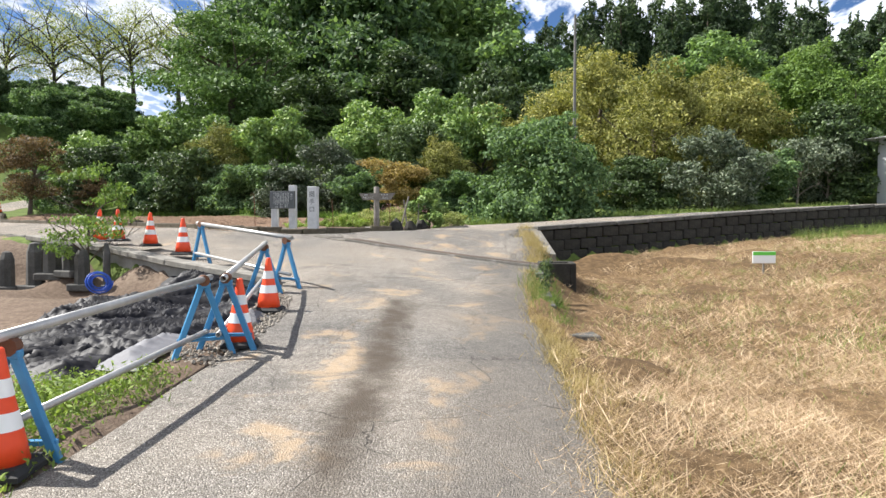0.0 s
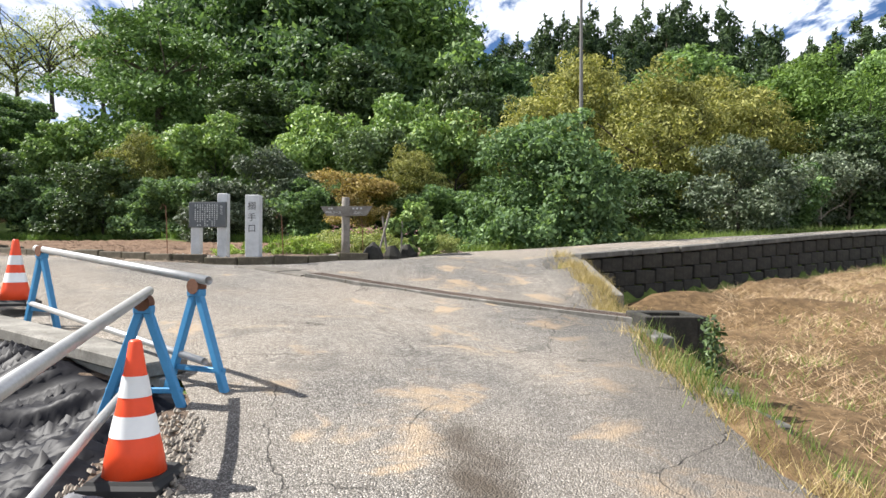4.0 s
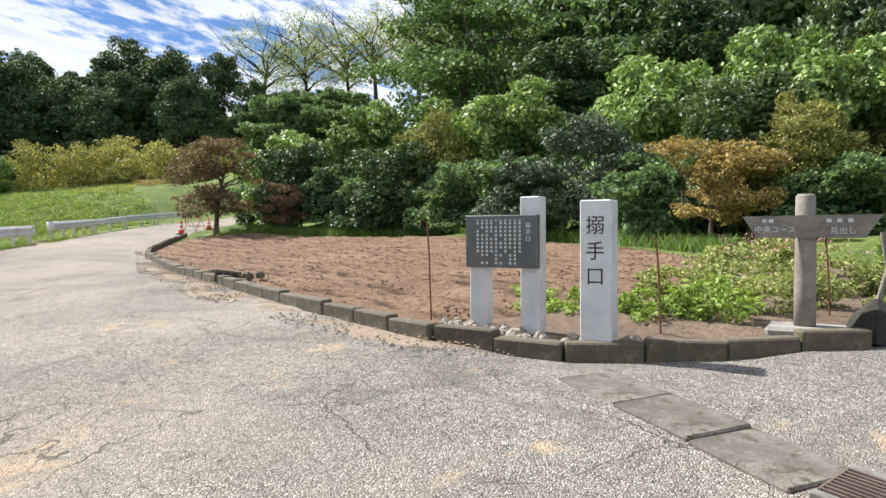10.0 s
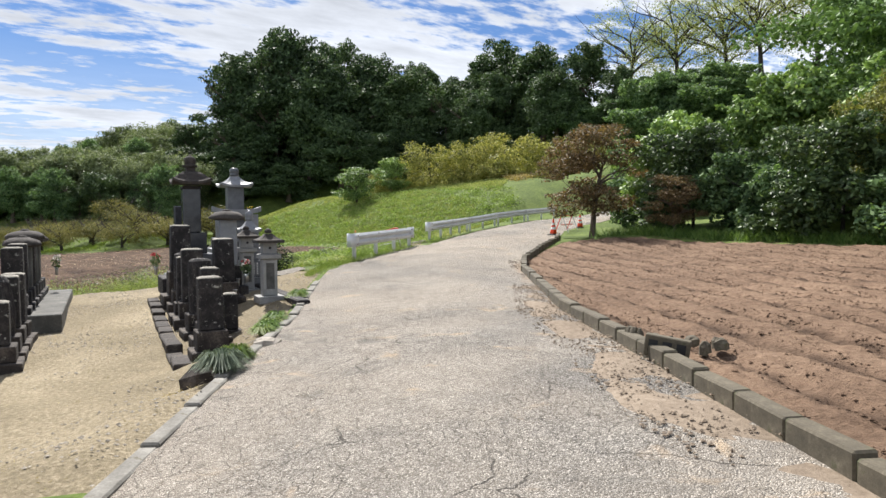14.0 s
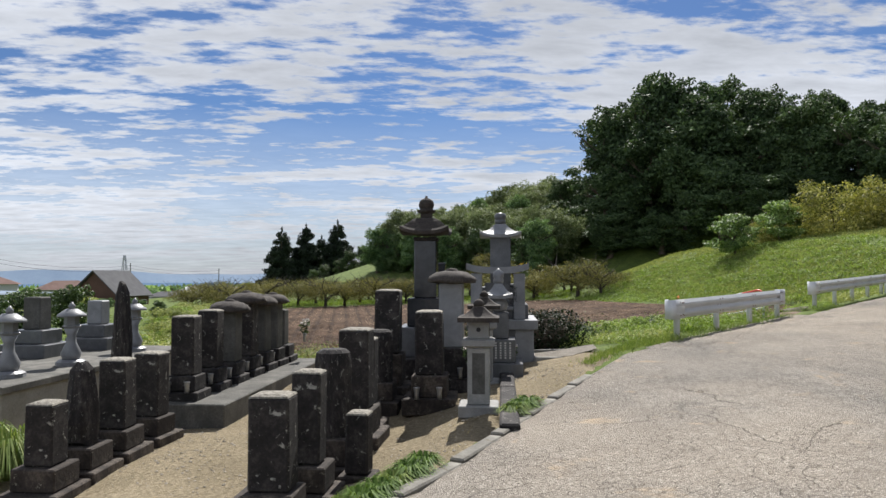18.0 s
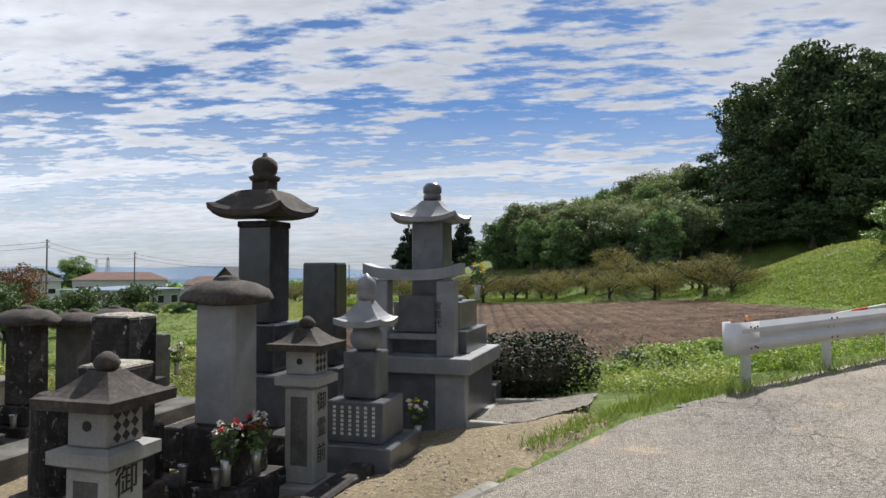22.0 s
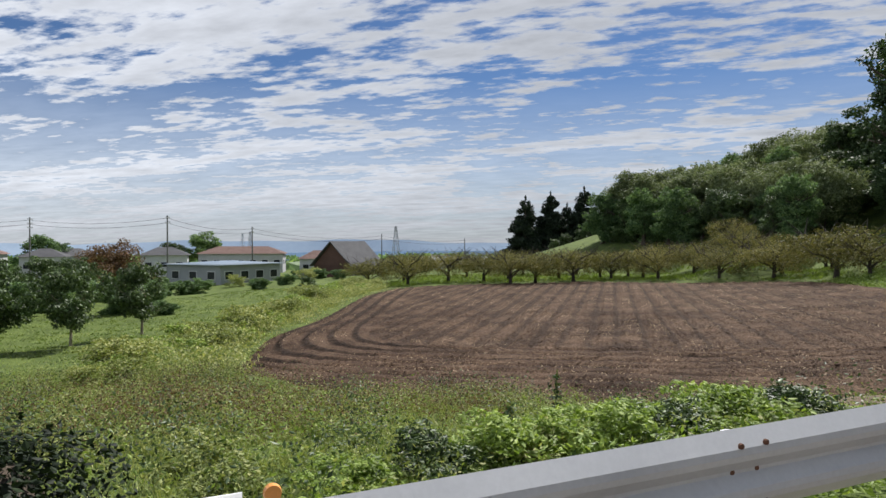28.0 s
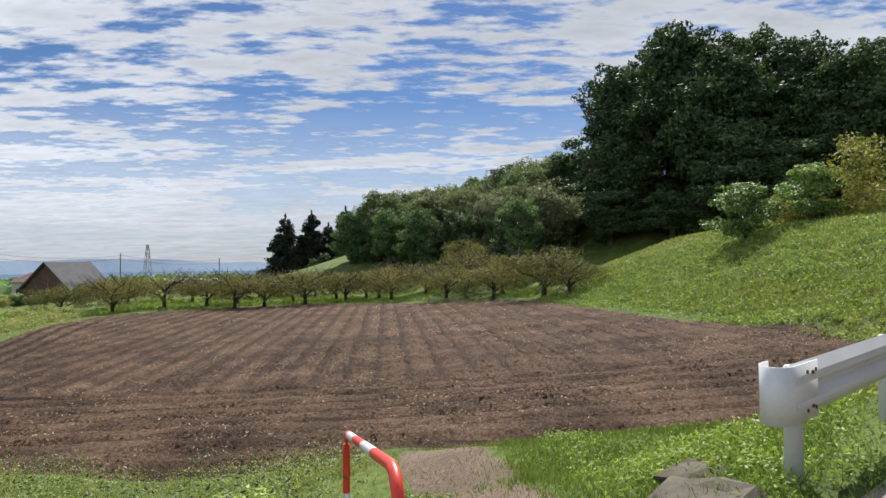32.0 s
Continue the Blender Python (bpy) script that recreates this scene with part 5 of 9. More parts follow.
plant_kind("bamboo", 15, 7.0, 13.0, "lf_bamboo", 14000, 0.30, 34, False, aspect=0.3, name="bamboo_clump")
plant_kind("small_tree", 16, 1.9, 2.6, "lf_vine", 8000, 0.065, 20, True, low=0.5, thick=0.09, squash=0.45, flat=0.6, name="tree")
plant_kind("lawn_tree", 17, 1.25, 2.4, "lf_hedge", 6500, 0.05, 14, True, low=0.6, thick=0.05, bark="bark_pale", name="tree")
plant_kind("russet", 18, 4.6, 6.0, "lf_brown", 13000, 0.12, 24, True, low=0.4, name="tree")
plant_kind("yellow_bush", 20, 3.6, 3.4, "lf_yellow", 14000, 0.085, 24, False, flat=0.1, name="bush")
plant_kind("weed_bush", 21, 0.8, 0.9, "lf_weed", 2800, 0.036, 12, False, squash=0.6, name="weed_clump")
plant_kind("bright_bush", 22, 0.9, 0.8, "lf_bright", 2600, 0.045, 12, False, flat=0.5, squash=0.6, name="weed_clump")
plant_kind("garden_bush", 23, 0.52, 1.15, "lf_vine", 5000, 0.05, 14, False, name="bush")
plant_kind("bramble", 28, 0.85, 1.25, "lf_bright", 5200, 0.046, 20, False, flat=0.4, squash=0.8, aspect=0.42, name="bramble")
plant_kind("dark_bramble", 29, 0.8, 1.2, "lf_hedge", 5200, 0.040, 20, False, flat=0.3, squash=0.8, aspect=0.42, name="bramble")
conifer_kind("conifer", 24, 3.3, 15.6, "lf_conifer", 13000, 0.25)
conifer_kind("cedar", 25, 6.0, 20.0, "lf_cedar", 20000, 0.40)
plant_kind("tan_shrub", 26, 1.5, 2.6, "lf_silver", 3000, 0.06, 10, True, low=0.5, bark="bark_pale", limbs_n=12, thick=0.06, name="shrub")

plant_kind("young_maple", 27, 0.95, 1.9, "lf_light", 3200, 0.032, 17, True, low=0.5, flat=0.75, squash=0.22, thick=0.035, limbs_n=9, name="young_tree", reach=0.95, per=6)
RV = random.Random(4)
# hedge and thicket behind the tilled plot
for key, x, y, s, tall, lab in [
    ("vine", -25.8, 41.5, 1.05, 0.98, "green vine-covered bush in the thicket"), ("hedge_a", -23.0, 39.3, 0.95, 0.9, "dense dark green bush behind the plot"),
    ("hedge_b", -20.4, 38.9, 0.98, 0.88, "dense dark green bush behind the plot"), ("vine", -21.6, 43.0, 1.1, 1.0, "green vine-covered bush in the thicket"),
    ("hedge_a", -17.4, 38.7, 0.98, 0.85, "dense dark green bush behind the plot"), ("vine", -17.2, 42.3, 1.1, 0.98, "green vine-covered bush in the thicket"),
    ("hedge_b", -14.4, 37.7, 1.0, 0.84, "dense dark green bush behind the plot"), ("vine", -12.7, 40.6, 1.1, 1.0, "domed bush smothered in bright vines"),
    ("hedge_b", -11.8, 36.2, 0.9, 0.9, "dense dark green bush behind the plot"), ("silver", -9.0, 36.2, 1.05, 1.0, "grey-green bush with silvery leaves"),
    ("silver", -10.6, 34.6, 0.72, 1.0, "grey-green bush with silvery leaves"), ("vine", -8.0, 39.4, 1.15, 1.05, "green vine-covered bush in the thicket"),
    ("hedge_b", -6.8, 34.6, 0.9, 0.9, "dark green bush in the thicket"), ("hedge_a", -4.4, 35.6, 1.0, 1.0, "dark green bush in the thicket"),
    ("vine", -4.4, 40.5, 1.2, 1.15, "green vine-covered bush in the thicket"), ("hedge_b", -2.2, 32.8, 0.8, 0.75, "dark green bush in the thicket"),
    ("vine", -1.2, 37.4, 1.0, 1.1, "green vine-covered bush in the thicket"), ("hedge_a", -0.6, 43.0, 1.3, 1.3, "green bush on the hillside"),
    ("hedge_b", 0.6, 32.6, 0.85, 0.8, "dark green bush beside the path"), ("silver", 8.4, 30.9, 1.0, 0.92, "grey-green bush with silvery leaves"),
    ("hedge_a", 5.4, 31.6, 0.75, 0.7, "dark green bush beside the path"), ("hedge_b", 11.6, 34.2, 0.9, 0.85, "dark green bush beside the path"),
    ("hedge_a", 15.8, 37.2, 1.1, 1.0, "dark green bush beside the path"), ("vine", 20.5, 40.5, 1.2, 1.1, "green bush beside the path"),
    ("hedge_b", -28.6, 44.0, 1.1, 1.0, "dark green bush on the bank"), ("hedge_b", -32.5, 49.0, 1.2, 1.0, "dark green bush on the bank"), ("hedge_b", -37.5, 55.0, 1.2, 1.0, "dark green bush on the bank"),
]:
    plant(key, x, y, lab, s, RV.uniform(0, 360), category="bush", tall=tall, group="bushes of the thicket")
plant("dark_bush", 1.3, 27.0, "large round dark green bush beside the lane", 1.05, 40, category="bush", tall=0.98)
plant("orange_maple", -5.0, 32.4, "small maple with orange autumn leaves", 1.0, 10, category="maple tree")
plant("yellow_tree", -3.1, 34.2, "small tree with yellow-green leaves", 0.52, 70, tall=1.0)
plant("bronze_maple", -25.4, 36.5, "spreading maple with bronze red leaves", 1.0, 20, category="maple tree")
plant("bronze_maple", -22.3, 37.3, "small maple with bronze red leaves", 0.5, 140, category="maple tree")
for x, y, s in [(-16.4, 40.4, 0.62)]:
    plant("yellow_tree", x, y, "slender shrub with yellow-green leaves", s, 33, tall=1.25)
for x, y, s, t in [(3.0, 37.5, 1.0, 0.95), (7.2, 35.5, 1.0, 1.0), (11.2, 38.5, 1.0, 0.98), (-0.8, 40.0, 0.9, 0.9), (5.2, 42.5, 1.1, 1.05), (12.5, 44.0, 1.1, 1.05)]:
    plant("yellow_tree", x, y, "bushy tree with yellowing leaves", s, RV.uniform(0, 360), tall=t, group="yellowing trees")
for x, y, s in [(17.0, 41.0, 1.15), (22.5, 44.0, 1.2), (27.0, 43.0, 1.25), (19.5, 49.0, 1.3), (30, 50, 1.4)]:
    plant("light_tree", x, y, "leafy green tree at the wood's edge", s, RV.uniform(0, 360), group="trees at the edge of the wood")
for x, y, s in [(13.2, 34.8, 1.2), (15.0, 36.0, 1.3)]:
    plant("tan_shrub", x, y, "half-bare shrub with pale stems", s, RV.uniform(0, 360), category="shrub")
plant("layered_pine", -23.0, 57.5, "broad layered evergreen tree on the hill", 1.1, 15, z=8.6, category="pine tree")
# wood on the hill above
for x, y, s, t, k in [(-17, 66, 1.15, 1.0, "b"), (-11, 62, 1.1, 1.0, "b"), (-5, 66, 1.15, 1.0, "a"), (-13, 74, 1.25, 1.15, "b"), (-24, 72, 1.1, 1.0, "b"), (-4, 74, 1.1, 1.1, "b"), (2, 64, 0.85, 0.9, "b"), (-31, 78, 1.1, 1.0, "b"), (-18, 82, 1.3, 1.2, "a"), (-8, 56, 0.75, 0.75, "c"), (-14, 52, 0.7, 0.65, "c"), (-20, 50, 0.6, 0.55, "c"), (8, 55, 0.75, 0.75, "c"), (1, 53, 0.7, 0.7, "c"), (16, 58, 0.8, 0.75, "a"), (24, 57, 0.8, 0.8, "c"), (33, 58, 0.85, 0.85, "a"), (42, 60, 0.9, 0.9, "c")]:
    plant("wood_" + k, x, y, "tall leafy tree of the hillside wood", s, RV.uniform(0, 360), tall=t, group="trees of the hill wood")
for x, y, s in [(-1, 80, 1.0), (4, 84, 1.05), (9, 80, 0.95), (13, 86, 1.05), (18, 82, 1.0), (23, 86, 1.08), (27, 80, 0.98), (32, 84, 1.05), (36, 80, 1.0), (41, 84, 1.1), (46, 80, 1.05), (52, 84, 1.1), (58, 82, 1.1), (7, 74, 0.9), (29, 74, 0.95), (48, 74, 1.0), (-6, 84, 1.15), (64, 84, 1.1), (39, 74, 0.95), (16, 75, 0.9)]:
    plant("conifer", x, y, "tall dark conifer on the ridge", s, RV.uniform(0, 360), category="conifer", tall=0.95, group="conifers on the ridge")
for k in range(22):
    plant("conifer", 6 + 2.9 * k + RV.uniform(-1, 1), 90 + RV.uniform(-3, 3), "tall dark conifer on the ridge", RV.uniform(1.0, 1.2), RV.uniform(0, 360), category="conifer", tall=1.0, group="conifers on the ridge")
# trees on the saddle to the west
for x, y, s in [(-69.7, 100.7, 1.0), (-62, 101, 0.95), (-56, 99, 0.9), (-76, 98, 0.9), (-50, 101, 0.85), (-44, 99, 0.9)]:
    plant("bare_tree", x, y, "spreading tree with thin autumn leaves", s * 1.25, RV.uniform(0, 360), z=20.0, group="thin trees on the saddle")
for x, y, s, k in [(-77, 84, 0.62, "b"), (-84, 88, 0.8, "b"), (-90, 84, 0.8, "c"), (-80, 92, 0.75, "c"), (-97, 90, 0.85, "a"), (-70, 88, 0.5, "c"), (-88, 78, 0.65, "b"), (-60, 90, 0.32, "b"), (-52, 88, 0.30, "b"), (-45, 86, 0.30, "b"), (-38, 82, 0.34, "b")]:
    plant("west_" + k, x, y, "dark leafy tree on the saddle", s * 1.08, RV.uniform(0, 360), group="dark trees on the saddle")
# dark growth on the slope under the saddle
for k in range(34):
    t = RV.random()
    x, y = (-78 + 22 * t + RV.uniform(-3, 3), 86 + 14 * t + RV.uniform(-4, 4)) if k < 20 else (-47 + 9 * t + RV.uniform(-1.5, 1.5), 64 + 5 * t + RV.uniform(-2, 3))
    plant("hedge_b", x, y, "dark bush on the slope under the saddle", RV.uniform(1.1, 1.7), RV.uniform(0, 360), category="bush", group="bushes under the saddle", tall=0.8)
# the wood west of the field
for x, y, s, t, k in [(-116, 45, 0.72, 0.62, "c"), (-112, 50, 0.85, 0.80, "b"), (-118, 52, 1.0, 1.05, "b"), (-110, 56, 0.95, 0.92, "a"), (-119, 60, 1.05, 1.15, "b"), (-108, 62, 1.05, 1.0, "b"), (-115, 66, 0.90, 1.15, "a"), (-104, 68, 1.0, 0.95, "c"), (-110, 72, 0.92, 1.05, "b"), (-100, 74, 0.88, 0.92, "b"), (-120, 72, 1.02, 1.1, "b"), (-126, 56, 1.0, 0.95, "a"), (-105, 80, 0.75, 0.9, "a"), (-97, 66, 0.75, 0.6, "b"), (-128, 64, 1.05, 1.1, "b"), (-103, 55, 0.65, 0.5, "b"), (-94, 72, 0.7, 0.6, "c"), (-122, 45, 0.6, 0.55, "b"), (-127, 48, 0.75, 0.7, "c"), (-112, 84, 0.75, 1.0, "b"), (-98, 84, 0.9, 0.85, "c"), (-92, 80, 0.75, 0.7, "b"), (-100, 62, 0.9, 0.8, "b"), (-95, 78, 0.80, 0.85, "b"), (-90, 88, 0.95, 0.85, "b"), (-106, 60, 1.0, 0.95, "b"), (-104, 72, 0.89, 1.0, "b"), (-113, 60, 1.1, 1.1, "b"), (-88, 76, 0.6, 0.5, "b"), (-107, 49, 0.7, 0.55, "b"), (-84, 82, 0.6, 0.5, "b")]:
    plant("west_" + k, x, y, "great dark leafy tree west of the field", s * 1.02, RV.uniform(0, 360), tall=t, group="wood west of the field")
for x, y, s in [(-140, 43, 0.85), (-147, 46, 1.05), (-155, 40, 0.95), (-152, 52, 1.15), (-163, 44, 1.1), (-171, 38, 1.0), (-168, 52, 1.25), (-180, 40, 1.1), (-189, 34, 1.05), (-186, 50, 1.3), (-198, 36, 1.1), (-207, 30, 1.05), (-216, 24, 1.0), (-224, 16, 0.9), (-134, 38, 0.6), (-145, 36, 0.55)]:
    plant("bamboo", x, y, "pale green feathery bamboo on the hillside", s * 0.86, RV.uniform(0, 360), category="bamboo", group="bamboo on the hillside", z=ground(x, y) - 1.5)
for x, y, s, k in [(-205, 42, 0.8, "b"), (-178, 58, 0.9, "c"), (-226, 28, 0.8, "b"), (-158, 34, 0.4, "b"), (-172, 30, 0.4, "c"), (-192, 26, 0.42, "b"), (-206, 18, 0.45, "b"), (-218, 8, 0.45, "b"), (-232, 4, 0.5, "c"), (-238, 2, 0.5, "b"), (-228, 8, 0.6, "b"), (-212, 12, 0.55, "c"), (-200, 22, 0.5, "b"), (-184, 26, 0.5, "b"), (-166, 32, 0.5, "b"), (-152, 34, 0.5, "c"), (-142, 34, 0.45, "b"), (-134, 40, 0.45, "b")]:
    plant("wood_" + k, x, y, "dark leafy tree on the far hillside", s, RV.uniform(0, 360), group="trees on the far hillside")
for k in range(17):
    t = k / 16
    for row in range(3 if k > 3 else 0):
        x, y = -139 + 36 * t - row * 5 + RV.uniform(-1.5, 1.5), 6 + 33 * t + row * 2 + RV.uniform(-1.5, 1.5)
        if row == 1 or (row == 2 and k % 2):
            plant("bamboo", x, y, "pale green feathery bamboo on the hillside", RV.uniform(0.55, 0.75), RV.uniform(0, 360), category="bamboo", group="bamboo on the hillside")
        else:
            plant("wood_" + RV.choice("bbc"), x, y, "dark leafy tree at the hillside's foot", RV.uniform(0.36, 0.5), RV.uniform(0, 360), group="trees at the hillside's foot")
for x, y, s in [(-240.8, -23, 0.95), (-246, -15.5, 1.02), (-250, -11, 0.85), (-252.7, -5.5, 1.08)]:
    plant("cedar", x, y, "tall dark cedar standing in a row", s * 1.12, RV.uniform(0, 360), category="cedar", group="row of cedars")
for x, y, s in [(-210.5, -4.5, 0.42), (-211, -0.5, 0.46), (-206, 3.5, 0.5), (-202, 7.5, 0.5), (-214, -8.0, 0.4)]:
    plant("wood_c", x, y, "dark leafy tree at the hillside's foot", s, RV.uniform(0, 360), group="trees at the hillside's foot")
# fruit trees beyond the field
for x, y, s in [(-80.5, -1.5, 0.9), (-81.5, 2.2, 0.95), (-85, 5.0, 1.0), (-86.4, 8.2, 0.95), (-91, 9.5, 1.0), (-88, 16.7, 1.05), (-92.5, 14.5, 0.9), (-94, 18.5, 0.95), (-93.7, 22.8, 1.05), (-98, 21, 0.95), (-91.5, 27.6, 0.95), (-89.5, 31.8, 1.05), (-97, 28, 1.0), (-96, 33, 0.95), (-78.3, 37.2, 1.25), (-86.5, 34.6, 0.95), (-74.6, 38.5, 0.85), (-101, 15, 0.95), (-100, 9, 0.95), (-94, 4, 0.95), (-88, -1, 0.95), (-95, -3, 0.95), (-103, 24, 1.0), (-104, 32, 1.0), (-84.5, 38.0, 0.9), (-90, 38.5, 0.95), (-84, 11.5, 1.0), (-87, 13.2, 0.95), (-90.5, 20.0, 0.95), (-90, 24.4, 1.0), (-85.5, 29.6, 0.95), (-83.0, 33.6, 1.0)]:
    plant("orchard", x, y, "low spreading fruit tree with thin olive leaves", s, RV.uniform(0, 360), category="fruit tree", group="orchard beyond the field")
plant("small_tree", -67.2, 47.9, "small round-headed tree on the grass bank", 1.36, 20)
plant("small_tree", -67.3, 51.8, "small round-headed tree on the grass bank", 1.36, 200)
for x, y, s in [(-65.5, 55.5, 1.25), (-60.6, 61.5, 1.35), (-57, 67.5, 1.2), (-62.5, 58.5, 1.1), (-69.5, 52, 0.6)]:
    plant("yellow_bush", x, y, "broad yellow-green bush above the grass bank", s, RV.uniform(0, 360), category="bush", group="yellow bushes")
# lawn and hedges towards the houses
for x, y, s in [(-42.6, -0.4, 1.55), (-43.6, 2.9, 1.4), (-47.1, 3.3, 1.4), (-45.2, -5.2, 1.4), (-47.0, -8.8, 1.5), (-42.0, -4.5, 1.3)]:
    plant("lawn_tree", x, y, "small tree with a pale trunk on the lawn", s, RV.uniform(0, 360), group="small trees on the lawn")
for x, y, s in [(-52.9, -12.5, 0.95), (-57, -15, 0.9), (-61.9, -18, 0.95), (-65, -19.5, 0.8), (-69.3, -19.2, 0.9), (-74, -20, 0.8), (-77, -19.7, 0.7), (-81, -22, 0.8), (-52, -12, 1.0), (-56, -7, 0.8), (-50, -17, 1.1), (-58, -18, 1.0), (-55.9, -3.4, 0.42), (-64, -12, 0.7), (-70, -20, 0.9), (-62, -24, 1.0), (-78, -12, 0.5), (-84, -16, 0.55), (-92, -18, 0.6), (-98, -14, 0.55), (-104, -20, 0.6)]:
    plant("hedge_b", x, y, "dark green bush between lawn and houses", s, RV.uniform(0, 360), category="bush", tall=0.72, group="bushes by the lawn")
for x, y, s in [(-55, -16.5, 1.5), (-59.5, -18.5, 1.6), (-64, -21, 1.5), (-68, -24, 1.6), (-52.5, -14, 1.5)]:
    plant("lawn_tree", x, y, "small leafy tree beyond the lawn", s, RV.uniform(0, 360), group="small trees on the lawn")
plant("russet", -84, -35.5, "broad tree with russet leaves", 1.0, 0, tall=1.0)
for x, y, s, k in [(-178, -100, 1.0, "a"), (-170, -104, 0.9, "c"), (-157, -137, 0.95, "b"), (-166, -140, 0.8, "b"), (-76, -40, 0.3, "c"), (-70, -36, 0.28, "b"), (-100, -46, 0.26, "b"), (-112, -42, 0.22, "c"), (-120, -34, 0.22, "b"), (-126, -28, 0.2, "c")]:
    plant("wood_" + k, x, y, "green leafy tree near the houses", s, RV.uniform(0, 360), tall=0.75, z=ground(x, y) - 0.5, group="trees near the houses")

# ---- houses, poles and masts far off ----
def house(x, y, turn, w, d, eave, rise, wall, roof, label, hip=False, z=None):
    """A far house: walls with windows and a door, and a pitched roof with eaves."""
    e = thing("house", label, "house", pose(x, y, (ground(x, y) - 0.3) if z is None else z, 0, 0, turn), "houses beyond the fields")
    part("wall", boxm((0, 0, eave / 2), (w, d, eave)), M[wall], e)
    bm = bmesh.new()
    o = 0.6
    k = d / 2 if hip else -o * 0
    a = [bm.verts.new(p) for p in ((-w / 2 - o, -d / 2 - o, eave - 0.1), (w / 2 + o, -d / 2 - o, eave - 0.1), (w / 2 + o, d / 2 + o, eave - 0.1), (-w / 2 - o, d / 2 + o, eave - 0.1))]
    b = [bm.verts.new(p) for p in ((-w / 2 - o + k, 0, eave + rise), (w / 2 + o - k, 0, eave + rise))]
    for f in ((a[0], a[1], b[1], b[0]), (a[2], a[3], b[0], b[1])) + (((a[1], a[2], b[1]), (a[3], a[0], b[0]), (a[3], a[2], a[1], a[0])) if hip else ()):
        bm.faces.new(f)
    top = part("roof", bm, M[roof], e)
    if not hip:
        mod = top.modifiers.new("slab", "SOLIDIFY")
        mod.thickness = 0.18
    if not hip:
        for sx in (-1, 1):
            bm = bmesh.new()
            bm.faces.new([bm.verts.new(p) for p in ((sx * w / 2, -d / 2, eave - 0.12), (sx * w / 2, d / 2, eave - 0.12), (sx * w / 2, 0, eave + rise - 0.25))])
            r = bmesh.ops.extrude_face_region(bm, geom=list(bm.faces))
            for v in r["geom"]:
                if isinstance(v, bmesh.types.BMVert):
                    v.co.x -= sx * 0.15
            part("gable", bm, M[wall], e)
    for sy in (-1, 1):
        n = max(1, int(w / 2.7))
        for i in range(n):
            px = -w / 2 + (i + 0.5) * w / n
            win = part("window", boxm((px, sy * (d / 2 + 0.02), eave * 0.55), (1.6, 0.08, 1.25)), M["rail_white"], e)
            part("pane", boxm((px, sy * (d / 2 + 0.06), eave * 0.55), (1.4, 0.05, 1.05)), M["glass"], win)
    for sx in (-1, 1):
        n = max(1, int(d / 3.4))
        for i in range(n):
            py = -d / 2 + (i + 0.5) * d / n
            win = part("window", boxm((sx * (w / 2 + 0.02), py, eave * 0.55), (0.08, 1.5, 1.2)), M["rail_white"], e)
            part("pane", boxm((sx * (w / 2 + 0.06), py, eave * 0.55), (0.05, 1.3, 1.0)), M["glass"], win)
    return e


house(-141, -35.5, -14, 9, 9.5, 3.4, 4.6, "wall_brown", "roof_grey", "dark brown gabled house with a pale grey roof", z=-4.2)
house(-105.9, -37.3, -8, 12, 10.5, 3.5, 0.35, "wall_pale", "roof_blue", "low white building with a flat blue-grey roof", True, z=-3.0)
house(-166, -78, -62, 20, 9, 4.8, 1.7, "wall_white", "roof_red", "white house with a brown tiled roof", True, z=-3.8)
house(-178, -62, -60, 12, 8, 4.6, 2.0, "wall_white", "roof_red", "white house with a brown tiled roof", True, z=-5.0)
house(-172, -24, -70, 14, 8, 3.8, 1.4, "wall_white", "roof_white", "low white shed with a pale metal roof", z=-5.0)
house(-196, -36, -70, 11, 8, 4.4, 1.8, "wall_pale", "roof_grey", "pale house with a grey roof", True, z=-6.0)
house(-210, -14, -65, 12, 9, 4.2, 1.6, "wall_white", "roof_grey", "white house with a grey roof", True, z=-6.5)
house(-168, -138, -40, 13, 9, 5.0, 1.9, "wall_white", "roof_grey", "white two-storey house with a grey roof", True, z=-4.8)
house(-140, -114, -50, 9, 8, 5.0, 1.8, "wall_white", "roof_grey", "white two-storey house with a grey roof", True, z=-4.5)
house(-119, -112, -45, 15, 9, 5.0, 1.9, "wall_white", "roof_red", "white house with a red-brown roof", True, z=-3.6)
house(-151, -89, -52, 10, 8, 5.0, 1.8, "wall_white", "roof_grey", "white two-storey house with a grey roof", True, z=-4.2)
house(-240, -48, -65, 14, 9, 4.4, 1.8, "wall_pale", "roof_red", "far house with a brown roof", True, z=-8)
house(-262, -66, -65, 16, 9, 4.4, 1.6, "wall_white", "roof_grey", "far house with a grey roof", True, z=-9)
house(-236, -96, -55, 14, 9, 4.6, 1.8, "wall_white", "roof_grey", "far house with a grey roof", True, z=-8)
house(-300, -60, -65, 22, 10, 4.6, 1.4, "wall_white", "roof_white", "far shed with a pale roof", True, z=-11)
house(-330, -30, -65, 18, 10, 4.6, 1.4, "wall_pale", "roof_grey", "far house with a grey roof", True, z=-12)
# the white cabin by the lane on the east side
cabin = house(20.7, 34.2, 28, 6.5, 5.0, 3.1, 0.3, "wall_white", "roof_white", "white cabin with a flat pale roof", True, z=2.5)


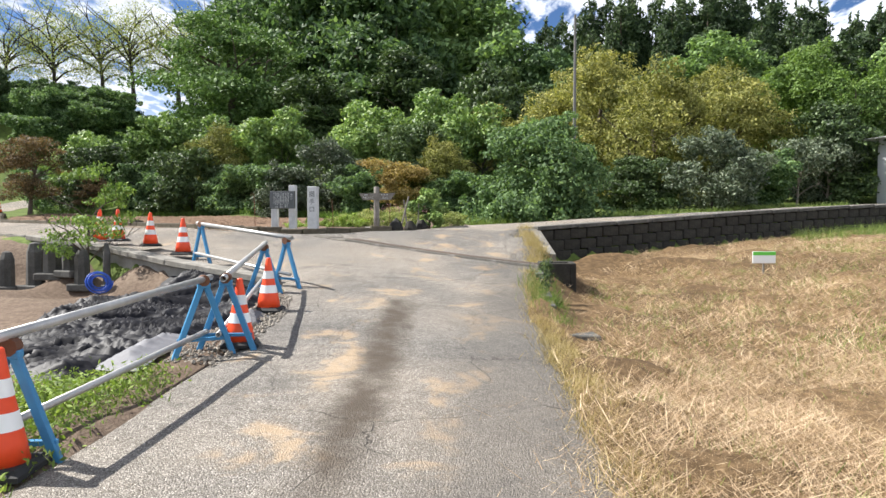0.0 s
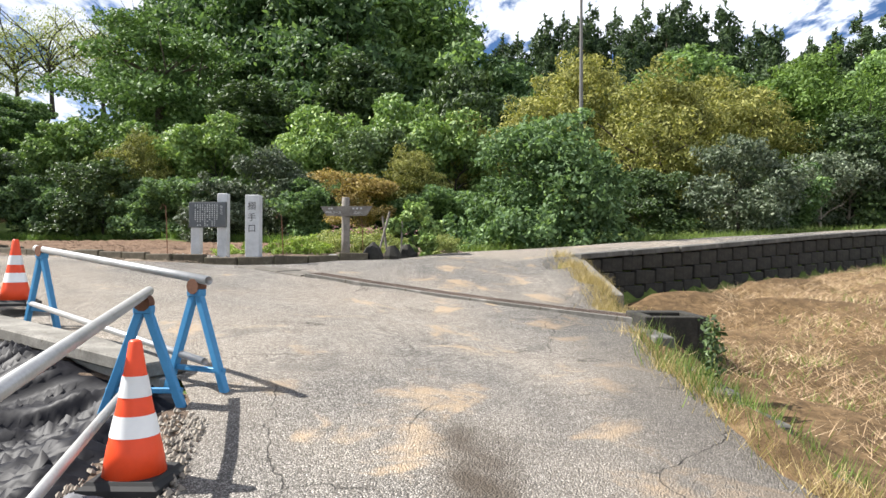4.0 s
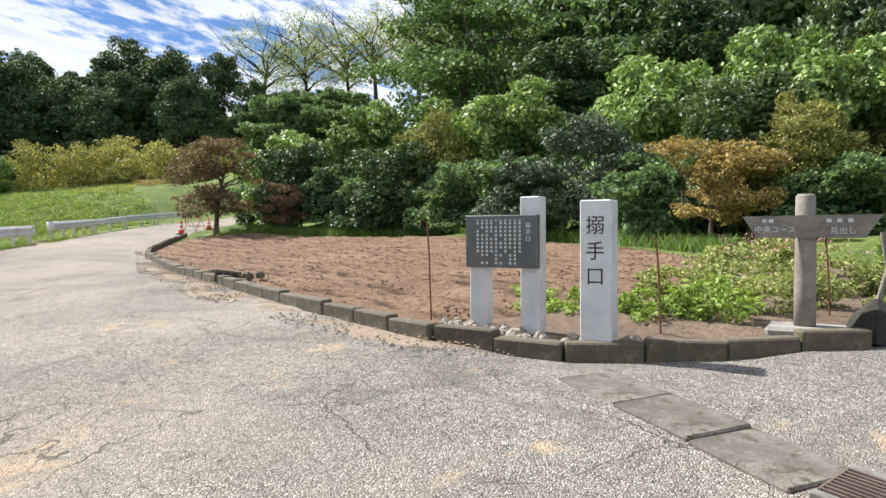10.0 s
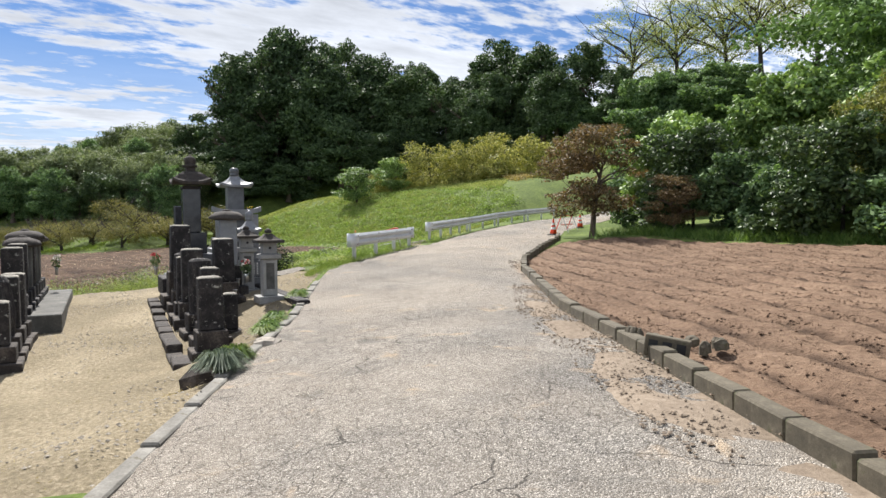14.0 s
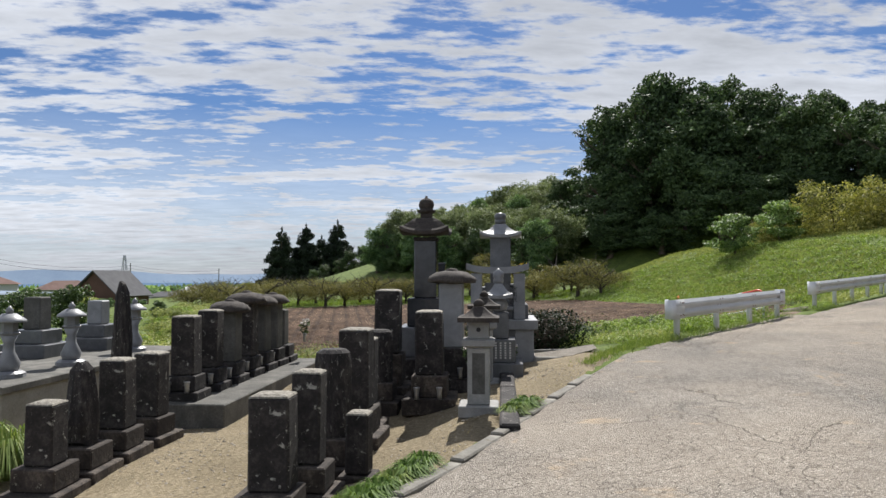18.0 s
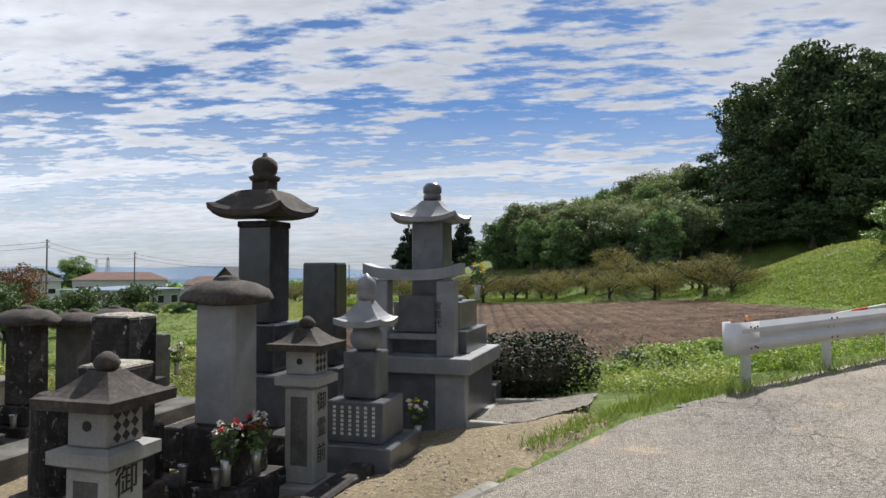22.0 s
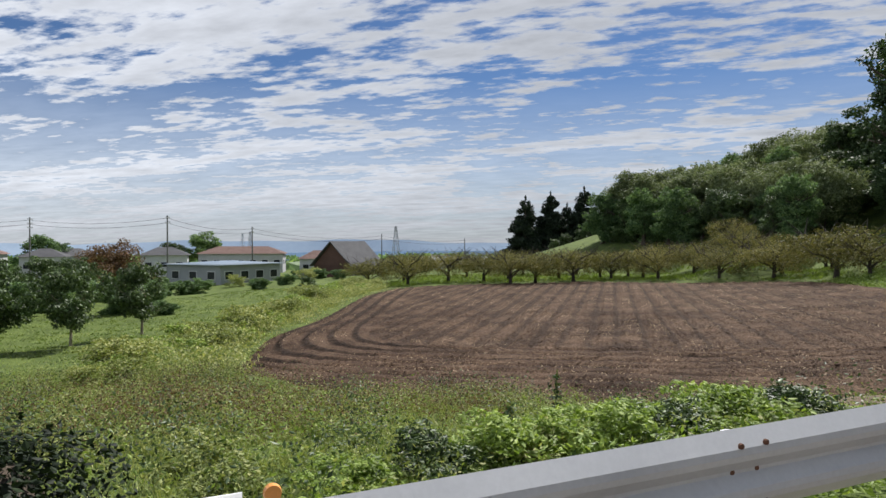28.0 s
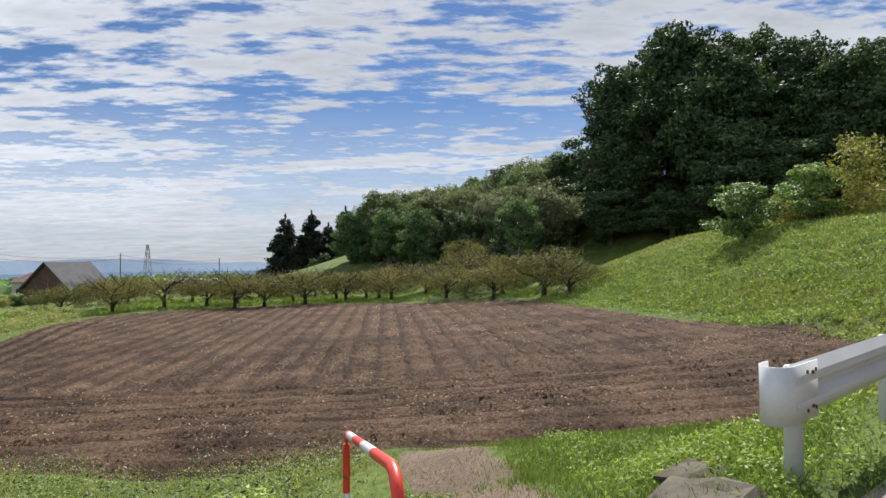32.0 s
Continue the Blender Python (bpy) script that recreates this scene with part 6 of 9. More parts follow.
def utility_pole(x, y, z0, top, arms, label, r=0.16, name="utility_pole"):
    e = thing(name, label, "utility pole", pose(x, y, z0, 0, 0, 20), "utility poles")
    part("post", rings([(r, 0), (r * 0.6, top - z0)], 10), M["pole"], e)
    for k in range(arms):
        a = part("crossarm", boxm((0, 0.1, top - z0 - 0.4 - 0.9 * k), (2.0, 0.1, 0.12)), M["steel"], e)
        for sx in (-0.85, -0.3, 0.85):
            part("insulator", rings([(0.05, 0), (0.07, 0.08), (0.04, 0.2)], 6, cx=sx, cy=0.1, bm=bmesh.new()), M["rail_white"], a, m=pose(0, 0, top - z0 - 0.34 - 0.9 * k))
    return e


utility_pole(-125.5, -65.5, -4.5, 8.7, 2, "concrete utility pole with crossarms", 0.2)
utility_pole(-155.6, -68, -5, 7.3, 2, "concrete utility pole with crossarms", 0.2)
utility_pole(-128, -104, -4.5, 9.0, 3, "concrete utility pole with crossarms", 0.2)
utility_pole(-205, -58, -7, 6.2, 2, "concrete utility pole with crossarms", 0.2)
utility_pole(-235, -42, -8, 5.0, 1, "concrete utility pole with a crossarm", 0.2)
utility_pole(-262, -18, -9, 4.6, 1, "concrete utility pole with a crossarm", 0.2)
utility_pole(2.73, 28.9, 1.9, 9.6, 0, "slim grey utility pole rising from the bushes", 0.075)


def cable(p, q, sag, r=0.03):
    t = np.linspace(0, 1, 14)[:, None]
    path = np.asarray(p) * (1 - t) + np.asarray(q) * t - [0, 0, 1] * (sag * 4 * t * (1 - t))
    ob = thing("overhead_cable", "thin black overhead cable", "cable", None, "overhead cables", data=pipe("cable", path, r, M["wire"], 4))
    return ob


for dz in (0.0, 0.9):
    cable((-125.5, -65.5, 8.2 - dz), (-155.6, -68, 6.8 - dz), 1.0)
    cable((-155.6, -68, 6.8 - dz), (-205, -58, 5.6 - dz), 1.4)
    cable((-125.5, -65.5, 8.2 - dz), (-128, -104, 8.4 - dz), 0.9)
    cable((-128, -104, 8.4 - dz), (-120, -190, 9.5 - dz), 1.6)
    cable((-205, -58, 5.6 - dz), (-235, -42, 4.4 - dz), 0.9)
cable((2.73, 28.9, 9.4), (9.0, 12.0, 14.5), 0.3, 0.012)


def lattice_mast(x, y, z0, h, w, label):
    e = thing("lattice_mast", label, "mast", pose(x, y, z0), "far masts")
    out = []
    for sx, sy in ((-1, -1), (1, -1), (1, 1), (-1, 1)):
        out.append(tube_arrays([(sx * w, sy * w, 0), (sx * w * 0.15, sy * w * 0.15, h)], 0.22, 4))
    for k in range(7):
        za, zb = h * k / 7, h * (k + 1) / 7
        wa, wb = w * (1 - 0.85 * k / 7), w * (1 - 0.85 * (k + 1) / 7)
        for s in (-1, 1):
            out.append(tube_arrays([(-wa, s * wa, za), (wb, s * wb, zb)], 0.12, 3))
            out.append(tube_arrays([(s * wa, wa, za), (s * wb, -wb, zb)], 0.12, 3))
    part("lattice", mesh_from("lattice", *joined(out), M["steel"]), None, e)


lattice_mast(-440, -157, -16, 31, 3.0, "slender steel lattice mast on the plain")
lattice_mast(-520, -330, -22, 36, 3.0, "slender steel lattice mast on the plain")
lattice_mast(-700, -470, -26, 42, 4.0, "slender steel lattice mast on the plain")

# a park shelter on the saddle
shelter = thing("park_shelter", "dark open shelter with a low hipped roof", "shelter", pose(-74, 97, 19.9, 0, 0, 30))
shelter.scale = (0.62, 0.62, 0.62)
part("roof", rings([(4.6, 2.6), (4.7, 2.75), (0.6, 4.3)], square=True), M["roof_red"], shelter)
for sx in (-3.2, 3.2):
    for sy in (-3.2, 3.2):
        part("post", boxm((sx, sy, 1.3), (0.25, 0.25, 2.6)), M["bark"], shelter)

# far plain: scattered roofs and woods as stuff
rngf = np.random.default_rng(77)
_vv, _ff = [], []
for _ in range(420):
    a, d = rngf.uniform(math.radians(170), math.radians(268)), rngf.uniform(380, 2400)
    cx, cy = -20 + d * math.cos(a), 20 + d * math.sin(a)
    v, f = leaves(rngf, [(cx, cy, ground(cx, cy) + 1.5, 16 + d * 0.015, 16 + d * 0.015, 3.0)], 26, 5.0 + d * 0.004, 0.5)
    _vv.append(v)
    _ff.append(f)
far_woods = new("far_woods", mesh_from("far_woods", *joined(list(zip(_vv, _ff))), M["lf_mid"]))
tagged(far_woods, "hazy groves scattered over the far plain", "woods", kind="stuff")

# hills along the horizon, their distance haze painted on as blue
_ha = np.radians(np.linspace(140, 285, 220))
_hz = 16 + 9 * np.sin(_ha * 9.0) + 6 * np.sin(_ha * 23.0 + 1) + 3 * np.sin(_ha * 61.0)
_hv = np.concatenate([np.stack([3900 * np.cos(_ha), 3900 * np.sin(_ha), 0 * _ha - 60], 1), np.stack([4000 * np.cos(_ha), 4000 * np.sin(_ha), _hz], 1)])
_hf = [[i, i + 1, 221 + i, 220 + i] for i in range(219)]
tagged(new("far_hills", mesh_from("far_hills", _hv, _hf, M["hazed_hill"], True)), "low hills far off along the horizon, coloured haze blue", "hills", kind="structure")

# ---- the lane, its kerbs, drain and barriers ----
def text(words, size, mat, m, parent, name="lettering", thick=0.002, spacing=1.0):
    """Words in the built-in font as a mesh part."""
    cu = bpy.data.curves.new(name, "FONT")
    cu.body, cu.size, cu.extrude, cu.align_x, cu.align_y, cu.space_line = words, size, thick, "CENTER", "CENTER", spacing
    cu.resolution_u = 2
    tmp = bpy.data.objects.new(name, cu)
    scene.collection.objects.link(tmp)
    bpy.context.view_layer.update()
    me = bpy.data.meshes.new_from_object(tmp.evaluated_get(bpy.context.evaluated_depsgraph_get()))
    bpy.data.objects.remove(tmp)
    me.materials.clear()
    me.materials.append(mat)
    return part(name, me, None, parent, m=m)


def along(line, step):
    """Places at even steps along a line of x, y: x, y, heading."""
    p = np.array([q[:2] for q in line], float)
    seg = np.hypot(*np.diff(p, axis=0).T)
    run = np.concatenate([[0], np.cumsum(seg)])
    s = np.arange(step / 2, run[-1], step)
    xs, ys = np.interp(s, run, p[:, 0]), np.interp(s, run, p[:, 1])
    xa, ya = np.interp(s + 0.1, run, p[:, 0]), np.interp(s + 0.1, run, p[:, 1])
    xb, yb = np.interp(s - 0.1, run, p[:, 0]), np.interp(s - 0.1, run, p[:, 1])
    return list(zip(xs, ys, np.degrees(np.arctan2(ya - yb, xa - xb))))


RL = random.Random(9)


def row_of_blocks(name, label, line, step, width, low, high, mat, piece, category, gap=0.012, bevel=0.014, rough=0.012, tilt=1.0):
    e = thing(name, label, category, kind="structure")
    shapes = [bm_mesh(piece, boxm((0, 0, (high + low) / 2), (step - gap, width, high - low), bevel), M[mat]) for _ in range(1)]
    for x, y, a in along(line, step):
        zz = ground(x, y)
        o = part(piece, shapes[0], None, e, m=pose(x, y, zz + RL.uniform(-rough, rough), RL.uniform(-1.5, 1.5) * tilt, RL.uniform(-1.0, 1.0) * tilt, a + RL.uniform(-1.2, 1.2) * tilt))
    return e


KERB = [(-2.85, 20.62), (-4.0, 19.86), (-4.95, 19.5), (-6.3, 19.7), (-8.1, 20.5), (-11.4, 22.4), (-14, 23.9), (-16.2, 25.5), (-19.1, 27.6), (-21.5, 29.7), (-23.5, 32.1), (-25.5, 34.75), (-28.5, 37.7)]
row_of_blocks("kerb", "row of mossy grey concrete kerb blocks", KERB, 0.6, 0.14, -0.2, 0.145, "kerb", "kerb_block", "kerb")
EDGE_L = [(-8.9, 16.4), (-11.6, 17.95), (-13.9, 19.32), (-16.5, 20.97), (-20.2, 22.95), (-20.9, 23.35)]
row_of_blocks("road_edging", "flat concrete edging strip along the lane", EDGE_L, 0.9, 0.13, -0.2, 0.022, "slab_worn", "edging_block", "edging", rough=0.001, tilt=0.0)

# drain grating across the lane, and the slabs that carry it on
drain = thing("drain_grating", "rusty steel drain grating in a concrete rim across the lane", "drain grating")
_g0, _g1 = Vector((-3.26, 17.82, 0)), Vector((1.08, 16.05, 0))
_gd = (_g1 - _g0).normalized()
_ga = math.degrees(math.atan2(_gd.y, _gd.x))
_bars = bmesh.new()
for k in range(9):
    box(_bars, (0, -0.17 + 0.0425 * k, 0.008), (0.935, 0.013, 0.03))
for k in range(24):
    box(_bars, (-0.45 + 0.039 * k, 0, 0.0), (0.007, 0.36, 0.016))
for sx in (-0.463, 0.463):
    box(_bars, (sx, 0, 0.006), (0.010, 0.37, 0.034))
_panel = bm_mesh("grating_panel", _bars, M["grate"])
_rim = bm_mesh("rim", boxm((0, 0, 0), (0.955, 0.055, 0.10), 0.006), M["slab_worn"])
# black sheet under the bars stands in for the unlit channel
_slot_shade = bm_mesh("channel", boxm((0, 0, 0), (0.94, 0.38, 0.02)), M["rubber"])
_gs = np.linspace(0, 4.7, 11)
_gfit = np.polyfit(_gs, heights([_g0.x + _gd.x * v for v in _gs], [_g0.y + _gd.y * v for v in _gs]), 2)
for k in range(5):
    q = _g0 + _gd * (0.47 + 0.94 * k)
    zz = float(np.polyval(_gfit, 0.47 + 0.94 * k))
    sl = math.degrees(math.atan(float(np.polyval(np.polyder(_gfit), 0.47 + 0.94 * k))))
    base = pose(q.x, q.y, zz + 0.03, 0, -sl, _ga)
    part("grating_panel", _panel, None, drain, m=base)
    part("channel", _slot_shade, None, drain, m=base @ pose(0, 0, -0.022))
    for sy in (-0.225, 0.225):
        part("rim", _rim, None, drain, m=base @ pose(0, sy, -0.028))
slabs = thing("drain_cover", "worn concrete slabs covering a drain", "drain cover", kind="structure")
_slab = bm_mesh("slab", boxm((0, 0, 0), (0.62, 0.46, 0.08), 0.012), M["slab_old"])
for k in range(3):
    x, y = -3.26 - 0.25 - 0.47 * k, 17.82 + 0.22 + 0.42 * k
    n = Vector((ground(x - 0.3, y) - ground(x + 0.3, y), ground(x, y - 0.3) - ground(x, y + 0.3), 0.6)).normalized()
    ax = Vector((math.cos(radians(-41 + RL.uniform(-2, 2))), math.sin(radians(-41)), 0))
    ay = n.cross(ax).normalized()
    ax = ay.cross(n)
    part("slab", _slab, None, slabs, m=Matrix.Translation((x, y, ground(x, y) - 0.008)) @ Matrix((ax, ay, n)).transposed().to_4x4())

# catch pit and low concrete edge on the meadow side
pit = thing("catch_pit", "dark stained concrete catch pit with a square opening", "catch pit")
for c, s in (((0.985, 15.72, 0.42), (0.11, 0.86, 0.88)), ((1.565, 15.72, 0.42), (0.11, 0.86, 0.88)), ((1.275, 15.35, 0.42), (0.47, 0.12, 0.88)), ((1.275, 16.03, 0.42), (0.47, 0.24, 0.88))):
    part("side", boxm(c, s, 0.012), M["stone_wall"], pit)
part("floor", boxm((1.275, 15.66, 0.1), (0.47, 0.5, 0.08)), M["stone_wall"], pit)
row_of_blocks("lane_edge_wall", "low weathered concrete edge beside the meadow", [(0.98, 11.5), (0.96, 13.4), (0.93, 15.4)], 0.78, 0.2, -0.45, 0.06, "concrete_dark", "edge_block", "edging", rough=0.015)
wing = thing("lane_wing_wall", "sloping pale concrete wing wall beside the lane", "wall", kind="structure")
_w0, _w1 = Vector((0.98, 20.0, 1.50)), Vector((1.30, 18.2, 0.92))
_side = Vector((0.985, 0.17, 0)) * 0.13
for k in range(3):
    p, q = _w0.lerp(_w1, k / 3), _w0.lerp(_w1, (k + 0.99) / 3)
    bm = bmesh.new()
    c = [bm.verts.new(v) for v in (p - _side, p + _side, q + _side, q - _side)]
    d = [bm.verts.new(v.co - Vector((0, 0, 1.0))) for v in c]
    bm.faces.new(c), bm.faces.new(d[::-1])
    for i in range(4):
        bm.faces.new((c[i], d[i], d[(i + 1) % 4], c[(i + 1) % 4]))
    bmesh.ops.bevel(bm, geom=list(bm.edges), offset=0.012, segments=1, affect="EDGES")
    part("wing_panel", bm, M["slab_worn"], wing)
ledge = thing("culvert_slab", "short concrete slab over a culvert mouth", "slab", pose(1.22, 11.25, 0.08, 0, 3, 8))
part("slab", boxm((0, 0, 0.06), (0.62, 0.42, 0.09), 0.015), M["concrete_dark"], ledge)
part("support", boxm((-0.22, 0, -0.1), (0.12, 0.4, 0.24), 0.01), M["concrete_dark"], ledge)

# retaining wall of dressed stone below the side lane
rwall = thing("retaining_wall", "dark mossy retaining wall of squared stone blocks", "retaining wall", kind="structure")
_top = [(0.95, 20.05), (3.5, 21.42), (7, 23.62), (11, 26.02), (17, 29.4)]
_blk = [bm_mesh("stone_block", boxm((0, 0, 0), (w - 0.012, 0.28, 0.268), 0.02), M["stone_wall"]) for w in (0.5,)]
for c in range(4):
    for i, (x, y, a) in enumerate(along([(_top[0][0] + (0.25 if c % 2 else 0.0), _top[0][1] + (0.13 if c % 2 else 0))] + _top[1:], 0.5)):
        nx, ny = math.sin(math.radians(a)), -math.cos(math.radians(a))
        zt = float(np.interp(x, [q[0] for q in WALL_TOP[1:]], [q[2] for q in WALL_TOP[1:]]))
        part("stone_block", _blk[0], None, rwall, m=pose(x + nx * (0.06 + 0.02 * c + RL.uniform(-0.015, 0.015)), y + ny * (0.06 + 0.02 * c), zt - 0.20 - 0.275 * c + RL.uniform(-0.008, 0.008), RL.uniform(-2, 2), 0, a + RL.uniform(-1.5, 1.5)))

for x, y, a in along(_top, 1.2):
    nx, ny = math.sin(math.radians(a)), -math.cos(math.radians(a))
    zt = float(np.interp(x, [q[0] for q in WALL_TOP[1:]], [q[2] for q in WALL_TOP[1:]]))
    part("coping", boxm((0, 0, 0), (1.19, 0.36, 0.1), 0.012), M["concrete_dark"], rwall, m=pose(x + nx * 0.06, y + ny * 0.06, zt + 0.0, RL.uniform(-0.6, 0.6), -math.degrees(math.atan2(0.28, 4.0)), a))

# sunken lot: concrete wall along the lane
cwall = thing("concrete_wall", "stained concrete wall holding up the lane", "retaining wall", kind="structure")
_cl = [(-3.25, 12.72), (-5.6, 14.12), (-7.3, 15.3), (-9.3, 16.35), (-10.5, 17.05)]
for (x0, y0), (x1, y1) in zip(_cl, _cl[1:]):
    ln, a = math.hypot(x1 - x0, y1 - y0), math.degrees(math.atan2(y1 - y0, x1 - x0))
    z0, z1 = ground(x0, y0 + 0.25), ground(x1, y1 + 0.25)
    m = pose((x0 + x1) / 2, (y0 + y1) / 2, (z0 + z1) / 2, 0, -math.degrees(math.atan2(z1 - z0, ln)), a)
    part("wall_panel", boxm((0, 0, -0.52), (ln + 0.03, 0.22, 1.0), 0.01), M["concrete"], cwall, m=m)
    part("coping", boxm((0, 0.04, 0.045), (ln, 0.36, 0.11), 0.015), M["slab_worn"], cwall, m=m)


def cone(x, y, z=None, turn=0.0, s=1.0, label="orange traffic cone with white reflective bands"):
    e = thing("traffic_cone", label, "traffic cone", pose(x, y, ground(x, y) + 0.01 if z is None else z, 0, 0, turn), "traffic cones")
    e.scale = (s, s, s)
    prof = [(0.150, 0.05), (0.128, 0.18), (0.1, 0.30), (0.094, 0.33), (0.076, 0.42), (0.070, 0.45), (0.052, 0.55), (0.030, 0.69), (0.022, 0.70)]
    part("base", rings([(0.19, 0.0), (0.19, 0.03), (0.165, 0.045), (0.155, 0.06)], square=True), M["rubber"], e)
    part("body", rings(prof, 20), M["orange"], e, smooth=True)
    for lo, hi in ((0.245, 0.345), (0.43, 0.53)):
        r = [np.interp(h, [p[1] for p in prof], [p[0] for p in prof]) + 0.003 for h in (lo, hi)]
        bm = bmesh.new()
        rows = [[bm.verts.new((rr * math.cos(2 * math.pi * i / 20), rr * math.sin(2 * math.pi * i / 20), h)) for i in range(20)] for rr, h in zip(r, (lo, hi))]
        for i in range(20):
            bm.faces.new((rows[0][i], rows[0][(i + 1) % 20], rows[1][(i + 1) % 20], rows[1][i]))
        part("reflective_band", bm, M["reflect"], e, smooth=True)
    return e


first_cone = cone(-2.72, 11.02)
for x, y, a in [(-2.36, 9.22, 20), (-5.84, 14.88, 12), (-7.0, 15.78, 40), (-8.15, 16.5, 5), (-8.6, 16.55, 33), (-2.38, 5.93, 10), (-29.0, 37.9, 10), (-32.6, 43.2, 50)]:
    copy_thing(first_cone, pose(x, y, ground(x, y) + (0.1 if -9 < x < -5.5 else 0.02), 0, 0, a))
cone(-8.45, 16.45, ground(-8.45, 16.45) + 0.1, 0, 0.72, "small orange traffic cone with white bands")


def trestle(x, y, turn, z=None):
    """A blue A-frame trestle: two square legs, a tie and a pipe clamp."""
    e = thing("trestle", "chipped blue steel A-frame trestle", "trestle", pose(x, y, ground(x, y) if z is None else z, 0, 0, turn), "blue trestles")
    for s in (-1, 1):
        part("leg", boxm((0, 0, 0.362), (0.055, 0.05, 0.78), 0.006, m=pose(s * 0.275, 0, 0, 0, -s * 20.0, 0)), M["blue"], e)
    part("tie", boxm((0, 0.01, 0.17), (0.50, 0.035, 0.035), 0.004), M["blue"], e)
    part("head", boxm((0, 0, 0.70), (0.12, 0.07, 0.05), 0.006), M["blue"], e)
    c = part("clamp", rings([(0.055, -0.04), (0.055, 0.04)], 10, bm=bmesh.new()), M["rust"], e, m=pose(0, 0, 0.745, 90, 0, 0))
    return e


_T = [(-2.46, 6.12, 72), (-2.55, 8.80, 95), (-2.42, 9.02, 70), (-3.2, 12.15, 60), (-2.97, 12.45, 35), (-5.2, 14.3, 30)]
for x, y, a in _T:
    trestle(x, y, a - 60, ground(x, y) - (0.04 if 12 < y < 13 else 0.06 if y < 7 else 0.0))


def pole_between(p, q, r, over, mat="pipe"):
    p, q = Vector(p), Vector(q)
    d = (q - p).normalized() * over
    path = [tuple(p - d), tuple(p.lerp(q, 0.5)), tuple(q + d)]
    o = thing("barrier_pipe", "long galvanised steel pipe laid on trestles", "pipe", None, "barrier pipes", data=pipe("barrier_pipe", path, r, M[mat], 12))
    mod = o.modifiers.new("wall", "SOLIDIFY")
    mod.thickness = 0.004
    return o


for i, j in ((0, 1), (2, 3), (4, 5)):
    (x0, y0, _), (x1, y1, _) = _T[i], _T[j]
    pole_between((x0, y0, ground(x0, y0) + 0.76), (x1, y1, ground(x1, y1) + 0.76), 0.032, 0.16)
    pole_between((x0 - 0.05, y0, ground(x0, y0) + 0.215), (x1 - 0.05, y1, ground(x1, y1) + 0.215), 0.026, 0.2)

# lot: crumpled sheets, hose, little stone figures' plinths
def crumpled(name, poly, lift, amp, mat, label, seed, freq=2.2):
    def wave(x, y):
        out = np.zeros(len(x))
        for k in range(len(x)):
            w = noise.noise(Vector((x[k] * 1.1, y[k] * 1.1, seed + 7)))
            p = Vector(((x[k] * 0.94 + y[k] * 0.34) * freq * 0.4 + w, (y[k] * 0.94 - x[k] * 0.34) * freq * 3.2 + w * 1.6, seed))
            a = 1 - abs(noise.noise(p))
            out[k] = amp * (a ** 3 * 0.75 + 0.6 * (1 - abs(noise.noise(p * 2.3))) ** 4) - amp * 0.4
        return out
    o = patch(name, poly, 0.032, lift, M[mat], label, "plastic sheet", wave, kind="thing", edge=0.25, cover=0.1)
    return o


SHEET = [(-3.0, 8.9), (-2.95, 10.9), (-3.0, 12.35), (-5.5, 14.0), (-6.3, 13.9), (-6.1, 12.0), (-5.7, 9.9), (-5.1, 8.3), (-3.6, 8.1)]
crumpled("plastic_sheet", SHEET, 0.08, 0.13, "sheet", "black crumpled plastic sheet spread over the ground", 3.1, 2.1)
crumpled("plastic_sheet", [(-2.6, 9.9), (-2.6, 10.8), (-3.05, 11.1), (-3.1, 10.2)], 0.08, 0.10, "sheet_pale", "pale grey crumpled plastic sheet by the lane", 8.4)
crumpled("plastic_sheet", [(-2.95, 8.3), (-3.0, 9.5), (-3.4, 9.6), (-3.55, 8.5)], 0.15, 0.05, "sheet_pale", "pale grey crumpled plastic sheet on the ground", 5.4)
_c = np.linspace(0, 2 * np.pi * 6, 130)
hose = thing("hose_reel", "coil of blue hose lying on bare earth", "hose", pose(-6.9, 13.85, ground(-6.9, 13.85) + 0.20, 62, 0, 40), data=pipe("hose_reel", np.stack([np.cos(_c) * (0.11 + 0.003 * _c), np.sin(_c) * (0.11 + 0.003 * _c), 0.03 * np.sin(_c * 0.37)], 1), 0.014, M["hose"], 6))
for x, y, h, w in [(-9.9, 15.4, 0.85, 0.3), (-9.2, 15.3, 1.0, 0.34), (-8.75, 15.2, 0.75, 0.36), (-8.3, 15.1, 0.65, 0.32), (-7.95, 14.95, 0.8, 0.3), (-7.35, 14.8, 0.95, 0.14)]:
    e = thing("stone_marker", "small weathered stone marker in the sunken lot", "stone marker", pose(x, y, ground(x, y), 0, 0, RL.uniform(-20, 20)), "small stone markers")
    part("base", boxm((0, 0, 0.06), (w * 1.5, w * 1.3, 0.14), 0.02), M["old_stone_grey"], e)
    part("stone", rings([(w * 0.5, 0.12), (w * 0.46, h * 0.8), (w * 0.3, h * 0.97), (w * 0.1, h)], 8, wob=0.06, seed=int(x * 10)), M["old_stone_grey"], e)
plant("young_maple", -7.9, 15.05, "young maple with light green leaves in the lot", 0.95, 50, z=ground(-7.9, 15.05), tall=1.45)

_gr = scatter(np.random.default_rng(91), [(-2.28, 8.4), (-2.36, 10.6), (-2.7, 11.9), (-3.0, 12.0), (-3.1, 10.8), (-2.9, 8.6)], 1500)
_gs = np.random.default_rng(92).uniform(0.008, 0.026, (len(_gr), 1, 1)) * np.random.default_rng(93).uniform(0.6, 1.2, (len(_gr), 1, 3))
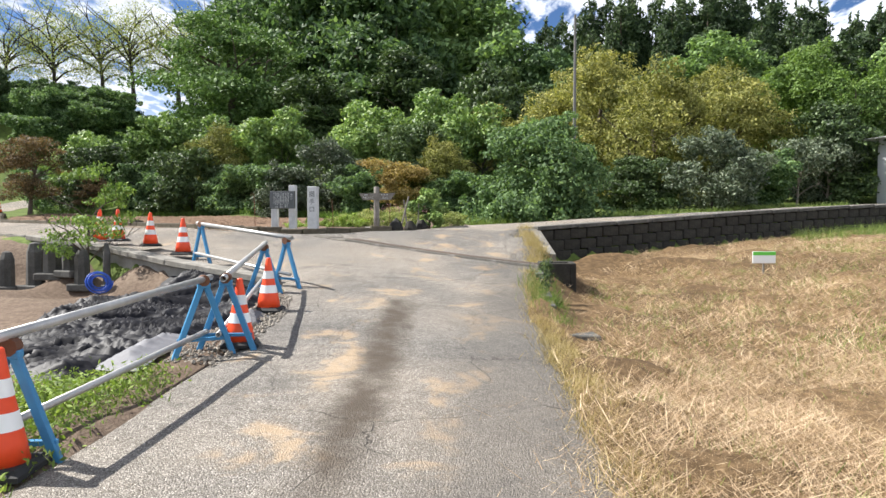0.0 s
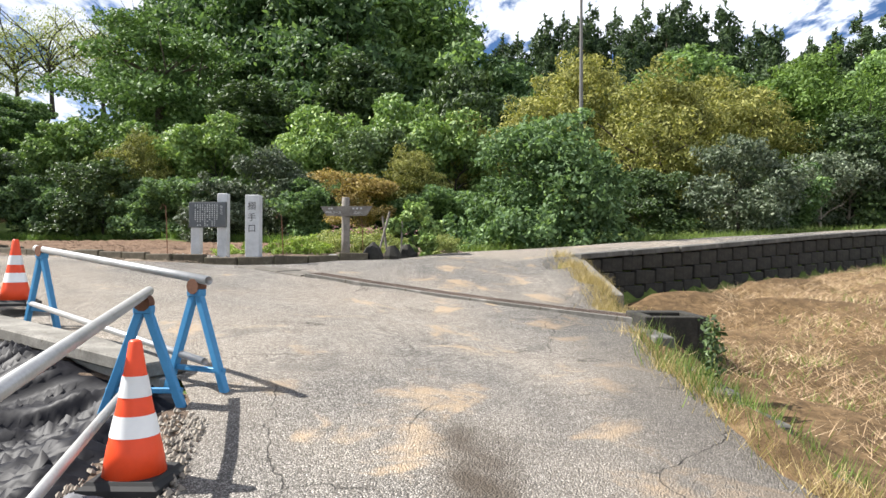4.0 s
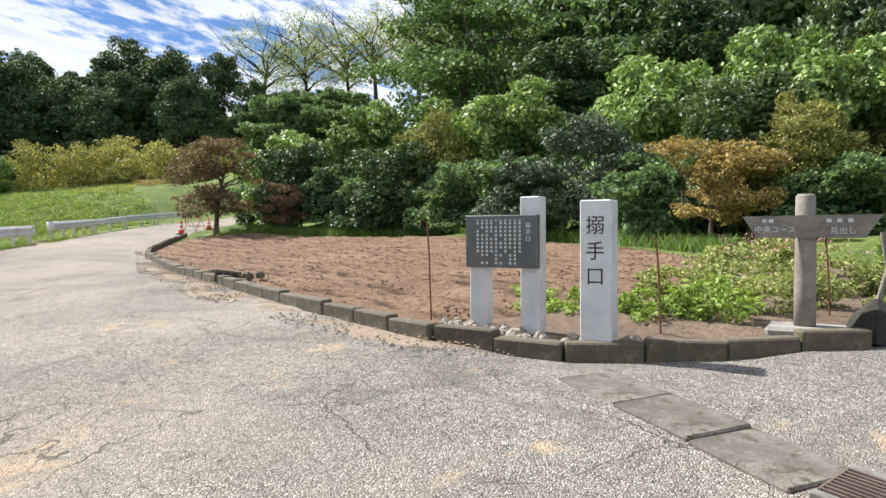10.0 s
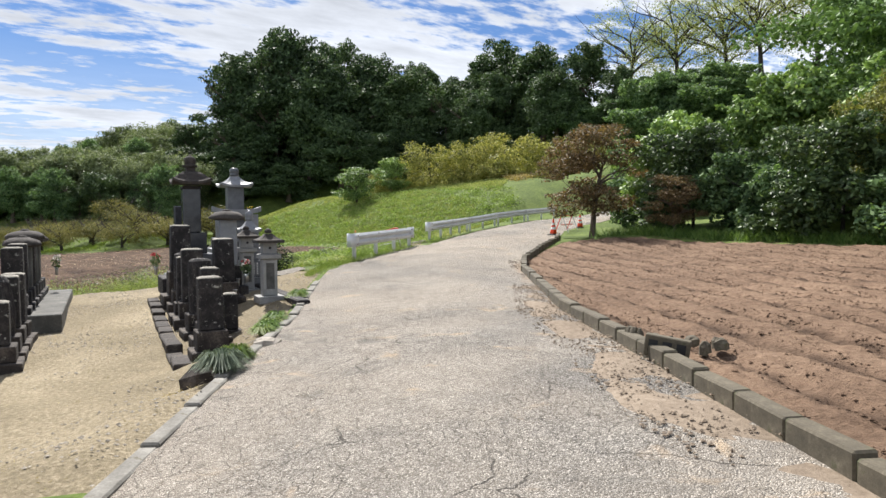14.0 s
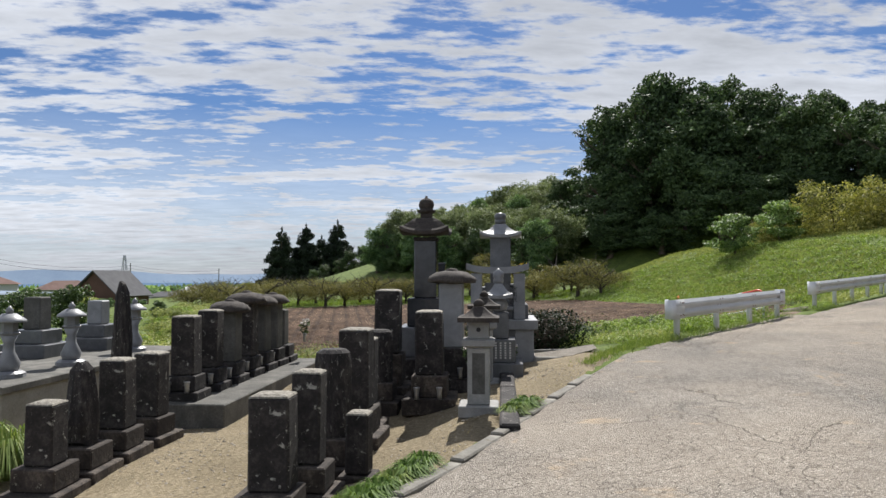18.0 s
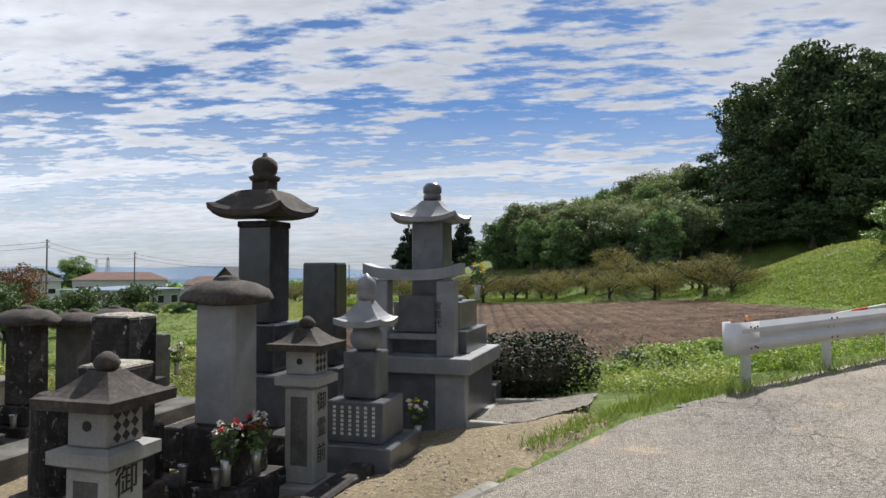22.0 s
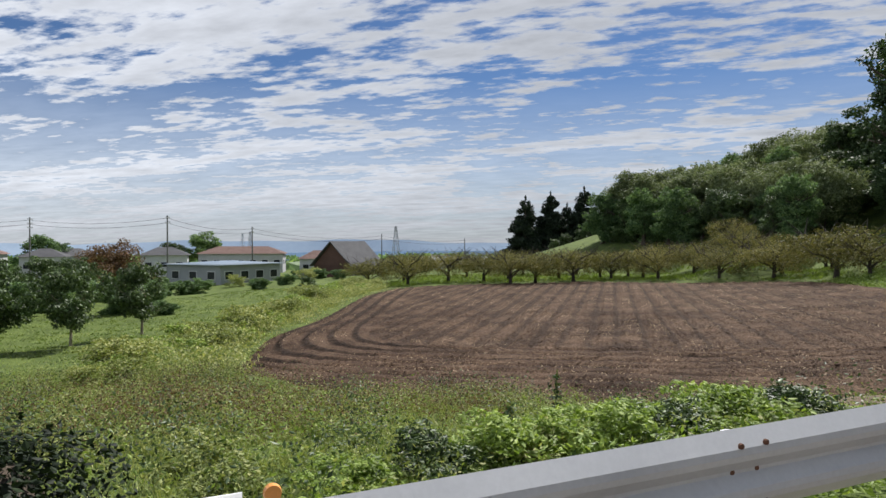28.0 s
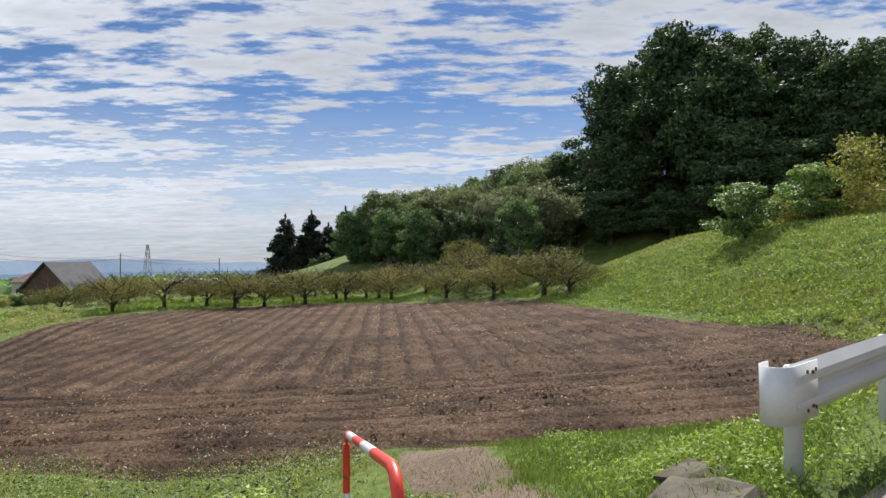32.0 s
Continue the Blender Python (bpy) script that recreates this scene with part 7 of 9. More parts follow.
_o8 = np.array([(1, 0, 0), (-1, 0, 0), (0, 1, 0), (0, -1, 0), (0, 0, 1), (0, 0, -1)], float)
_f8 = np.array([(0, 2, 4), (2, 1, 4), (1, 3, 4), (3, 0, 4), (2, 0, 5), (1, 2, 5), (3, 1, 5), (0, 3, 5)])
_gv = (np.column_stack([_gr, heights(_gr[:, 0], _gr[:, 1]) + 0.025])[:, None] + _o8[None] * _gs).reshape(-1, 3)
tagged(new("gravel", mesh_from("gravel", _gv, (np.arange(len(_gr))[:, None, None] * 6 + _f8[None]).reshape(-1, 3), M["pebble"])), "loose grey gravel along the lane's edge", "gravel", kind="stuff")

# standing stones and signs at the junction
pillar = thing("stone_pillar", "square light granite pillar with carved lettering", "stone pillar", pose(-4.74, 19.72, 1.46, 0, 0, -3))
part("shaft", boxm((0, 0, 0.555), (0.245, 0.2, 1.13), 0.008), M["granite_light"], pillar)
for ch, z in (("搦", 0.915), ("手", 0.715), ("口", 0.52)):
    text(ch, 0.155, M["ink"], pose(0, -0.1015, z, 90, 0, 0), pillar)
board = thing("inscribed_board", "polished black stone board on two granite posts", "information board", pose(-5.66, 20.03, 1.47, 0, 0, -6))
part("post", boxm((-0.24, 0.03, 0.27), (0.17, 0.13, 0.60), 0.008), M["granite_light"], board)
part("post", boxm((0.245, 0.09, 0.57), (0.18, 0.15, 1.2), 0.008), M["granite_light"], board)
_pan = part("panel", boxm((0, -0.03, 0.78), (0.70, 0.07, 0.46), 0.006), M["board_stone"], board)
text("搦\n手\n口", 0.05, M["ink_white"], pose(0.27, -0.0665, 0.86, 90, 0, 0), _pan, thick=0.001, spacing=1.15)
_char = bm_mesh("character", boxm((0, 0, 0), (0.019, 0.0012, 0.021)), M["ink_white"])
for k in range(10):
    ln = part("inscription_line", boxm((0.19 - 0.046 * k, -0.0653, 0.965), (0.016, 0.001, 0.012)), M["ink_white"], _pan)
    for j in range(11 if k % 3 else 8):
        if RL.random() < 0.9:
            part("character", _char, None, _pan, m=pose(0.19 - 0.046 * k, -0.0658, 0.94 - 0.035 * j))
signpost = thing("wooden_signpost", "weathered round signpost with a two-armed direction board", "signpost", pose(-3.28, 20.78, 1.47, 0, 0, -4))
part("post", rings([(0.085, 0.0), (0.082, 0.3), (0.078, 0.8), (0.076, 1.14), (0.06, 1.16)], 14, wob=0.02, seed=3), M["wood_grey"], signpost, smooth=True)
part("footing", boxm((0.02, 0, 0.02), (0.62, 0.42, 0.1), 0.03), M["concrete"], signpost)
_arm = bmesh.new()
_pts = [(-0.47, 0.98), (-0.36, 0.80), (0.42, 0.80), (0.54, 0.985), (0.05, 0.985)]
_fr = [_arm.verts.new((x, -0.095, z)) for x, z in _pts]
_bk = [_arm.verts.new((x, -0.055, z)) for x, z in _pts]
_arm.faces.new(_fr), _arm.faces.new(_bk[::-1])
for i in range(5):
    _arm.faces.new((_fr[i], _bk[i], _bk[(i + 1) % 5], _fr[(i + 1) % 5]))
_armo = part("arm", _arm, M["wood_grey"], signpost)
text("中央コース", 0.062, M["ink_white"], pose(-0.22, -0.097, 0.865, 90, 0, 0), _armo, thick=0.001)
text("見出し", 0.062, M["ink_white"], pose(0.27, -0.097, 0.855, 90, 0, 0), _armo, thick=0.001)
for k in range(5):
    part("letter_mark", boxm((-0.30 + 0.05 * k if k < 2 else 0.02 + 0.075 * k, -0.0965, 0.94), (0.035, 0.002, 0.03)), M["ink_white"], _armo)


def rock(x, y, r, h, mat, label, turn=0.0, sharp=False, z=None, name="rock", group="rocks by the kerb"):
    rr = random.Random(int(x * 97 + y * 13))
    prof = [(r * 0.95, -0.05), (r, h * 0.25), (r * 0.72, h * 0.65), (r * (0.12 if sharp else 0.4), h)]
    return thing(name, label, "rock", pose(x, y, ground(x, y) if z is None else z, rr.uniform(-8, 8), rr.uniform(-8, 8), turn), group, data=bm_mesh("rock", rings(prof, 7, wob=0.16, seed=int(x * 31 + y * 7)), M[mat], False))


rock(-2.78, 20.85, 0.21, 0.34, "stone_wall", "dark pointed stone at the garden's corner", 10, True)
rock(-2.42, 21.25, 0.19, 0.26, "stone_wall", "dark angular stone at the garden's edge", 50)
rock(-2.16, 21.62, 0.19, 0.27, "stone_wall", "dark angular stone at the garden's edge", 80)
rock(-5.5, 19.86, 0.10, 0.13, "pebble", "pale rounded stone at a post's foot", 30)
for k in range(64):
    x = RL.choice([RL.uniform(-6.25, -5.2), RL.uniform(-5.1, -4.3), RL.uniform(-6.2, -5.4)])
    y = 19.72 + abs(x + 4.95) * 0.12 + RL.uniform(0.02, 0.22)
    rock(x, y, RL.uniform(0.03, 0.055), RL.uniform(0.03, 0.05), "pebble", "pale field stone heaped behind the kerb", RL.uniform(0, 90), z=ground(x, y) + RL.uniform(0.05, 0.09), name="stone", group="stones behind the kerb")
for x, y, h in [(-6.55, 20.35, 1.0), (-4.35, 20.25, 0.85), (-3.05, 21.6, 0.8)]:
    q = np.array([(x, y, ground(x, y)), (x - 0.02, y, ground(x, y) + h * 0.7), (x - 0.04, y, ground(x, y) + h), (x - 0.09, y - 0.02, ground(x, y) + h + 0.03), (x - 0.12, y - 0.02, ground(x, y) + h - 0.05)])
    thing("iron_stake", "thin rusty iron stake with a hooked top", "stake", None, "iron stakes", data=pipe("iron_stake", q, 0.009, M["rust"], 6))
for x, y, dx, h in [(-2.75, 21.5, 0.25, 0.95), (-2.55, 21.55, -0.1, 0.85), (-2.3, 21.9, 0.02, 0.75)]:
    thing("wooden_stake", "bleached wooden stake in the garden", "stake", None, "wooden stakes", data=pipe("wooden_stake", [(x, y, ground(x, y)), (x + dx * 0.5, y, ground(x, y) + h * 0.5), (x + dx, y, ground(x, y) + h)], 0.022, M["wood_grey"], 7))
# hollow block and rubble at the kerb's break
e = thing("hollow_block", "grey hollow concrete block lying on the kerb", "concrete block", pose(-11.15, 22.35, ground(-11.15, 22.35) + 0.03, 0, 8, 33))
part("body", boxm((0, 0, 0.09), (0.39, 0.1, 0.19), 0.008), M["kerb"], e)
# no openings cut: black plates paint the darkness inside the holes
for sx in (-0.12, 0, 0.12):
    part("hole", boxm((sx, -0.0505, 0.09), (0.08, 0.004, 0.11)), M["rubber"], e)
for k in range(12):
    x, y = -11.4 + RL.uniform(-0.45, 0.55), 22.65 + RL.uniform(-0.15, 0.35)
    rock(x, y, RL.uniform(0.03, 0.08), RL.uniform(0.04, 0.09), "kerb", "broken earthy stone in a heap on the plot", RL.uniform(0, 90), z=ground(x, y) + 0.1, name="stone", group="stones behind the kerb")

# small sign in the meadow
ms = thing("meadow_sign", "small green and white sign on a stake in dry grass", "sign", pose(5.55, 16.95, ground(5.55, 16.95), 0, 0, 8))
part("stake", boxm((0, 0.02, 0.2), (0.03, 0.03, 0.5)), M["wood_grey"], ms)
part("board", boxm((0, 0, 0.43), (0.48, 0.02, 0.24), 0.004), M["white_sign"], ms)
part("band", boxm((0, -0.012, 0.51), (0.47, 0.006, 0.075)), M["green_sign"], ms)

# ---- guard rails ----
def guard_rail(name, a, b, top0, top1, n, label, end_a=True, end_b=True):
    """A W-section rail on round posts with wrapped ends, from a to b."""
    e = thing(name, label, "guard rail")
    ax, bx = Vector((*a, top0)), Vector((*b, top1))
    d = bx - ax
    ln, ang = math.hypot(d.x, d.y), math.degrees(math.atan2(d.y, d.x))
    m = Matrix.Translation(ax) @ pose(0, 0, 0, 0, -math.degrees(math.atan2(d.z, ln)), ang)
    prof = [(0.0, 0.0), (-0.058, -0.066), (-0.064, -0.09), (-0.060, -0.112), (-0.010, -0.165), (-0.010, -0.185), (-0.060, -0.238), (-0.064, -0.26), (-0.058, -0.284), (0.0, -0.35)]
    xs = np.linspace(0.0, ln, max(2, int(ln / 0.5)))
    v = np.array([[(x, y, z) for y, z in prof] for x in xs]).reshape(-1, 3)
    k = len(prof)
    f = [[i * k + j, (i + 1) * k + j, (i + 1) * k + j + 1, i * k + j + 1] for i in range(len(xs) - 1) for j in range(k - 1)]
    beam = part("beam", mesh_from("beam", v, f, M["rail_white"]), None, e, m=m)
    mod = beam.modifiers.new("sheet", "SOLIDIFY")
    mod.thickness = 0.008
    for on, x0, s in ((end_a, 0.0, -1), (end_b, ln, 1)):
        if on:
            bm = bmesh.new()
            arc = [(x0 - s * 0.36, -0.066), (x0 + s * 0.02, -0.066), (x0 + s * 0.10, -0.04), (x0 + s * 0.13, 0.0), (x0 + s * 0.13, 0.06), (x0 + s * 0.10, 0.12), (x0 + s * 0.03, 0.15), (x0 - s * 0.1, 0.15)]
            lo, hi = [bm.verts.new((x, y, -0.36)) for x, y in arc], [bm.verts.new((x, y, 0.01)) for x, y in arc]
            for i in range(len(arc) - 1):
                bm.faces.new((lo[i], lo[i + 1], hi[i + 1], hi[i]))
            part("end_wrap", bm, M["rail_white"], e, m=m, smooth=True).modifiers.new("sheet", "SOLIDIFY").thickness = 0.008
            for zz in (-0.06, -0.28):
                part("bolt", rings([(0.014, 0), (0.012, 0.012)], 8, bm=bmesh.new()), M["rust"], e, m=m @ pose(x0 - s * 0.26, -0.068, zz, 90, 0, 0))
    for i in range(n):
        x = 0.25 + (ln - 0.5) * i / (n - 1)
        p = m @ Vector((x, 0.05, 0))
        zg = ground(p.x, p.y)
        part("post", rings([(0.06, zg - 0.2 - p.z), (0.06, -0.05), (0.05, -0.03)], 12, bm=bmesh.new()), M["rail_white"], e, m=Matrix.Translation(p), smooth=True)
        for sx in (-0.07, 0.07):
            for zz in (-0.05, -0.175, -0.30):
                part("bolt", rings([(0.014, 0), (0.012, 0.012)], 8, bm=bmesh.new()), M["rust"], e, m=m @ pose(x + sx, -0.062 if zz != -0.175 else -0.008, zz, 90, 0, 0))
    return e, m


gr1, m1 = guard_rail("guard_rail", (-23.99, 25.70), (-28.2, 30.2), 2.465, 2.57, 4, "white steel guard rail with wrapped ends beside the lane")
refl = part("reflector", rings([(0.026, -0.012), (0.029, 0.0), (0.026, 0.016), (0.012, 0.02)], 16, bm=bmesh.new()), M["amber"], gr1, m=m1 @ pose(0.17, -0.03, 0.058, 90, 0, 0))
part("reflector_stem", boxm((0.17, -0.01, 0.0), (0.025, 0.012, 0.12)), M["rust"], gr1, m=m1)
_r2 = [(-30.3, 32.3, 2.75), (-36.0, 38.5, 2.98), (-38.0, 42.0, 3.25), (-40.0, 46.0, 3.5), (-41.5, 50.0, 3.7)]
for k, (p, q) in enumerate(zip(_r2, _r2[1:])):
    guard_rail("guard_rail", p[:2], q[:2], p[2], q[2], (5, 3, 3, 3)[k], "white steel guard rail following the curving lane", k == 0, k == 3)
rock(-30.2, 31.75, 0.42, 0.10, "kerb", "broken slab of pale concrete at a rail's foot", 30, name="rubble", group="rubble by the guard rail")
rock(-30.9, 31.95, 0.3, 0.14, "kerb", "broken slab of pale concrete at a rail's foot", 75, name="rubble", group="rubble by the guard rail")

# red and white arch barrier at the field track
_a, _b = Vector((-31.04, 29.40, 2.15)), Vector((-28.72, 29.98, 2.58))
arch = thing("arch_barrier", "red and white banded steel arch barrier", "barrier")
_dir, _full = (_b - _a).normalized(), (_b - _a).length
_path = [(_a.x, _a.y, ground(_a.x, _a.y) - 0.1), (_a.x, _a.y, _a.z - 0.14)] + [tuple(_a + _dir * (0.14 * (1 - math.cos(t))) + Vector((0, 0, -0.14 + 0.14 * math.sin(t)))) for t in (0.4, 0.8, 1.2, 1.57)]
_path += [tuple(_a + _dir * (_full * k / 8)) for k in range(1, 8)]
_path += [tuple(_a + _dir * (_full - 0.2 + 0.2 * math.sin(t)) + Vector((0, 0, -0.2 + 0.2 * math.cos(t)))) for t in (0.0, 0.4, 0.8, 1.2, 1.57)] + [(_b.x, _b.y, ground(_b.x, _b.y) - 0.1)]
_len = np.concatenate([[0], np.cumsum(np.linalg.norm(np.diff(np.array(_path), axis=0), axis=1))])
_cut = np.array([0, _len[1] - 0.3, _len[5] + 0.12, _len[5] + 0.55, _len[5] + 1.02, _len[5] + 1.5, _len[-1] - 0.5, _len[-1]])
for k in range(len(_cut) - 1):
    s = np.linspace(_cut[k], _cut[k + 1], 12)
    if s[-1] - s[0] > 0.02:
        pts = np.stack([np.interp(s, _len, np.array(_path)[:, i]) for i in range(3)], 1)
        part("band", pipe("band", pts, 0.028, M["red_paint" if k % 2 else "rail_white"], 12), None, arch)
part("low_bar", pipe("low_bar", [tuple(_a + Vector((0, 0, -0.5))), tuple((_a + _b) / 2 + Vector((0, 0, -0.5))), tuple(_b + Vector((0, 0, -0.5)))], 0.02, M["rail_white"], 8), None, arch)
# folding barrier by the maple
fb = thing("folding_barrier", "red and white folding barrier across a side track", "barrier", pose(-30.8, 40.5, ground(-30.8, 40.5), 0, 0, 128))
for s in (-1.9, 1.9):
    for t in (-1, 1):
        part("leg", pipe("leg", [(s, t * 0.3, 0), (s, t * 0.15, 0.4), (s, 0, 0.8)], 0.02, M["red_paint" if t > 0 else "rail_white"], 6), None, fb)
for z in (0.35, 0.78):
    part("bar", pipe("bar", [(-2.1, 0, z), (0, 0, z), (2.1, 0, z)], 0.025, M["red_paint"], 6), None, fb)

# ---- the graveyard: rows of stones beside the lane ----
GO, GU, GV = Vector((-15.1, 19.6)), Vector((-0.992, 0.13)), Vector((0.13, 0.992))
GTURN = 172.5


def gpos(a, b):
    p = GO + GU * a + GV * b
    return p.x, p.y


RG = random.Random(21)


def vase(parent, x, y, z, mat="steel"):
    v = part("flower_vase", rings([(0.03, 0), (0.028, 0.07), (0.036, 0.13), (0.042, 0.14)], 10, cx=0, cy=0), M[mat], parent, m=pose(x, y, z), smooth=True)
    return v


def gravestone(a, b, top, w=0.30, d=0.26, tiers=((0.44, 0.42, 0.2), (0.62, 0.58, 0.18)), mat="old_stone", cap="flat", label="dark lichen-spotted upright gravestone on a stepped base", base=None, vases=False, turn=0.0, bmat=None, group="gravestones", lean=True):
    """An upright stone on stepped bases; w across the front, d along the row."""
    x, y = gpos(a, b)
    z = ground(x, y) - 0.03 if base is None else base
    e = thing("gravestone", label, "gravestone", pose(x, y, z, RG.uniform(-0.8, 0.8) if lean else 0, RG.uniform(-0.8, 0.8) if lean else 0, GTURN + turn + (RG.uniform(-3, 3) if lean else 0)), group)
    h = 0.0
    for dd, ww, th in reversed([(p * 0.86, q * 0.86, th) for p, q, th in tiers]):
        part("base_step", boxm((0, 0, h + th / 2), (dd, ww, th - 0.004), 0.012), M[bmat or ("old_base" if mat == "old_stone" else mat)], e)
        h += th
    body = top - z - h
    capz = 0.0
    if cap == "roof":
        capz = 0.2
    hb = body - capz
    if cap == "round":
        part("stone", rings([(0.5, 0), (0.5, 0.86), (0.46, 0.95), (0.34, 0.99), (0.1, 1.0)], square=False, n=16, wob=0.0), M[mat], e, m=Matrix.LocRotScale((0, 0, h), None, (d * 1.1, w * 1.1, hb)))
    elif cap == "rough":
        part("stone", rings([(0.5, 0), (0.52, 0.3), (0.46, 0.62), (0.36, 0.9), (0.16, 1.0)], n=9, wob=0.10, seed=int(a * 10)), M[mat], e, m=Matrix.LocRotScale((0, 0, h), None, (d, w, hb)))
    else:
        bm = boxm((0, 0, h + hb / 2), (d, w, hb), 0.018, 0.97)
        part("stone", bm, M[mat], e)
        if cap == "flat":
            part("weathered_top", rings([(0.5, 0.0), (0.47, 0.012), (0.3, 0.026)], square=True), M["worn_top"], e, m=Matrix.LocRotScale((0, 0, h + hb - 0.004), None, (d * 0.95, w * 0.95, 1)))
    if cap == "roof":
        part("cap", rings([(0.28, 0.0), (0.49, 0.02), (0.5, 0.05), (0.44, 0.10), (0.33, 0.145), (0.18, 0.168), (0.13, 0.17), (0.12, 0.19), (0.05, 0.205)], n=20, wob=0.03, seed=int(a * 7)), M["old_roof"], e, m=Matrix.LocRotScale((0, 0, h + hb - 0.01), None, (w * 1.95, w * 2.05, 1.0)), smooth=True)
    if vases:
        for s in (-1, 1):
            vase(e, -(tiers[0][0] / 2 + 0.05), s * w * 0.4, tiers[-1][2] if len(tiers) > 1 else 0.05)
    return e


# row beside the lane
for a, b, top, w, d, t in [(0.9, -0.02, 2.10, 0.30, 0.24, ((0.42, 0.44, 0.24), (0.6, 0.6, 0.18))), (1.5, 0.05, 2.18, 0.24, 0.22, ((0.4, 0.42, 0.2), (0.55, 0.6, 0.16))), (2.36, 0.05, 2.28, 0.31, 0.27, ((0.46, 0.48, 0.24), (0.66, 0.66, 0.18))),
                          (3.35, 0.05, 2.37, 0.33, 0.30, ((0.5, 0.5, 0.25), (0.72, 0.7, 0.2))), (3.95, 0.0, 2.22, 0.29, 0.26, ((0.42, 0.42, 0.2), (0.58, 0.6, 0.18))), (4.72, 0.05, 2.27, 0.30, 0.27, ((0.44, 0.46, 0.22), (0.6, 0.64, 0.2)))]:
    gravestone(a, b, top, w, d, t, cap=RG.choice(["flat", "flat", "round"]) if a > 1 else "flat")
gravestone(5.32, 0.05, 2.74, 0.34, 0.34, ((0.5, 0.5, 0.42), (0.75, 0.75, 0.25)), label="tall dark square gravestone on a stepped base")
gravestone(1.9, 0.38, 1.78, 0.2, 0.2, ((0.34, 0.36, 0.14),), label="small dark lichen-spotted gravestone")
row_of_blocks("grave_kerb", "low dark stone kerb along a row of graves", [gpos(0.1, -0.44), gpos(6.2, -0.36)], 0.62, 0.2, -0.15, 0.09, "old_base", "kerb_stone", "kerb", rough=0.02, tilt=1.5)
# second row
for a, top, w, d, c in [(1.87, 1.83, 0.26, 0.25, "flat"), (2.41, 2.12, 0.30, 0.27, "rough"), (2.99, 2.07, 0.29, 0.25, "flat"), (3.66, 2.06, 0.31, 0.26, "flat")]:
    gravestone(a, -2.4, top, w, d, ((0.44, 0.46, 0.2), (0.62, 0.62, 0.17)), cap=c, group="gravestones of the second row")
plinth = thing("grave_plinth", "long low stained concrete plinth under a row of graves", "plinth", pose(*gpos(6.7, -2.42), ground(*gpos(6.7, -2.42)) - 0.1, 0, 0, GTURN))
part("front", boxm((0, 0, 0.17), (4.7, 1.2, 0.36), 0.015), M["concrete_dark"], plinth)
part("kerb_strip", boxm((0, 0.52, 0.36), (4.7, 0.16, 0.05), 0.01), M["concrete"], plinth)
_pz = ground(*gpos(6.7, -2.42)) + 0.24
for a, top, w, cap, mat in [(4.75, 2.41, 0.31, "flat", "old_stone"), (5.46, 2.45, 0.29, "flat", "old_stone"), (6.13, 2.60, 0.30, "roof", "old_stone_grey"), (6.82, 2.71, 0.32, "roof", "old_stone"), (7.46, 2.64, 0.30, "roof", "old_stone_grey"), (8.06, 2.65, 0.29, "roof", "old_stone_grey"), (8.63, 2.31, 0.18, "plain", "old_stone_grey")]:
    gravestone(a, -2.5, top, w, 0.28, ((0.42, 0.44, 0.2), (0.56, 0.56, 0.12)), mat, cap, "dark old gravestone standing on a long plinth" if cap != "roof" else "weathered gravestone with a mushroom-shaped stone cap", _pz, True, bmat="old_stone", group="gravestones of the second row")
gravestone(4.35, -3.15, 2.86, 0.26, 0.2, ((0.4, 0.5, 0.3),), "old_stone", "rough", "tall rough dark standing stone", group="gravestones of the second row")

# great roofed tower stone
gx, gy = gpos(6.7, 0.43)
tower = thing("stone_tower", "tall dark roofed stone tower with a bulbous finial", "stone tower", pose(gx, gy, 1.36, 0, 0, GTURN))
for nm, half, z0, z1, mt in (("plinth", 0.62, 0.0, 0.36, "old_stone"), ("pedestal", 0.40, 0.36, 0.81, "granite_polished"), ("block", 0.265, 0.81, 1.24, "black_granite"), ("shaft", 0.172, 1.24, 2.13, "black_granite")):
    part(nm, boxm((0, 0, (z0 + z1) / 2), (2 * half, 2 * half, z1 - z0 - 0.003), 0.014), M[mt], tower)
part("neck", boxm((0, 0, 2.15), (0.36, 0.36, 0.06), 0.01), M["old_stone"], tower)


def pagoda_roof(r, rise, thick=0.07, lift=0.09, n=6, curve=1.7, top=0.26):
    """A four-sided roof with upswept corners and hollow slopes."""
    bm = bmesh.new()
    rows = []
    for t in np.linspace(0, 1, 6):
        rr = r * (1 - t) + top * r * t
        z = rise * (t ** curve) if curve else rise * (3 * t * t - 2 * t ** 3) ** 0.8
        ring = []
        for k in range(4 * n):
            s, u = divmod(k, n)
            u = u / n * 2 - 1
            c = [(u, -1), (1, u), (-u, 1), (-1, -u)][s]
            up = lift * abs(u) ** 3 * (1 - t) ** 2
            ring.append(bm.verts.new((c[0] * rr, c[1] * rr, z + up)))
        rows.append(ring)
    under = [bm.verts.new((v.co.x * 0.985, v.co.y * 0.985, v.co.z - thick)) for v in rows[0]]
    soffit = [bm.verts.new((v.co.x * 0.45, v.co.y * 0.45, -thick * 0.9)) for v in rows[0]]
    m = 4 * n
    for lo, hi in [(soffit, under), (under, rows[0])] + list(zip(rows, rows[1:])):
        for i in range(m):
            bm.faces.new((lo[i], lo[(i + 1) % m], hi[(i + 1) % m], hi[i]))
    bm.faces.new(rows[-1]), bm.faces.new(soffit[::-1])
    return bm


part("roof", pagoda_roof(0.375, 0.21, 0.05, 0.075, 8, 0.0, 0.34), M["old_roof"], tower, m=pose(0, 0, 2.265), smooth=False)
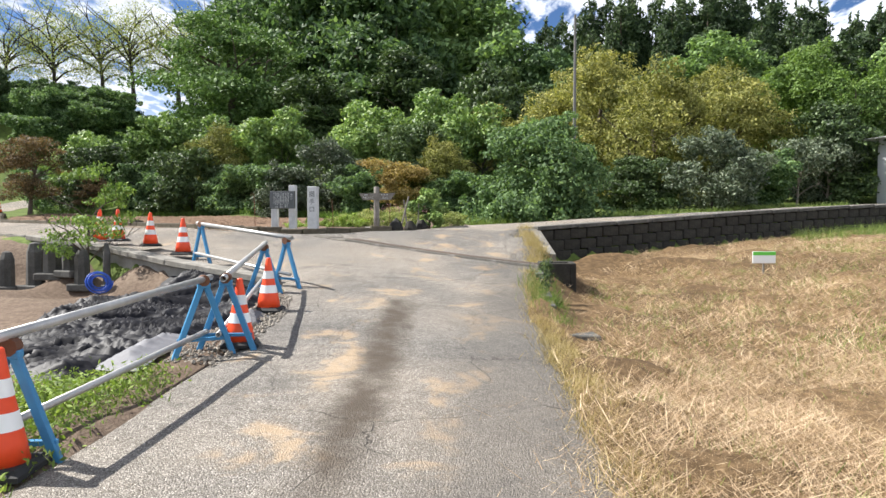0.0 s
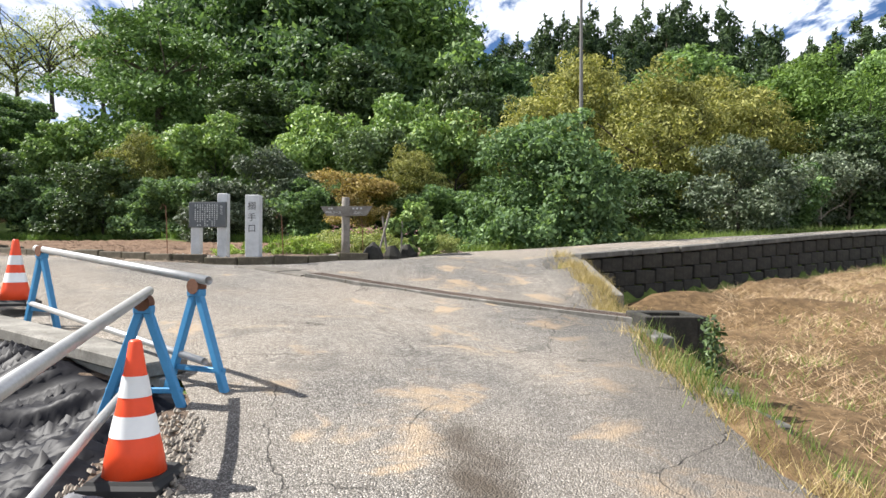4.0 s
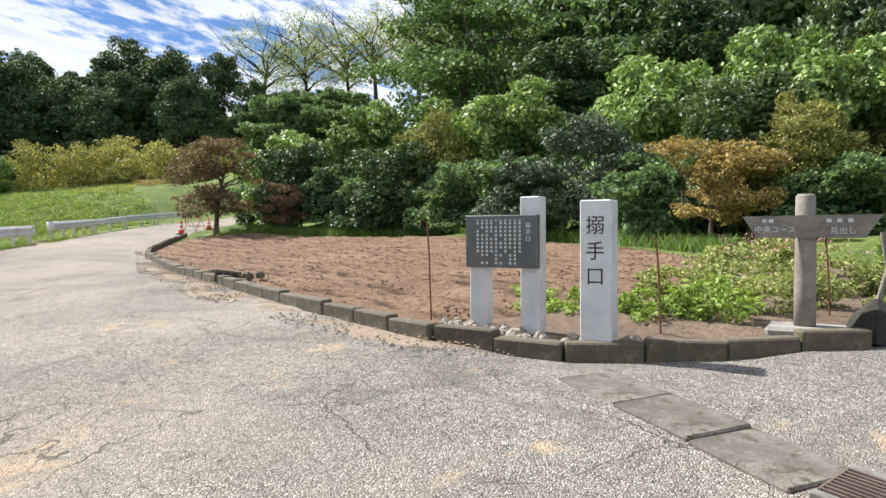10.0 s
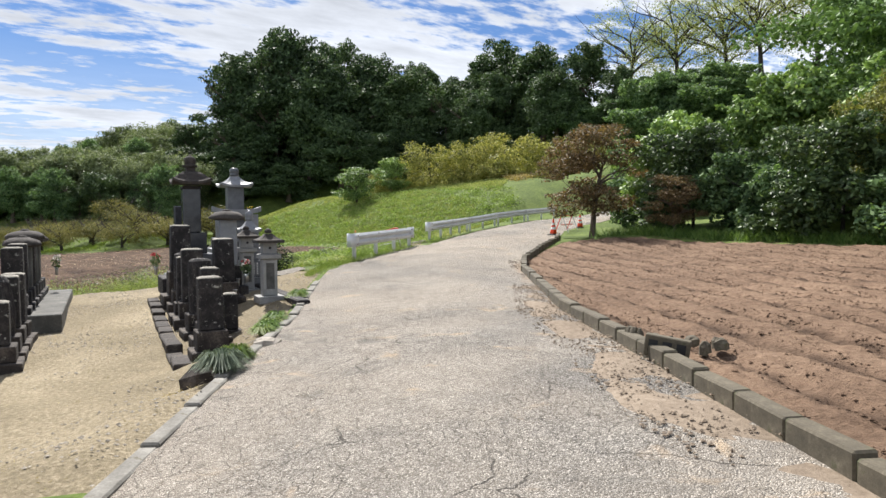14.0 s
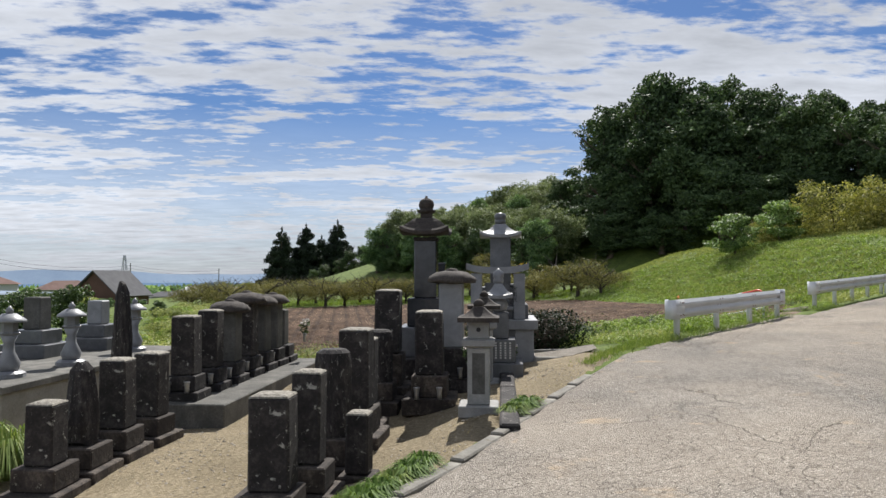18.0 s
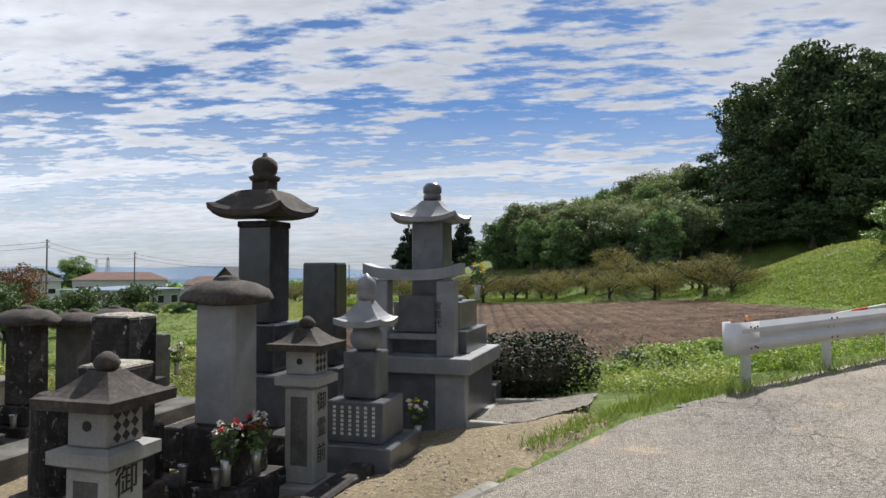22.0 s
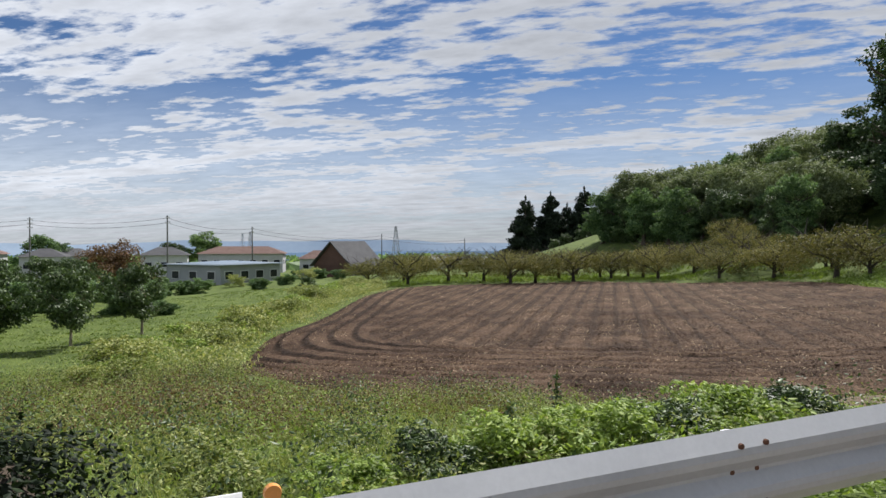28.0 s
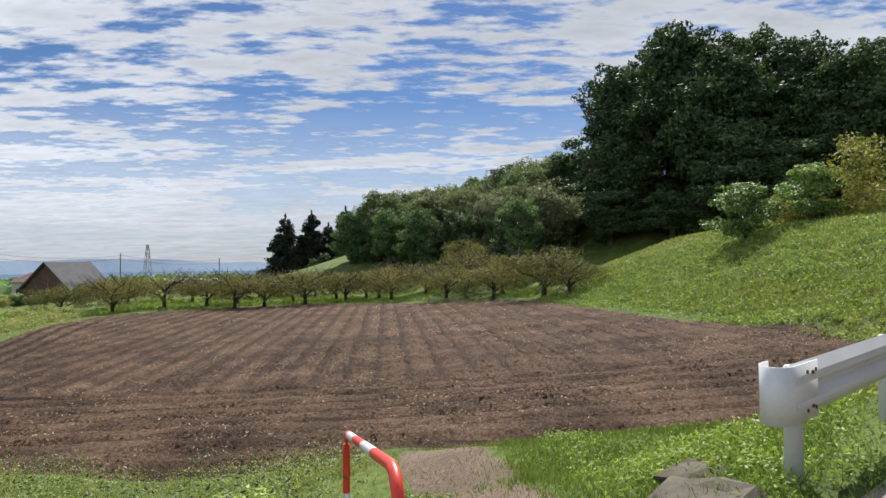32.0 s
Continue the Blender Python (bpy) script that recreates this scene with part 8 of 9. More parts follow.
part("finial_neck", rings([(0.095, 0), (0.085, 0.03), (0.085, 0.11)], square=True), M["old_roof"], tower, m=pose(0, 0, 2.45))
part("finial", rings([(0.08, 0.0), (0.135, 0.025), (0.15, 0.055), (0.10, 0.075), (0.112, 0.10), (0.122, 0.15), (0.108, 0.205), (0.07, 0.235), (0.028, 0.25), (0.018, 0.285)], 16), M["old_roof"], tower, m=pose(0, 0, 2.545), smooth=True)

# grey roofed grave with its gate-like frame
gx, gy = gpos(8.3, 1.58)
zb = 1.40
tomb = thing("roofed_tomb", "new grey granite tomb with a roofed shaft and stone gate", "tomb", pose(gx, gy, zb, 0, 0, GTURN))


def slab(nm, a0, a1, b0, b1, z0, z1, mt="granite_polished", bev=0.008, parent=None):
    return part(nm, boxm(((a0 + a1) / 2 - 8.3, -((b0 + b1) / 2 - 1.58), (z0 + z1) / 2 - zb), (a1 - a0, b1 - b0, z1 - z0), bev), M[mt], parent or tomb)


slab("footing", 7.55, 9.35, 1.0, 2.22, zb - 0.1, zb + 0.03, "concrete_dark")
slab("base", 7.66, 9.0, 1.10, 2.12, zb + 0.03, 2.04, "granite_polished")
slab("corner_post", 7.645, 7.8, 1.82, 2.135, zb + 0.03, 2.04, "granite")
slab("step", 9.0, 9.36, 1.2, 2.16, zb + 0.03, 1.72)
slab("table", 7.58, 9.06, 1.02, 2.2, 2.04, 2.2, "granite")
slab("tier", 8.0, 8.98, 1.12, 2.06, 2.2, 2.44)
slab("upper_tier", 8.06, 8.85, 1.22, 1.97, 2.44, 2.74)
slab("lotus_seat", 8.08, 8.6, 1.3, 1.88, 2.74, 2.80, "granite_polished", 0.02)
slab("shaft", 8.15, 8.51, 1.40, 1.76, 2.80, 3.64)
part("roof", pagoda_roof(0.365, 0.2, 0.05, 0.06), M["granite"], tomb, m=pose(0.03, 0, 3.66 - zb))
part("finial", rings([(0.1, 0.0), (0.1, 0.06), (0.085, 0.07), (0.105, 0.085), (0.105, 0.15), (0.07, 0.19), (0.01, 0.2)], 14), M["granite_polished"], tomb, m=pose(0.03, 0, 3.87 - zb), smooth=True)
for b in (1.17, 1.90):
    slab("gate_post", 7.74, 7.92, b - 0.095, b + 0.095, 2.2, 2.98, "granite")
slab("gate_rail", 7.78, 7.88, 1.26, 1.81, 2.36, 2.42, "granite")
_li = bmesh.new()
_ys = np.linspace(-0.53, 0.53, 13)
_rw = []
for yv in _ys:
    up = 0.07 * abs(yv / 0.53) ** 3
    _rw.append([_li.verts.new((xx, yv, zz + up)) for xx, zz in ((-0.12, 0), (0.12, 0), (0.12, 0.11), (-0.12, 0.11))])
for p, q in zip(_rw, _rw[1:]):
    for i in range(4):
        _li.faces.new((p[i], p[(i + 1) % 4], q[(i + 1) % 4], q[i]))
_li.faces.new(_rw[0]), _li.faces.new(_rw[-1][::-1])
part("gate_lintel", _li, M["granite"], tomb, m=pose(-0.47, 0.05, 2.98 - zb))
part("tablet", boxm((-0.34, 0.05, 2.62 - zb), (0.05, 0.42, 0.4), 0.01), M["granite_polished"], tomb)
for k in range(3):
    text("家\n累\n代", 0.09, M["ink"], pose(-0.565, -0.24, 2.62 - zb, 90, 0, -90), tomb, thick=0.001) if k == 0 else None

# five-ringed stone
gx, gy = gpos(6.5, 1.55)
gor = thing("five_ring_stone", "grey granite memorial of stacked cube, sphere and roof", "memorial", pose(gx, gy, 1.38, 0, 0, GTURN))
part("lower_base", boxm((0, 0, 0.14), (0.72, 0.72, 0.28), 0.01), M["granite_polished"], gor)
_ub = part("upper_base", boxm((0, 0, 0.45), (0.50, 0.50, 0.34), 0.01), M["granite_polished"], gor)
part("cube", boxm((0, 0, 0.82), (0.30, 0.30, 0.39), 0.012), M["granite_polished"], gor)
part("sphere", rings([(0.06, 0), (0.115, 0.03), (0.142, 0.09), (0.14, 0.14), (0.11, 0.2), (0.06, 0.225)], 20), M["granite"], gor, m=pose(0, 0, 1.01), smooth=True)
part("roof", pagoda_roof(0.215, 0.18, 0.05, 0.03, 4), M["granite"], gor, m=pose(0, 0, 1.27))
part("finial", rings([(0.075, 0), (0.085, 0.05), (0.07, 0.075), (0.085, 0.1), (0.08, 0.16), (0.03, 0.205), (0.005, 0.23)], 14), M["granite"], gor, m=pose(0, 0, 1.45), smooth=True)
_char = bm_mesh("character", boxm((0, 0, 0), (0.001, 0.026, 0.024)), M["ink_white"])
for k in range(6):
    for j in range(7):
        part("character", _char, None, _ub, m=pose(-0.2505, 0.18 - 0.07 * k, 0.57 - 0.036 * j))


def lantern(a, b, top, label, words=True, s=1.0, z=None):
    x, y = gpos(a, b)
    z0 = ground(x, y) - 0.02 if z is None else z
    e = thing("stone_lantern", label, "stone lantern", pose(x, y, z0, 0, 0, GTURN), "stone lanterns")
    H = top - z0
    part("plinth", boxm((0, 0, 0.06), (0.44, 0.44, 0.13), 0.012), M["lantern_stone"], e)
    part("pillar", boxm((0, 0, 0.125 + (H - 0.66) / 2), (0.245, 0.245, H - 0.66), 0.012), M["lantern_stone"], e)
    zt = H - 0.535
    part("shelf", rings([(0.125, 0), (0.178, 0.025), (0.178, 0.085), (0.135, 0.1)], square=True), M["lantern_stone"], e, m=pose(0, 0, zt))
    bx = part("fire_box", boxm((0, 0, zt + 0.195), (0.235, 0.235, 0.19), 0.008), M["lantern_stone"], e)
    # fire box is solid; dark plates colour in the shade of its openings
    for k in range(9):
        part("lattice_hole", boxm((0, 0, 0), (0.036, 0.004, 0.036)), M["ink"], bx, m=pose(-0.058 + 0.058 * (k % 3), -0.118, zt + 0.142 + 0.054 * (k // 3), 0, 45, 0))
    part("moon_hole", rings([(0.025, 0), (0.025, 0.004)], 12), M["ink"], bx, m=pose(-0.1185, 0, zt + 0.2, 0, -90, 0))
    part("roof", pagoda_roof(0.228, 0.11, 0.05, 0.0, 4), M["old_roof"], e, m=pose(0, 0, zt + 0.335))
    part("knob", rings([(0.05, 0), (0.065, 0.03), (0.05, 0.06), (0.015, 0.085)], 12), M["old_roof"], e, m=pose(0, 0, zt + 0.45), smooth=True)
    if words:
        text("御\n霊\n前", 0.155, M["ink"], pose(0, -0.1255, 0.125 + (H - 0.66) * 0.56, 90, 0, 0), e, thick=0.001, spacing=1.25)
        part("sunk_panel", boxm((-0.1235, 0, 0.125 + (H - 0.66) * 0.55), (0.002, 0.14, (H - 0.66) * 0.72)), M["old_stone_grey"], e)
    return e


lantern(3.76, 1.34, 2.69, "pale square stone lantern with carved lettering")
lantern(5.8, 1.35, 2.73, "pale square stone lantern with carved lettering")

# capped grave behind the lanterns, dark slabs and steps
gravestone(5.38, 0.92, 3.05, 0.33, 0.31, ((0.5, 0.52, 0.38), (0.75, 0.75, 0.28)), "granite", "roof", "grey gravestone with a wide mushroom-shaped stone cap", bmat="old_stone", vases=True, lean=False)
gravestone(4.55, 0.72, 2.5, 0.34, 0.3, ((0.5, 0.5, 0.26), (0.7, 0.75, 0.2)), "old_stone", "flat", "dark gravestone with two steel flower vases", vases=True)
gravestone(8.0, 0.42, 3.17, 0.42, 0.3, ((0.6, 0.66, 0.35), (0.8, 0.95, 0.4)), "black_granite", "plain", "tall polished black slab gravestone", bmat="granite_polished", lean=False)
steps = thing("grave_steps", "low dark stone kerb along the grave plots", "kerb", pose(*gpos(4.9, 1.25), ground(*gpos(4.9, 1.25)) - 0.06, 0, 0, GTURN))
part("kerb_stone", boxm((-1.1, -0.42, 0.08), (2.2, 0.2, 0.18), 0.02), M["old_stone"], steps)
part("kerb_stone", boxm((1.1, -0.42, 0.08), (2.2, 0.2, 0.18), 0.02), M["old_stone"], steps)


def bouquet(x, y, z, colours, label, seed):
    rng = np.random.default_rng(seed)
    e = thing("flower_bouquet", label, "flowers", pose(x, y, z), "grave flowers")
    part("vase", rings([(0.03, 0), (0.03, 0.1), (0.042, 0.17)], 10), M["steel"], e, smooth=True)
    v, f = leaves(rng, [(0, 0, 0.28, 0.09, 0.09, 0.13)], 90, 0.03)
    part("leaves", mesh_from("leaves", v, f, M["lf_hedge"]), None, e)
    for k in range(9):
        a, r = rng.random() * 6.28, 0.09 * rng.random() ** 0.5
        v, f = leaves(rng, [(math.cos(a) * r, math.sin(a) * r, 0.33 + 0.1 * rng.random(), 0.022, 0.022, 0.018)], 14, 0.016)
        part("blossom", mesh_from("blossom", v, f, M[colours[k % len(colours)]]), None, e)


for a, b, z, cols, lab, s in [(5.0, 1.18, 1.66, ["petal_white", "petal_red"], "faded white and red grave flowers in a vase", 1), (5.25, 1.25, 1.66, ["petal_white", "petal_red"], "faded white and red grave flowers in a vase", 2), (7.3, 1.75, 1.42, ["petal_white", "petal_yellow"], "white and yellow grave flowers in a vase", 3), (8.75, 2.0, 2.74, ["petal_yellow", "petal_violet", "petal_yellow"], "yellow and violet grave flowers on the tomb", 4), (6.9, -0.25, 1.75, ["petal_red"], "red grave flowers in a vase", 5), (8.75, -2.1, 1.7, ["petal_white"], "white grave flowers in a vase", 6)]:
    bouquet(*gpos(a, b), z, cols, lab, s)

# walled family plot further back
px, py = gpos(6.0, -5.6)
plot = thing("grave_terrace", "walled grave terrace of pale concrete", "terrace", pose(px, py, 1.0, 0, 0, GTURN))
part("wall", boxm((0, 0, 0.26), (4.6, 2.7, 0.62), 0.01), M["concrete"], plot)
part("coping", boxm((0, 0, 0.60), (4.7, 2.8, 0.09), 0.01), M["concrete_dark"], plot)


def round_lantern(a, b, z0, h):
    x, y = gpos(a, b)
    e = thing("garden_lantern", "grey stone lantern with a round shaft and cap", "stone lantern", pose(x, y, z0, 0, 0, GTURN), "round stone lanterns")
    part("foot", rings([(0.2, 0), (0.2, 0.06), (0.15, 0.09)], 12), M["granite"], e)
    part("shaft", rings([(0.11, 0), (0.14, 0.1), (0.07, 0.25), (0.06, 0.36), (0.1, 0.46)], 14), M["granite"], e, m=pose(0, 0, 0.08), smooth=True)
    part("light_box", rings([(0.1, 0), (0.13, 0.03), (0.1, 0.05), (0.1, 0.17)], 6), M["granite"], e, m=pose(0, 0, 0.54))
    part("cap", rings([(0.2, 0), (0.19, 0.03), (0.08, 0.11)], 14), M["granite"], e, m=pose(0, 0, 0.71), smooth=True)
    part("knob", rings([(0.04, 0), (0.05, 0.04), (0.01, 0.1)], 10), M["granite"], e, m=pose(0, 0, 0.82), smooth=True)
    e.scale = (h, h, h)


for a, b in ((4.4, -4.7), (5.6, -4.65), (7.4, -4.7)):
    round_lantern(a, b, 1.64, 1.0)
for a, b, top, w, mt, lab in [(5.0, -5.9, 3.1, 0.36, "black_granite", "tall polished black gravestone on the terrace"), (6.6, -5.9, 2.6, 0.3, "old_stone_grey", "grey gravestone on the terrace"), (7.8, -5.6, 2.5, 0.28, "granite", "grey gravestone on the terrace"), (4.2, -6.2, 2.4, 0.3, "old_stone", "dark gravestone on the terrace")]:
    gravestone(a, b, top, w, w * 0.95, ((0.6, 0.62, 0.22), (0.85, 0.9, 0.22)), mt, "plain", lab, 1.64, False, bmat="granite_polished", lean=False)
for a, b, top in [(9.6, -4.2, 2.2), (10.3, -4.4, 2.1), (10.9, -4.1, 2.0)]:
    gravestone(a, b, top, 0.26, 0.24, ((0.45, 0.45, 0.2), (0.65, 0.65, 0.15)), "old_stone_grey", "plain", "grey gravestone at the yard's far side")

# gravel bed beside the tomb, flat stones by the lane
bed = thing("gravel_bed", "white pebble bed edged with concrete strips", "gravel bed", kind="stuff")
rngb = np.random.default_rng(12)
_bp = [(-22.42, 22.72), (-23.75, 22.9), (-23.9, 24.1), (-23.1, 23.95), (-22.35, 23.3)]
_q = scatter(rngb, _bp, 5200)
_z = heights(_q[:, 0], _q[:, 1]) + 0.036
_oct = np.array([(1, 0, 0), (-1, 0, 0), (0, 1, 0), (0, -1, 0), (0, 0, 1), (0, 0, -1)], float)
_of = np.array([(0, 2, 4), (2, 1, 4), (1, 3, 4), (3, 0, 4), (2, 0, 5), (1, 2, 5), (3, 1, 5), (0, 3, 5)])
_s = rngb.uniform(0.012, 0.03, (len(_q), 1, 1)) * rngb.uniform(0.6, 1.2, (len(_q), 1, 3)) * [1, 1, 0.4]
_v = (np.column_stack([_q, _z])[:, None] + _oct[None] * _s).reshape(-1, 3)
part("pebbles", mesh_from("pebbles", _v, (np.arange(len(_q))[:, None, None] * 6 + _of[None]).reshape(-1, 3), M["pebble"]), None, bed)
for p, q in ((_bp[0], _bp[1]), (_bp[1], _bp[2]), (_bp[0], _bp[4])):
    ln, an = math.hypot(q[0] - p[0], q[1] - p[1]), math.degrees(math.atan2(q[1] - p[1], q[0] - p[0]))
    mx, my = (p[0] + q[0]) / 2, (p[1] + q[1]) / 2
    part("edging", boxm((0, 0, 0), (ln, 0.1, 0.14), 0.01), M["concrete"], bed, m=pose(mx, my, ground(mx, my) - 0.025, 0, 0, an))
rock(-14.25, 19.12, 0.2, 0.2, "old_base", "broken dark stone beside the lane", 20, name="rock", group="rocks by the graves")
rock(-14.85, 20.0, 0.16, 0.07, "pebble", "flat pale stone beside the lane", 70, name="rock", group="rocks by the graves")

# ---- grass, weeds and small growth ----
def meadow(name, poly, n, h, width, mat, label, seed, lean=0.4, lift=0.0, category="grass", spread=0.09, per=30):
    rng = np.random.default_rng(seed)
    q = scatter(rng, poly, n)
    # tufts: pull blades towards random centres
    c = scatter(rng, poly, max(8, n // per))
    k = rng.integers(0, len(c), n)
    pull = rng.random(n)[:, None] ** 0.7
    q = np.where(rng.random(n)[:, None] < 0.65, c[k] + (rng.normal(scale=spread, size=(n, 2))) * (0.5 + pull), q)
    v, f = blades(rng, q, heights(q[:, 0], q[:, 1]) + lift, h, width, lean)
    return tagged(new(name, mesh_from(name, v, f, M[mat])), label, category, kind="stuff")


def weed_mat(poly, n, size, mat, label, seed, reach, tall, count):
    """Low leafy weeds: leaves gathered in many small mounds over the ground."""
    rng = np.random.default_rng(seed)
    c = scatter(rng, poly, count)
    k = reach * (0.4 + rng.random(count))
    z = heights(c[:, 0], c[:, 1])
    bl = [(x, y, zz + tall * 0.25 * r / reach, r, r, tall * r / reach * 0.8) for (x, y), zz, r in zip(c, z, k)]
    v, f = leaves(rng, bl, n, size, 0.45, 0.25, 0.42)
    tagged(new("bank_weeds", mesh_from("bank_weeds", v, f, M[mat])), label, "weeds", kind="stuff")


# straw lying over the mown meadow
meadow("mown_straw", [(0.9, 2.5), (1.2, 9), (1.7, 13), (1.8, 17), (3.9, 20.6), (11, 25.2), (18, 28), (20, 14), (9, 3)], 150000, 0.18, 0.0034, "straw", "mown straw lying on a dry meadow", 31, 0.90, 0.05, spread=0.24, per=110)
meadow("mown_straw", [(0.9, 0.5), (1.0, 7), (2.2, 10), (5.5, 10), (7, 3)], 110000, 0.15, 0.0021, "straw", "mown straw lying on a dry meadow", 131, 0.90, 0.05, spread=0.2, per=110)
meadow("green_tufts", [(1.0, 5), (1.5, 12), (2, 17), (8, 22), (14, 22), (8, 6)], 13000, 0.10, 0.005, "grass", "green tufts in a dry meadow", 32, 0.5, 0.03)
meadow("verge_grass", [(1.15, 4), (0.85, 9), (0.72, 11), (0.62, 15.2), (0.92, 15.2), (1.0, 12), (1.25, 9), (1.4, 4)], 8000, 0.12, 0.003, "grass_dry", "straggling dry grass along the lane's edge", 33, 0.6)
meadow("verge_grass", [(0.80, 16.6), (0.62, 20.1), (0.92, 20.1), (1.35, 18.0), (1.5, 16.6)], 6000, 0.15, 0.003, "grass_dry", "straggling dry grass along the lane's edge", 34, 0.5)
meadow("verge_weeds", [(0.75, 12.0), (0.72, 15.2), (1.2, 15.0), (1.25, 11.2)], 1500, 0.18, 0.005, "grass", "green weeds along the lane's edge", 35, 0.45)
weed_mat([(-2.3, 3.5), (-2.4, 6.5), (-2.65, 8.0), (-3.6, 8.1), (-5, 7.5), (-4.5, 4)], 34000, 0.024, "lf_bright", "low fresh weeds beside the lane", 148, 0.30, 0.16, 520)
meadow("lot_grass", [(-2.1, 3.5), (-2.3, 6.5), (-2.5, 8.3), (-3.2, 8.6), (-4.6, 8.2), (-5.4, 6.5), (-4, 3)], 9000, 0.075, 0.006, "grass", "sparse short grass beside the lane", 36, 0.6)
meadow("wall_grass", [(8.5, 23.5), (12, 25.7), (16, 28.2), (18, 28), (13, 24.4), (9.5, 22.6)], 5000, 0.3, 0.006, "grass", "rank green grass at a wall's foot", 37, 0.5)
meadow("grave_verge", [(-21.4, 23.4), (-22.7, 24.25), (-23.8, 25.65), (-24.7, 25.6), (-23.7, 24.75), (-22.7, 24.0), (-21.7, 23.35)], 3800, 0.06, 0.006, "grass", "bright green grass along the lane's edge", 39, 0.5)
meadow("grave_weeds", GRAVE_POLY, 9000, 0.05, 0.003, "grass_dry", "sparse grass in trodden gravel", 40, 0.85)
BANK_POLY = [(-25.6, 21.0), (-25.8, 24.9), (-28.6, 29.0), (-31.4, 29.2), (-35, 29.0), (-38.8, 28.4), (-38.4, 22), (-38.2, 17), (-39.4, 13.6), (-42, 11.6), (-36, 8), (-28, 11)]
weed_mat(BANK_POLY, 130000, 0.024, "lf_weed", "tangled low weeds on a bank", 42, 0.45, 0.42, 1500)
weed_mat(BANK_POLY, 36000, 0.024, "lf_bright", "fresh green weeds on a bank", 43, 0.4, 0.46, 420)
weed_mat([(-26, 14), (-28, 22), (-34, 25), (-38.5, 20), (-38, 14), (-34, 10)], 50000, 0.022, "lf_brown", "reddish weeds on a bank", 44, 0.4, 0.46, 420)
weed_mat(BANK_POLY, 34000, 0.026, "lf_hedge", "dark leafy weeds on a bank", 154, 0.5, 0.58, 240)
weed_mat([(-27.5, 17), (-29, 22), (-33, 24.5), (-36, 23), (-36, 18), (-31, 15)], 26000, 0.020, "lf_brown", "reddish weeds on a bank", 155, 0.45, 0.5, 150)
weed_mat([(-25.6, 24.7), (-24.8, 25.9), (-28.7, 30.1), (-29.4, 29.4)], 15000, 0.030, "lf_bright", "leafy brambles under a guard rail", 142, 0.35, 0.3, 90)
weed_mat([(-23.9, 24.5), (-25.7, 23.9), (-26.6, 25.2), (-25.4, 26.1), (-24.0, 25.5)], 9000, 0.026, "lf_weed", "low weeds by the end of a guard rail", 144, 0.3, 0.14, 160)
weed_mat([(-23.9, 24.5), (-25.7, 23.9), (-26.6, 25.2), (-25.4, 26.1), (-24.0, 25.5)], 7000, 0.022, "lf_bright", "low fresh weeds by the end of a guard rail", 146, 0.3, 0.12, 140)
weed_mat([(-39, 14.5), (-41.5, 12.3), (-47, 9.9), (-61, 6.1), (-77, 2.1), (-77, 0.2), (-60, 3.5), (-46, 7), (-40, 10), (-37.5, 13)], 36000, 0.060, "lf_weed", "rank green weeds along a ploughed field", 147, 0.7, 0.6, 420)
meadow("bank_grass", BANK_POLY, 24000, 0.22, 0.006, "lf_weed", "thin grass among weeds on a bank", 143, 0.5)
weed_mat([(-30.6, 32.2), (-34.0, 35.4), (-36.0, 35.2), (-35.6, 33.2), (-37.0, 31.9), (-35, 31.6), (-31.6, 31.9)], 22000, 0.026, "lf_bright", "bright low weeds beside a field track", 45, 0.35, 0.13, 420)
weed_mat([(-32, 34.2), (-36, 38), (-41, 43), (-43, 44), (-41.5, 42), (-38.8, 38.4), (-36, 35.8)], 16000, 0.04, "lf_weed", "low weeds between lane and field", 145, 0.45, 0.22, 320)
weed_mat([(-29.4, 32.0), (-31.4, 31.7), (-34.5, 31.6), (-34.5, 33.6), (-31.2, 33.6)], 14000, 0.022, "lf_bright", "bright low weeds beside a field track", 149, 0.3, 0.10, 200)
meadow("verge_grass", [(-29.6, 31.6), (-31.5, 31.0), (-36, 30.9), (-39.4, 31.2), (-39.2, 35.0), (-37, 36.4), (-33.6, 34.6), (-30.6, 32.7)], 34000, 0.085, 0.007, "grass", "rank green grass beside a field track", 156, 0.5, 0.02, spread=0.22, per=60)
meadow("verge_grass", [(-30.4, 29.4), (-34.5, 29.2), (-39.3, 28.4), (-39.3, 31.3), (-35, 31.4), (-31.6, 31.6)], 2600, 0.06, 0.006, "grass", "sparse grass on a trodden field track", 157, 0.6, 0.02, spread=0.3, per=90)
meadow("plot_edge_weeds", [(-24.4, 35.2), (-22.3, 36.4), (-18.5, 37.3), (-14.5, 36.9), (-11.3, 35.0), (-7.5, 32.6), (-4.6, 29.6), (-4.0, 30.6), (-8.5, 34.4), (-13.0, 37.3), (-18, 38.2), (-23, 37.4)], 12000, 0.28, 0.014, "lf_light", "green weeds at the plot's far edge", 46, 0.6)
meadow("lane_back_weeds", [(-2.6, 27.5), (-0.6, 24.7), (2, 25.6), (6, 27.6), (14, 31.8), (14, 33), (4, 29), (-1, 28.5)], 7000, 0.2, 0.010, "grass", "weeds at the back of the lane", 47, 0.6)

RW = random.Random(5)
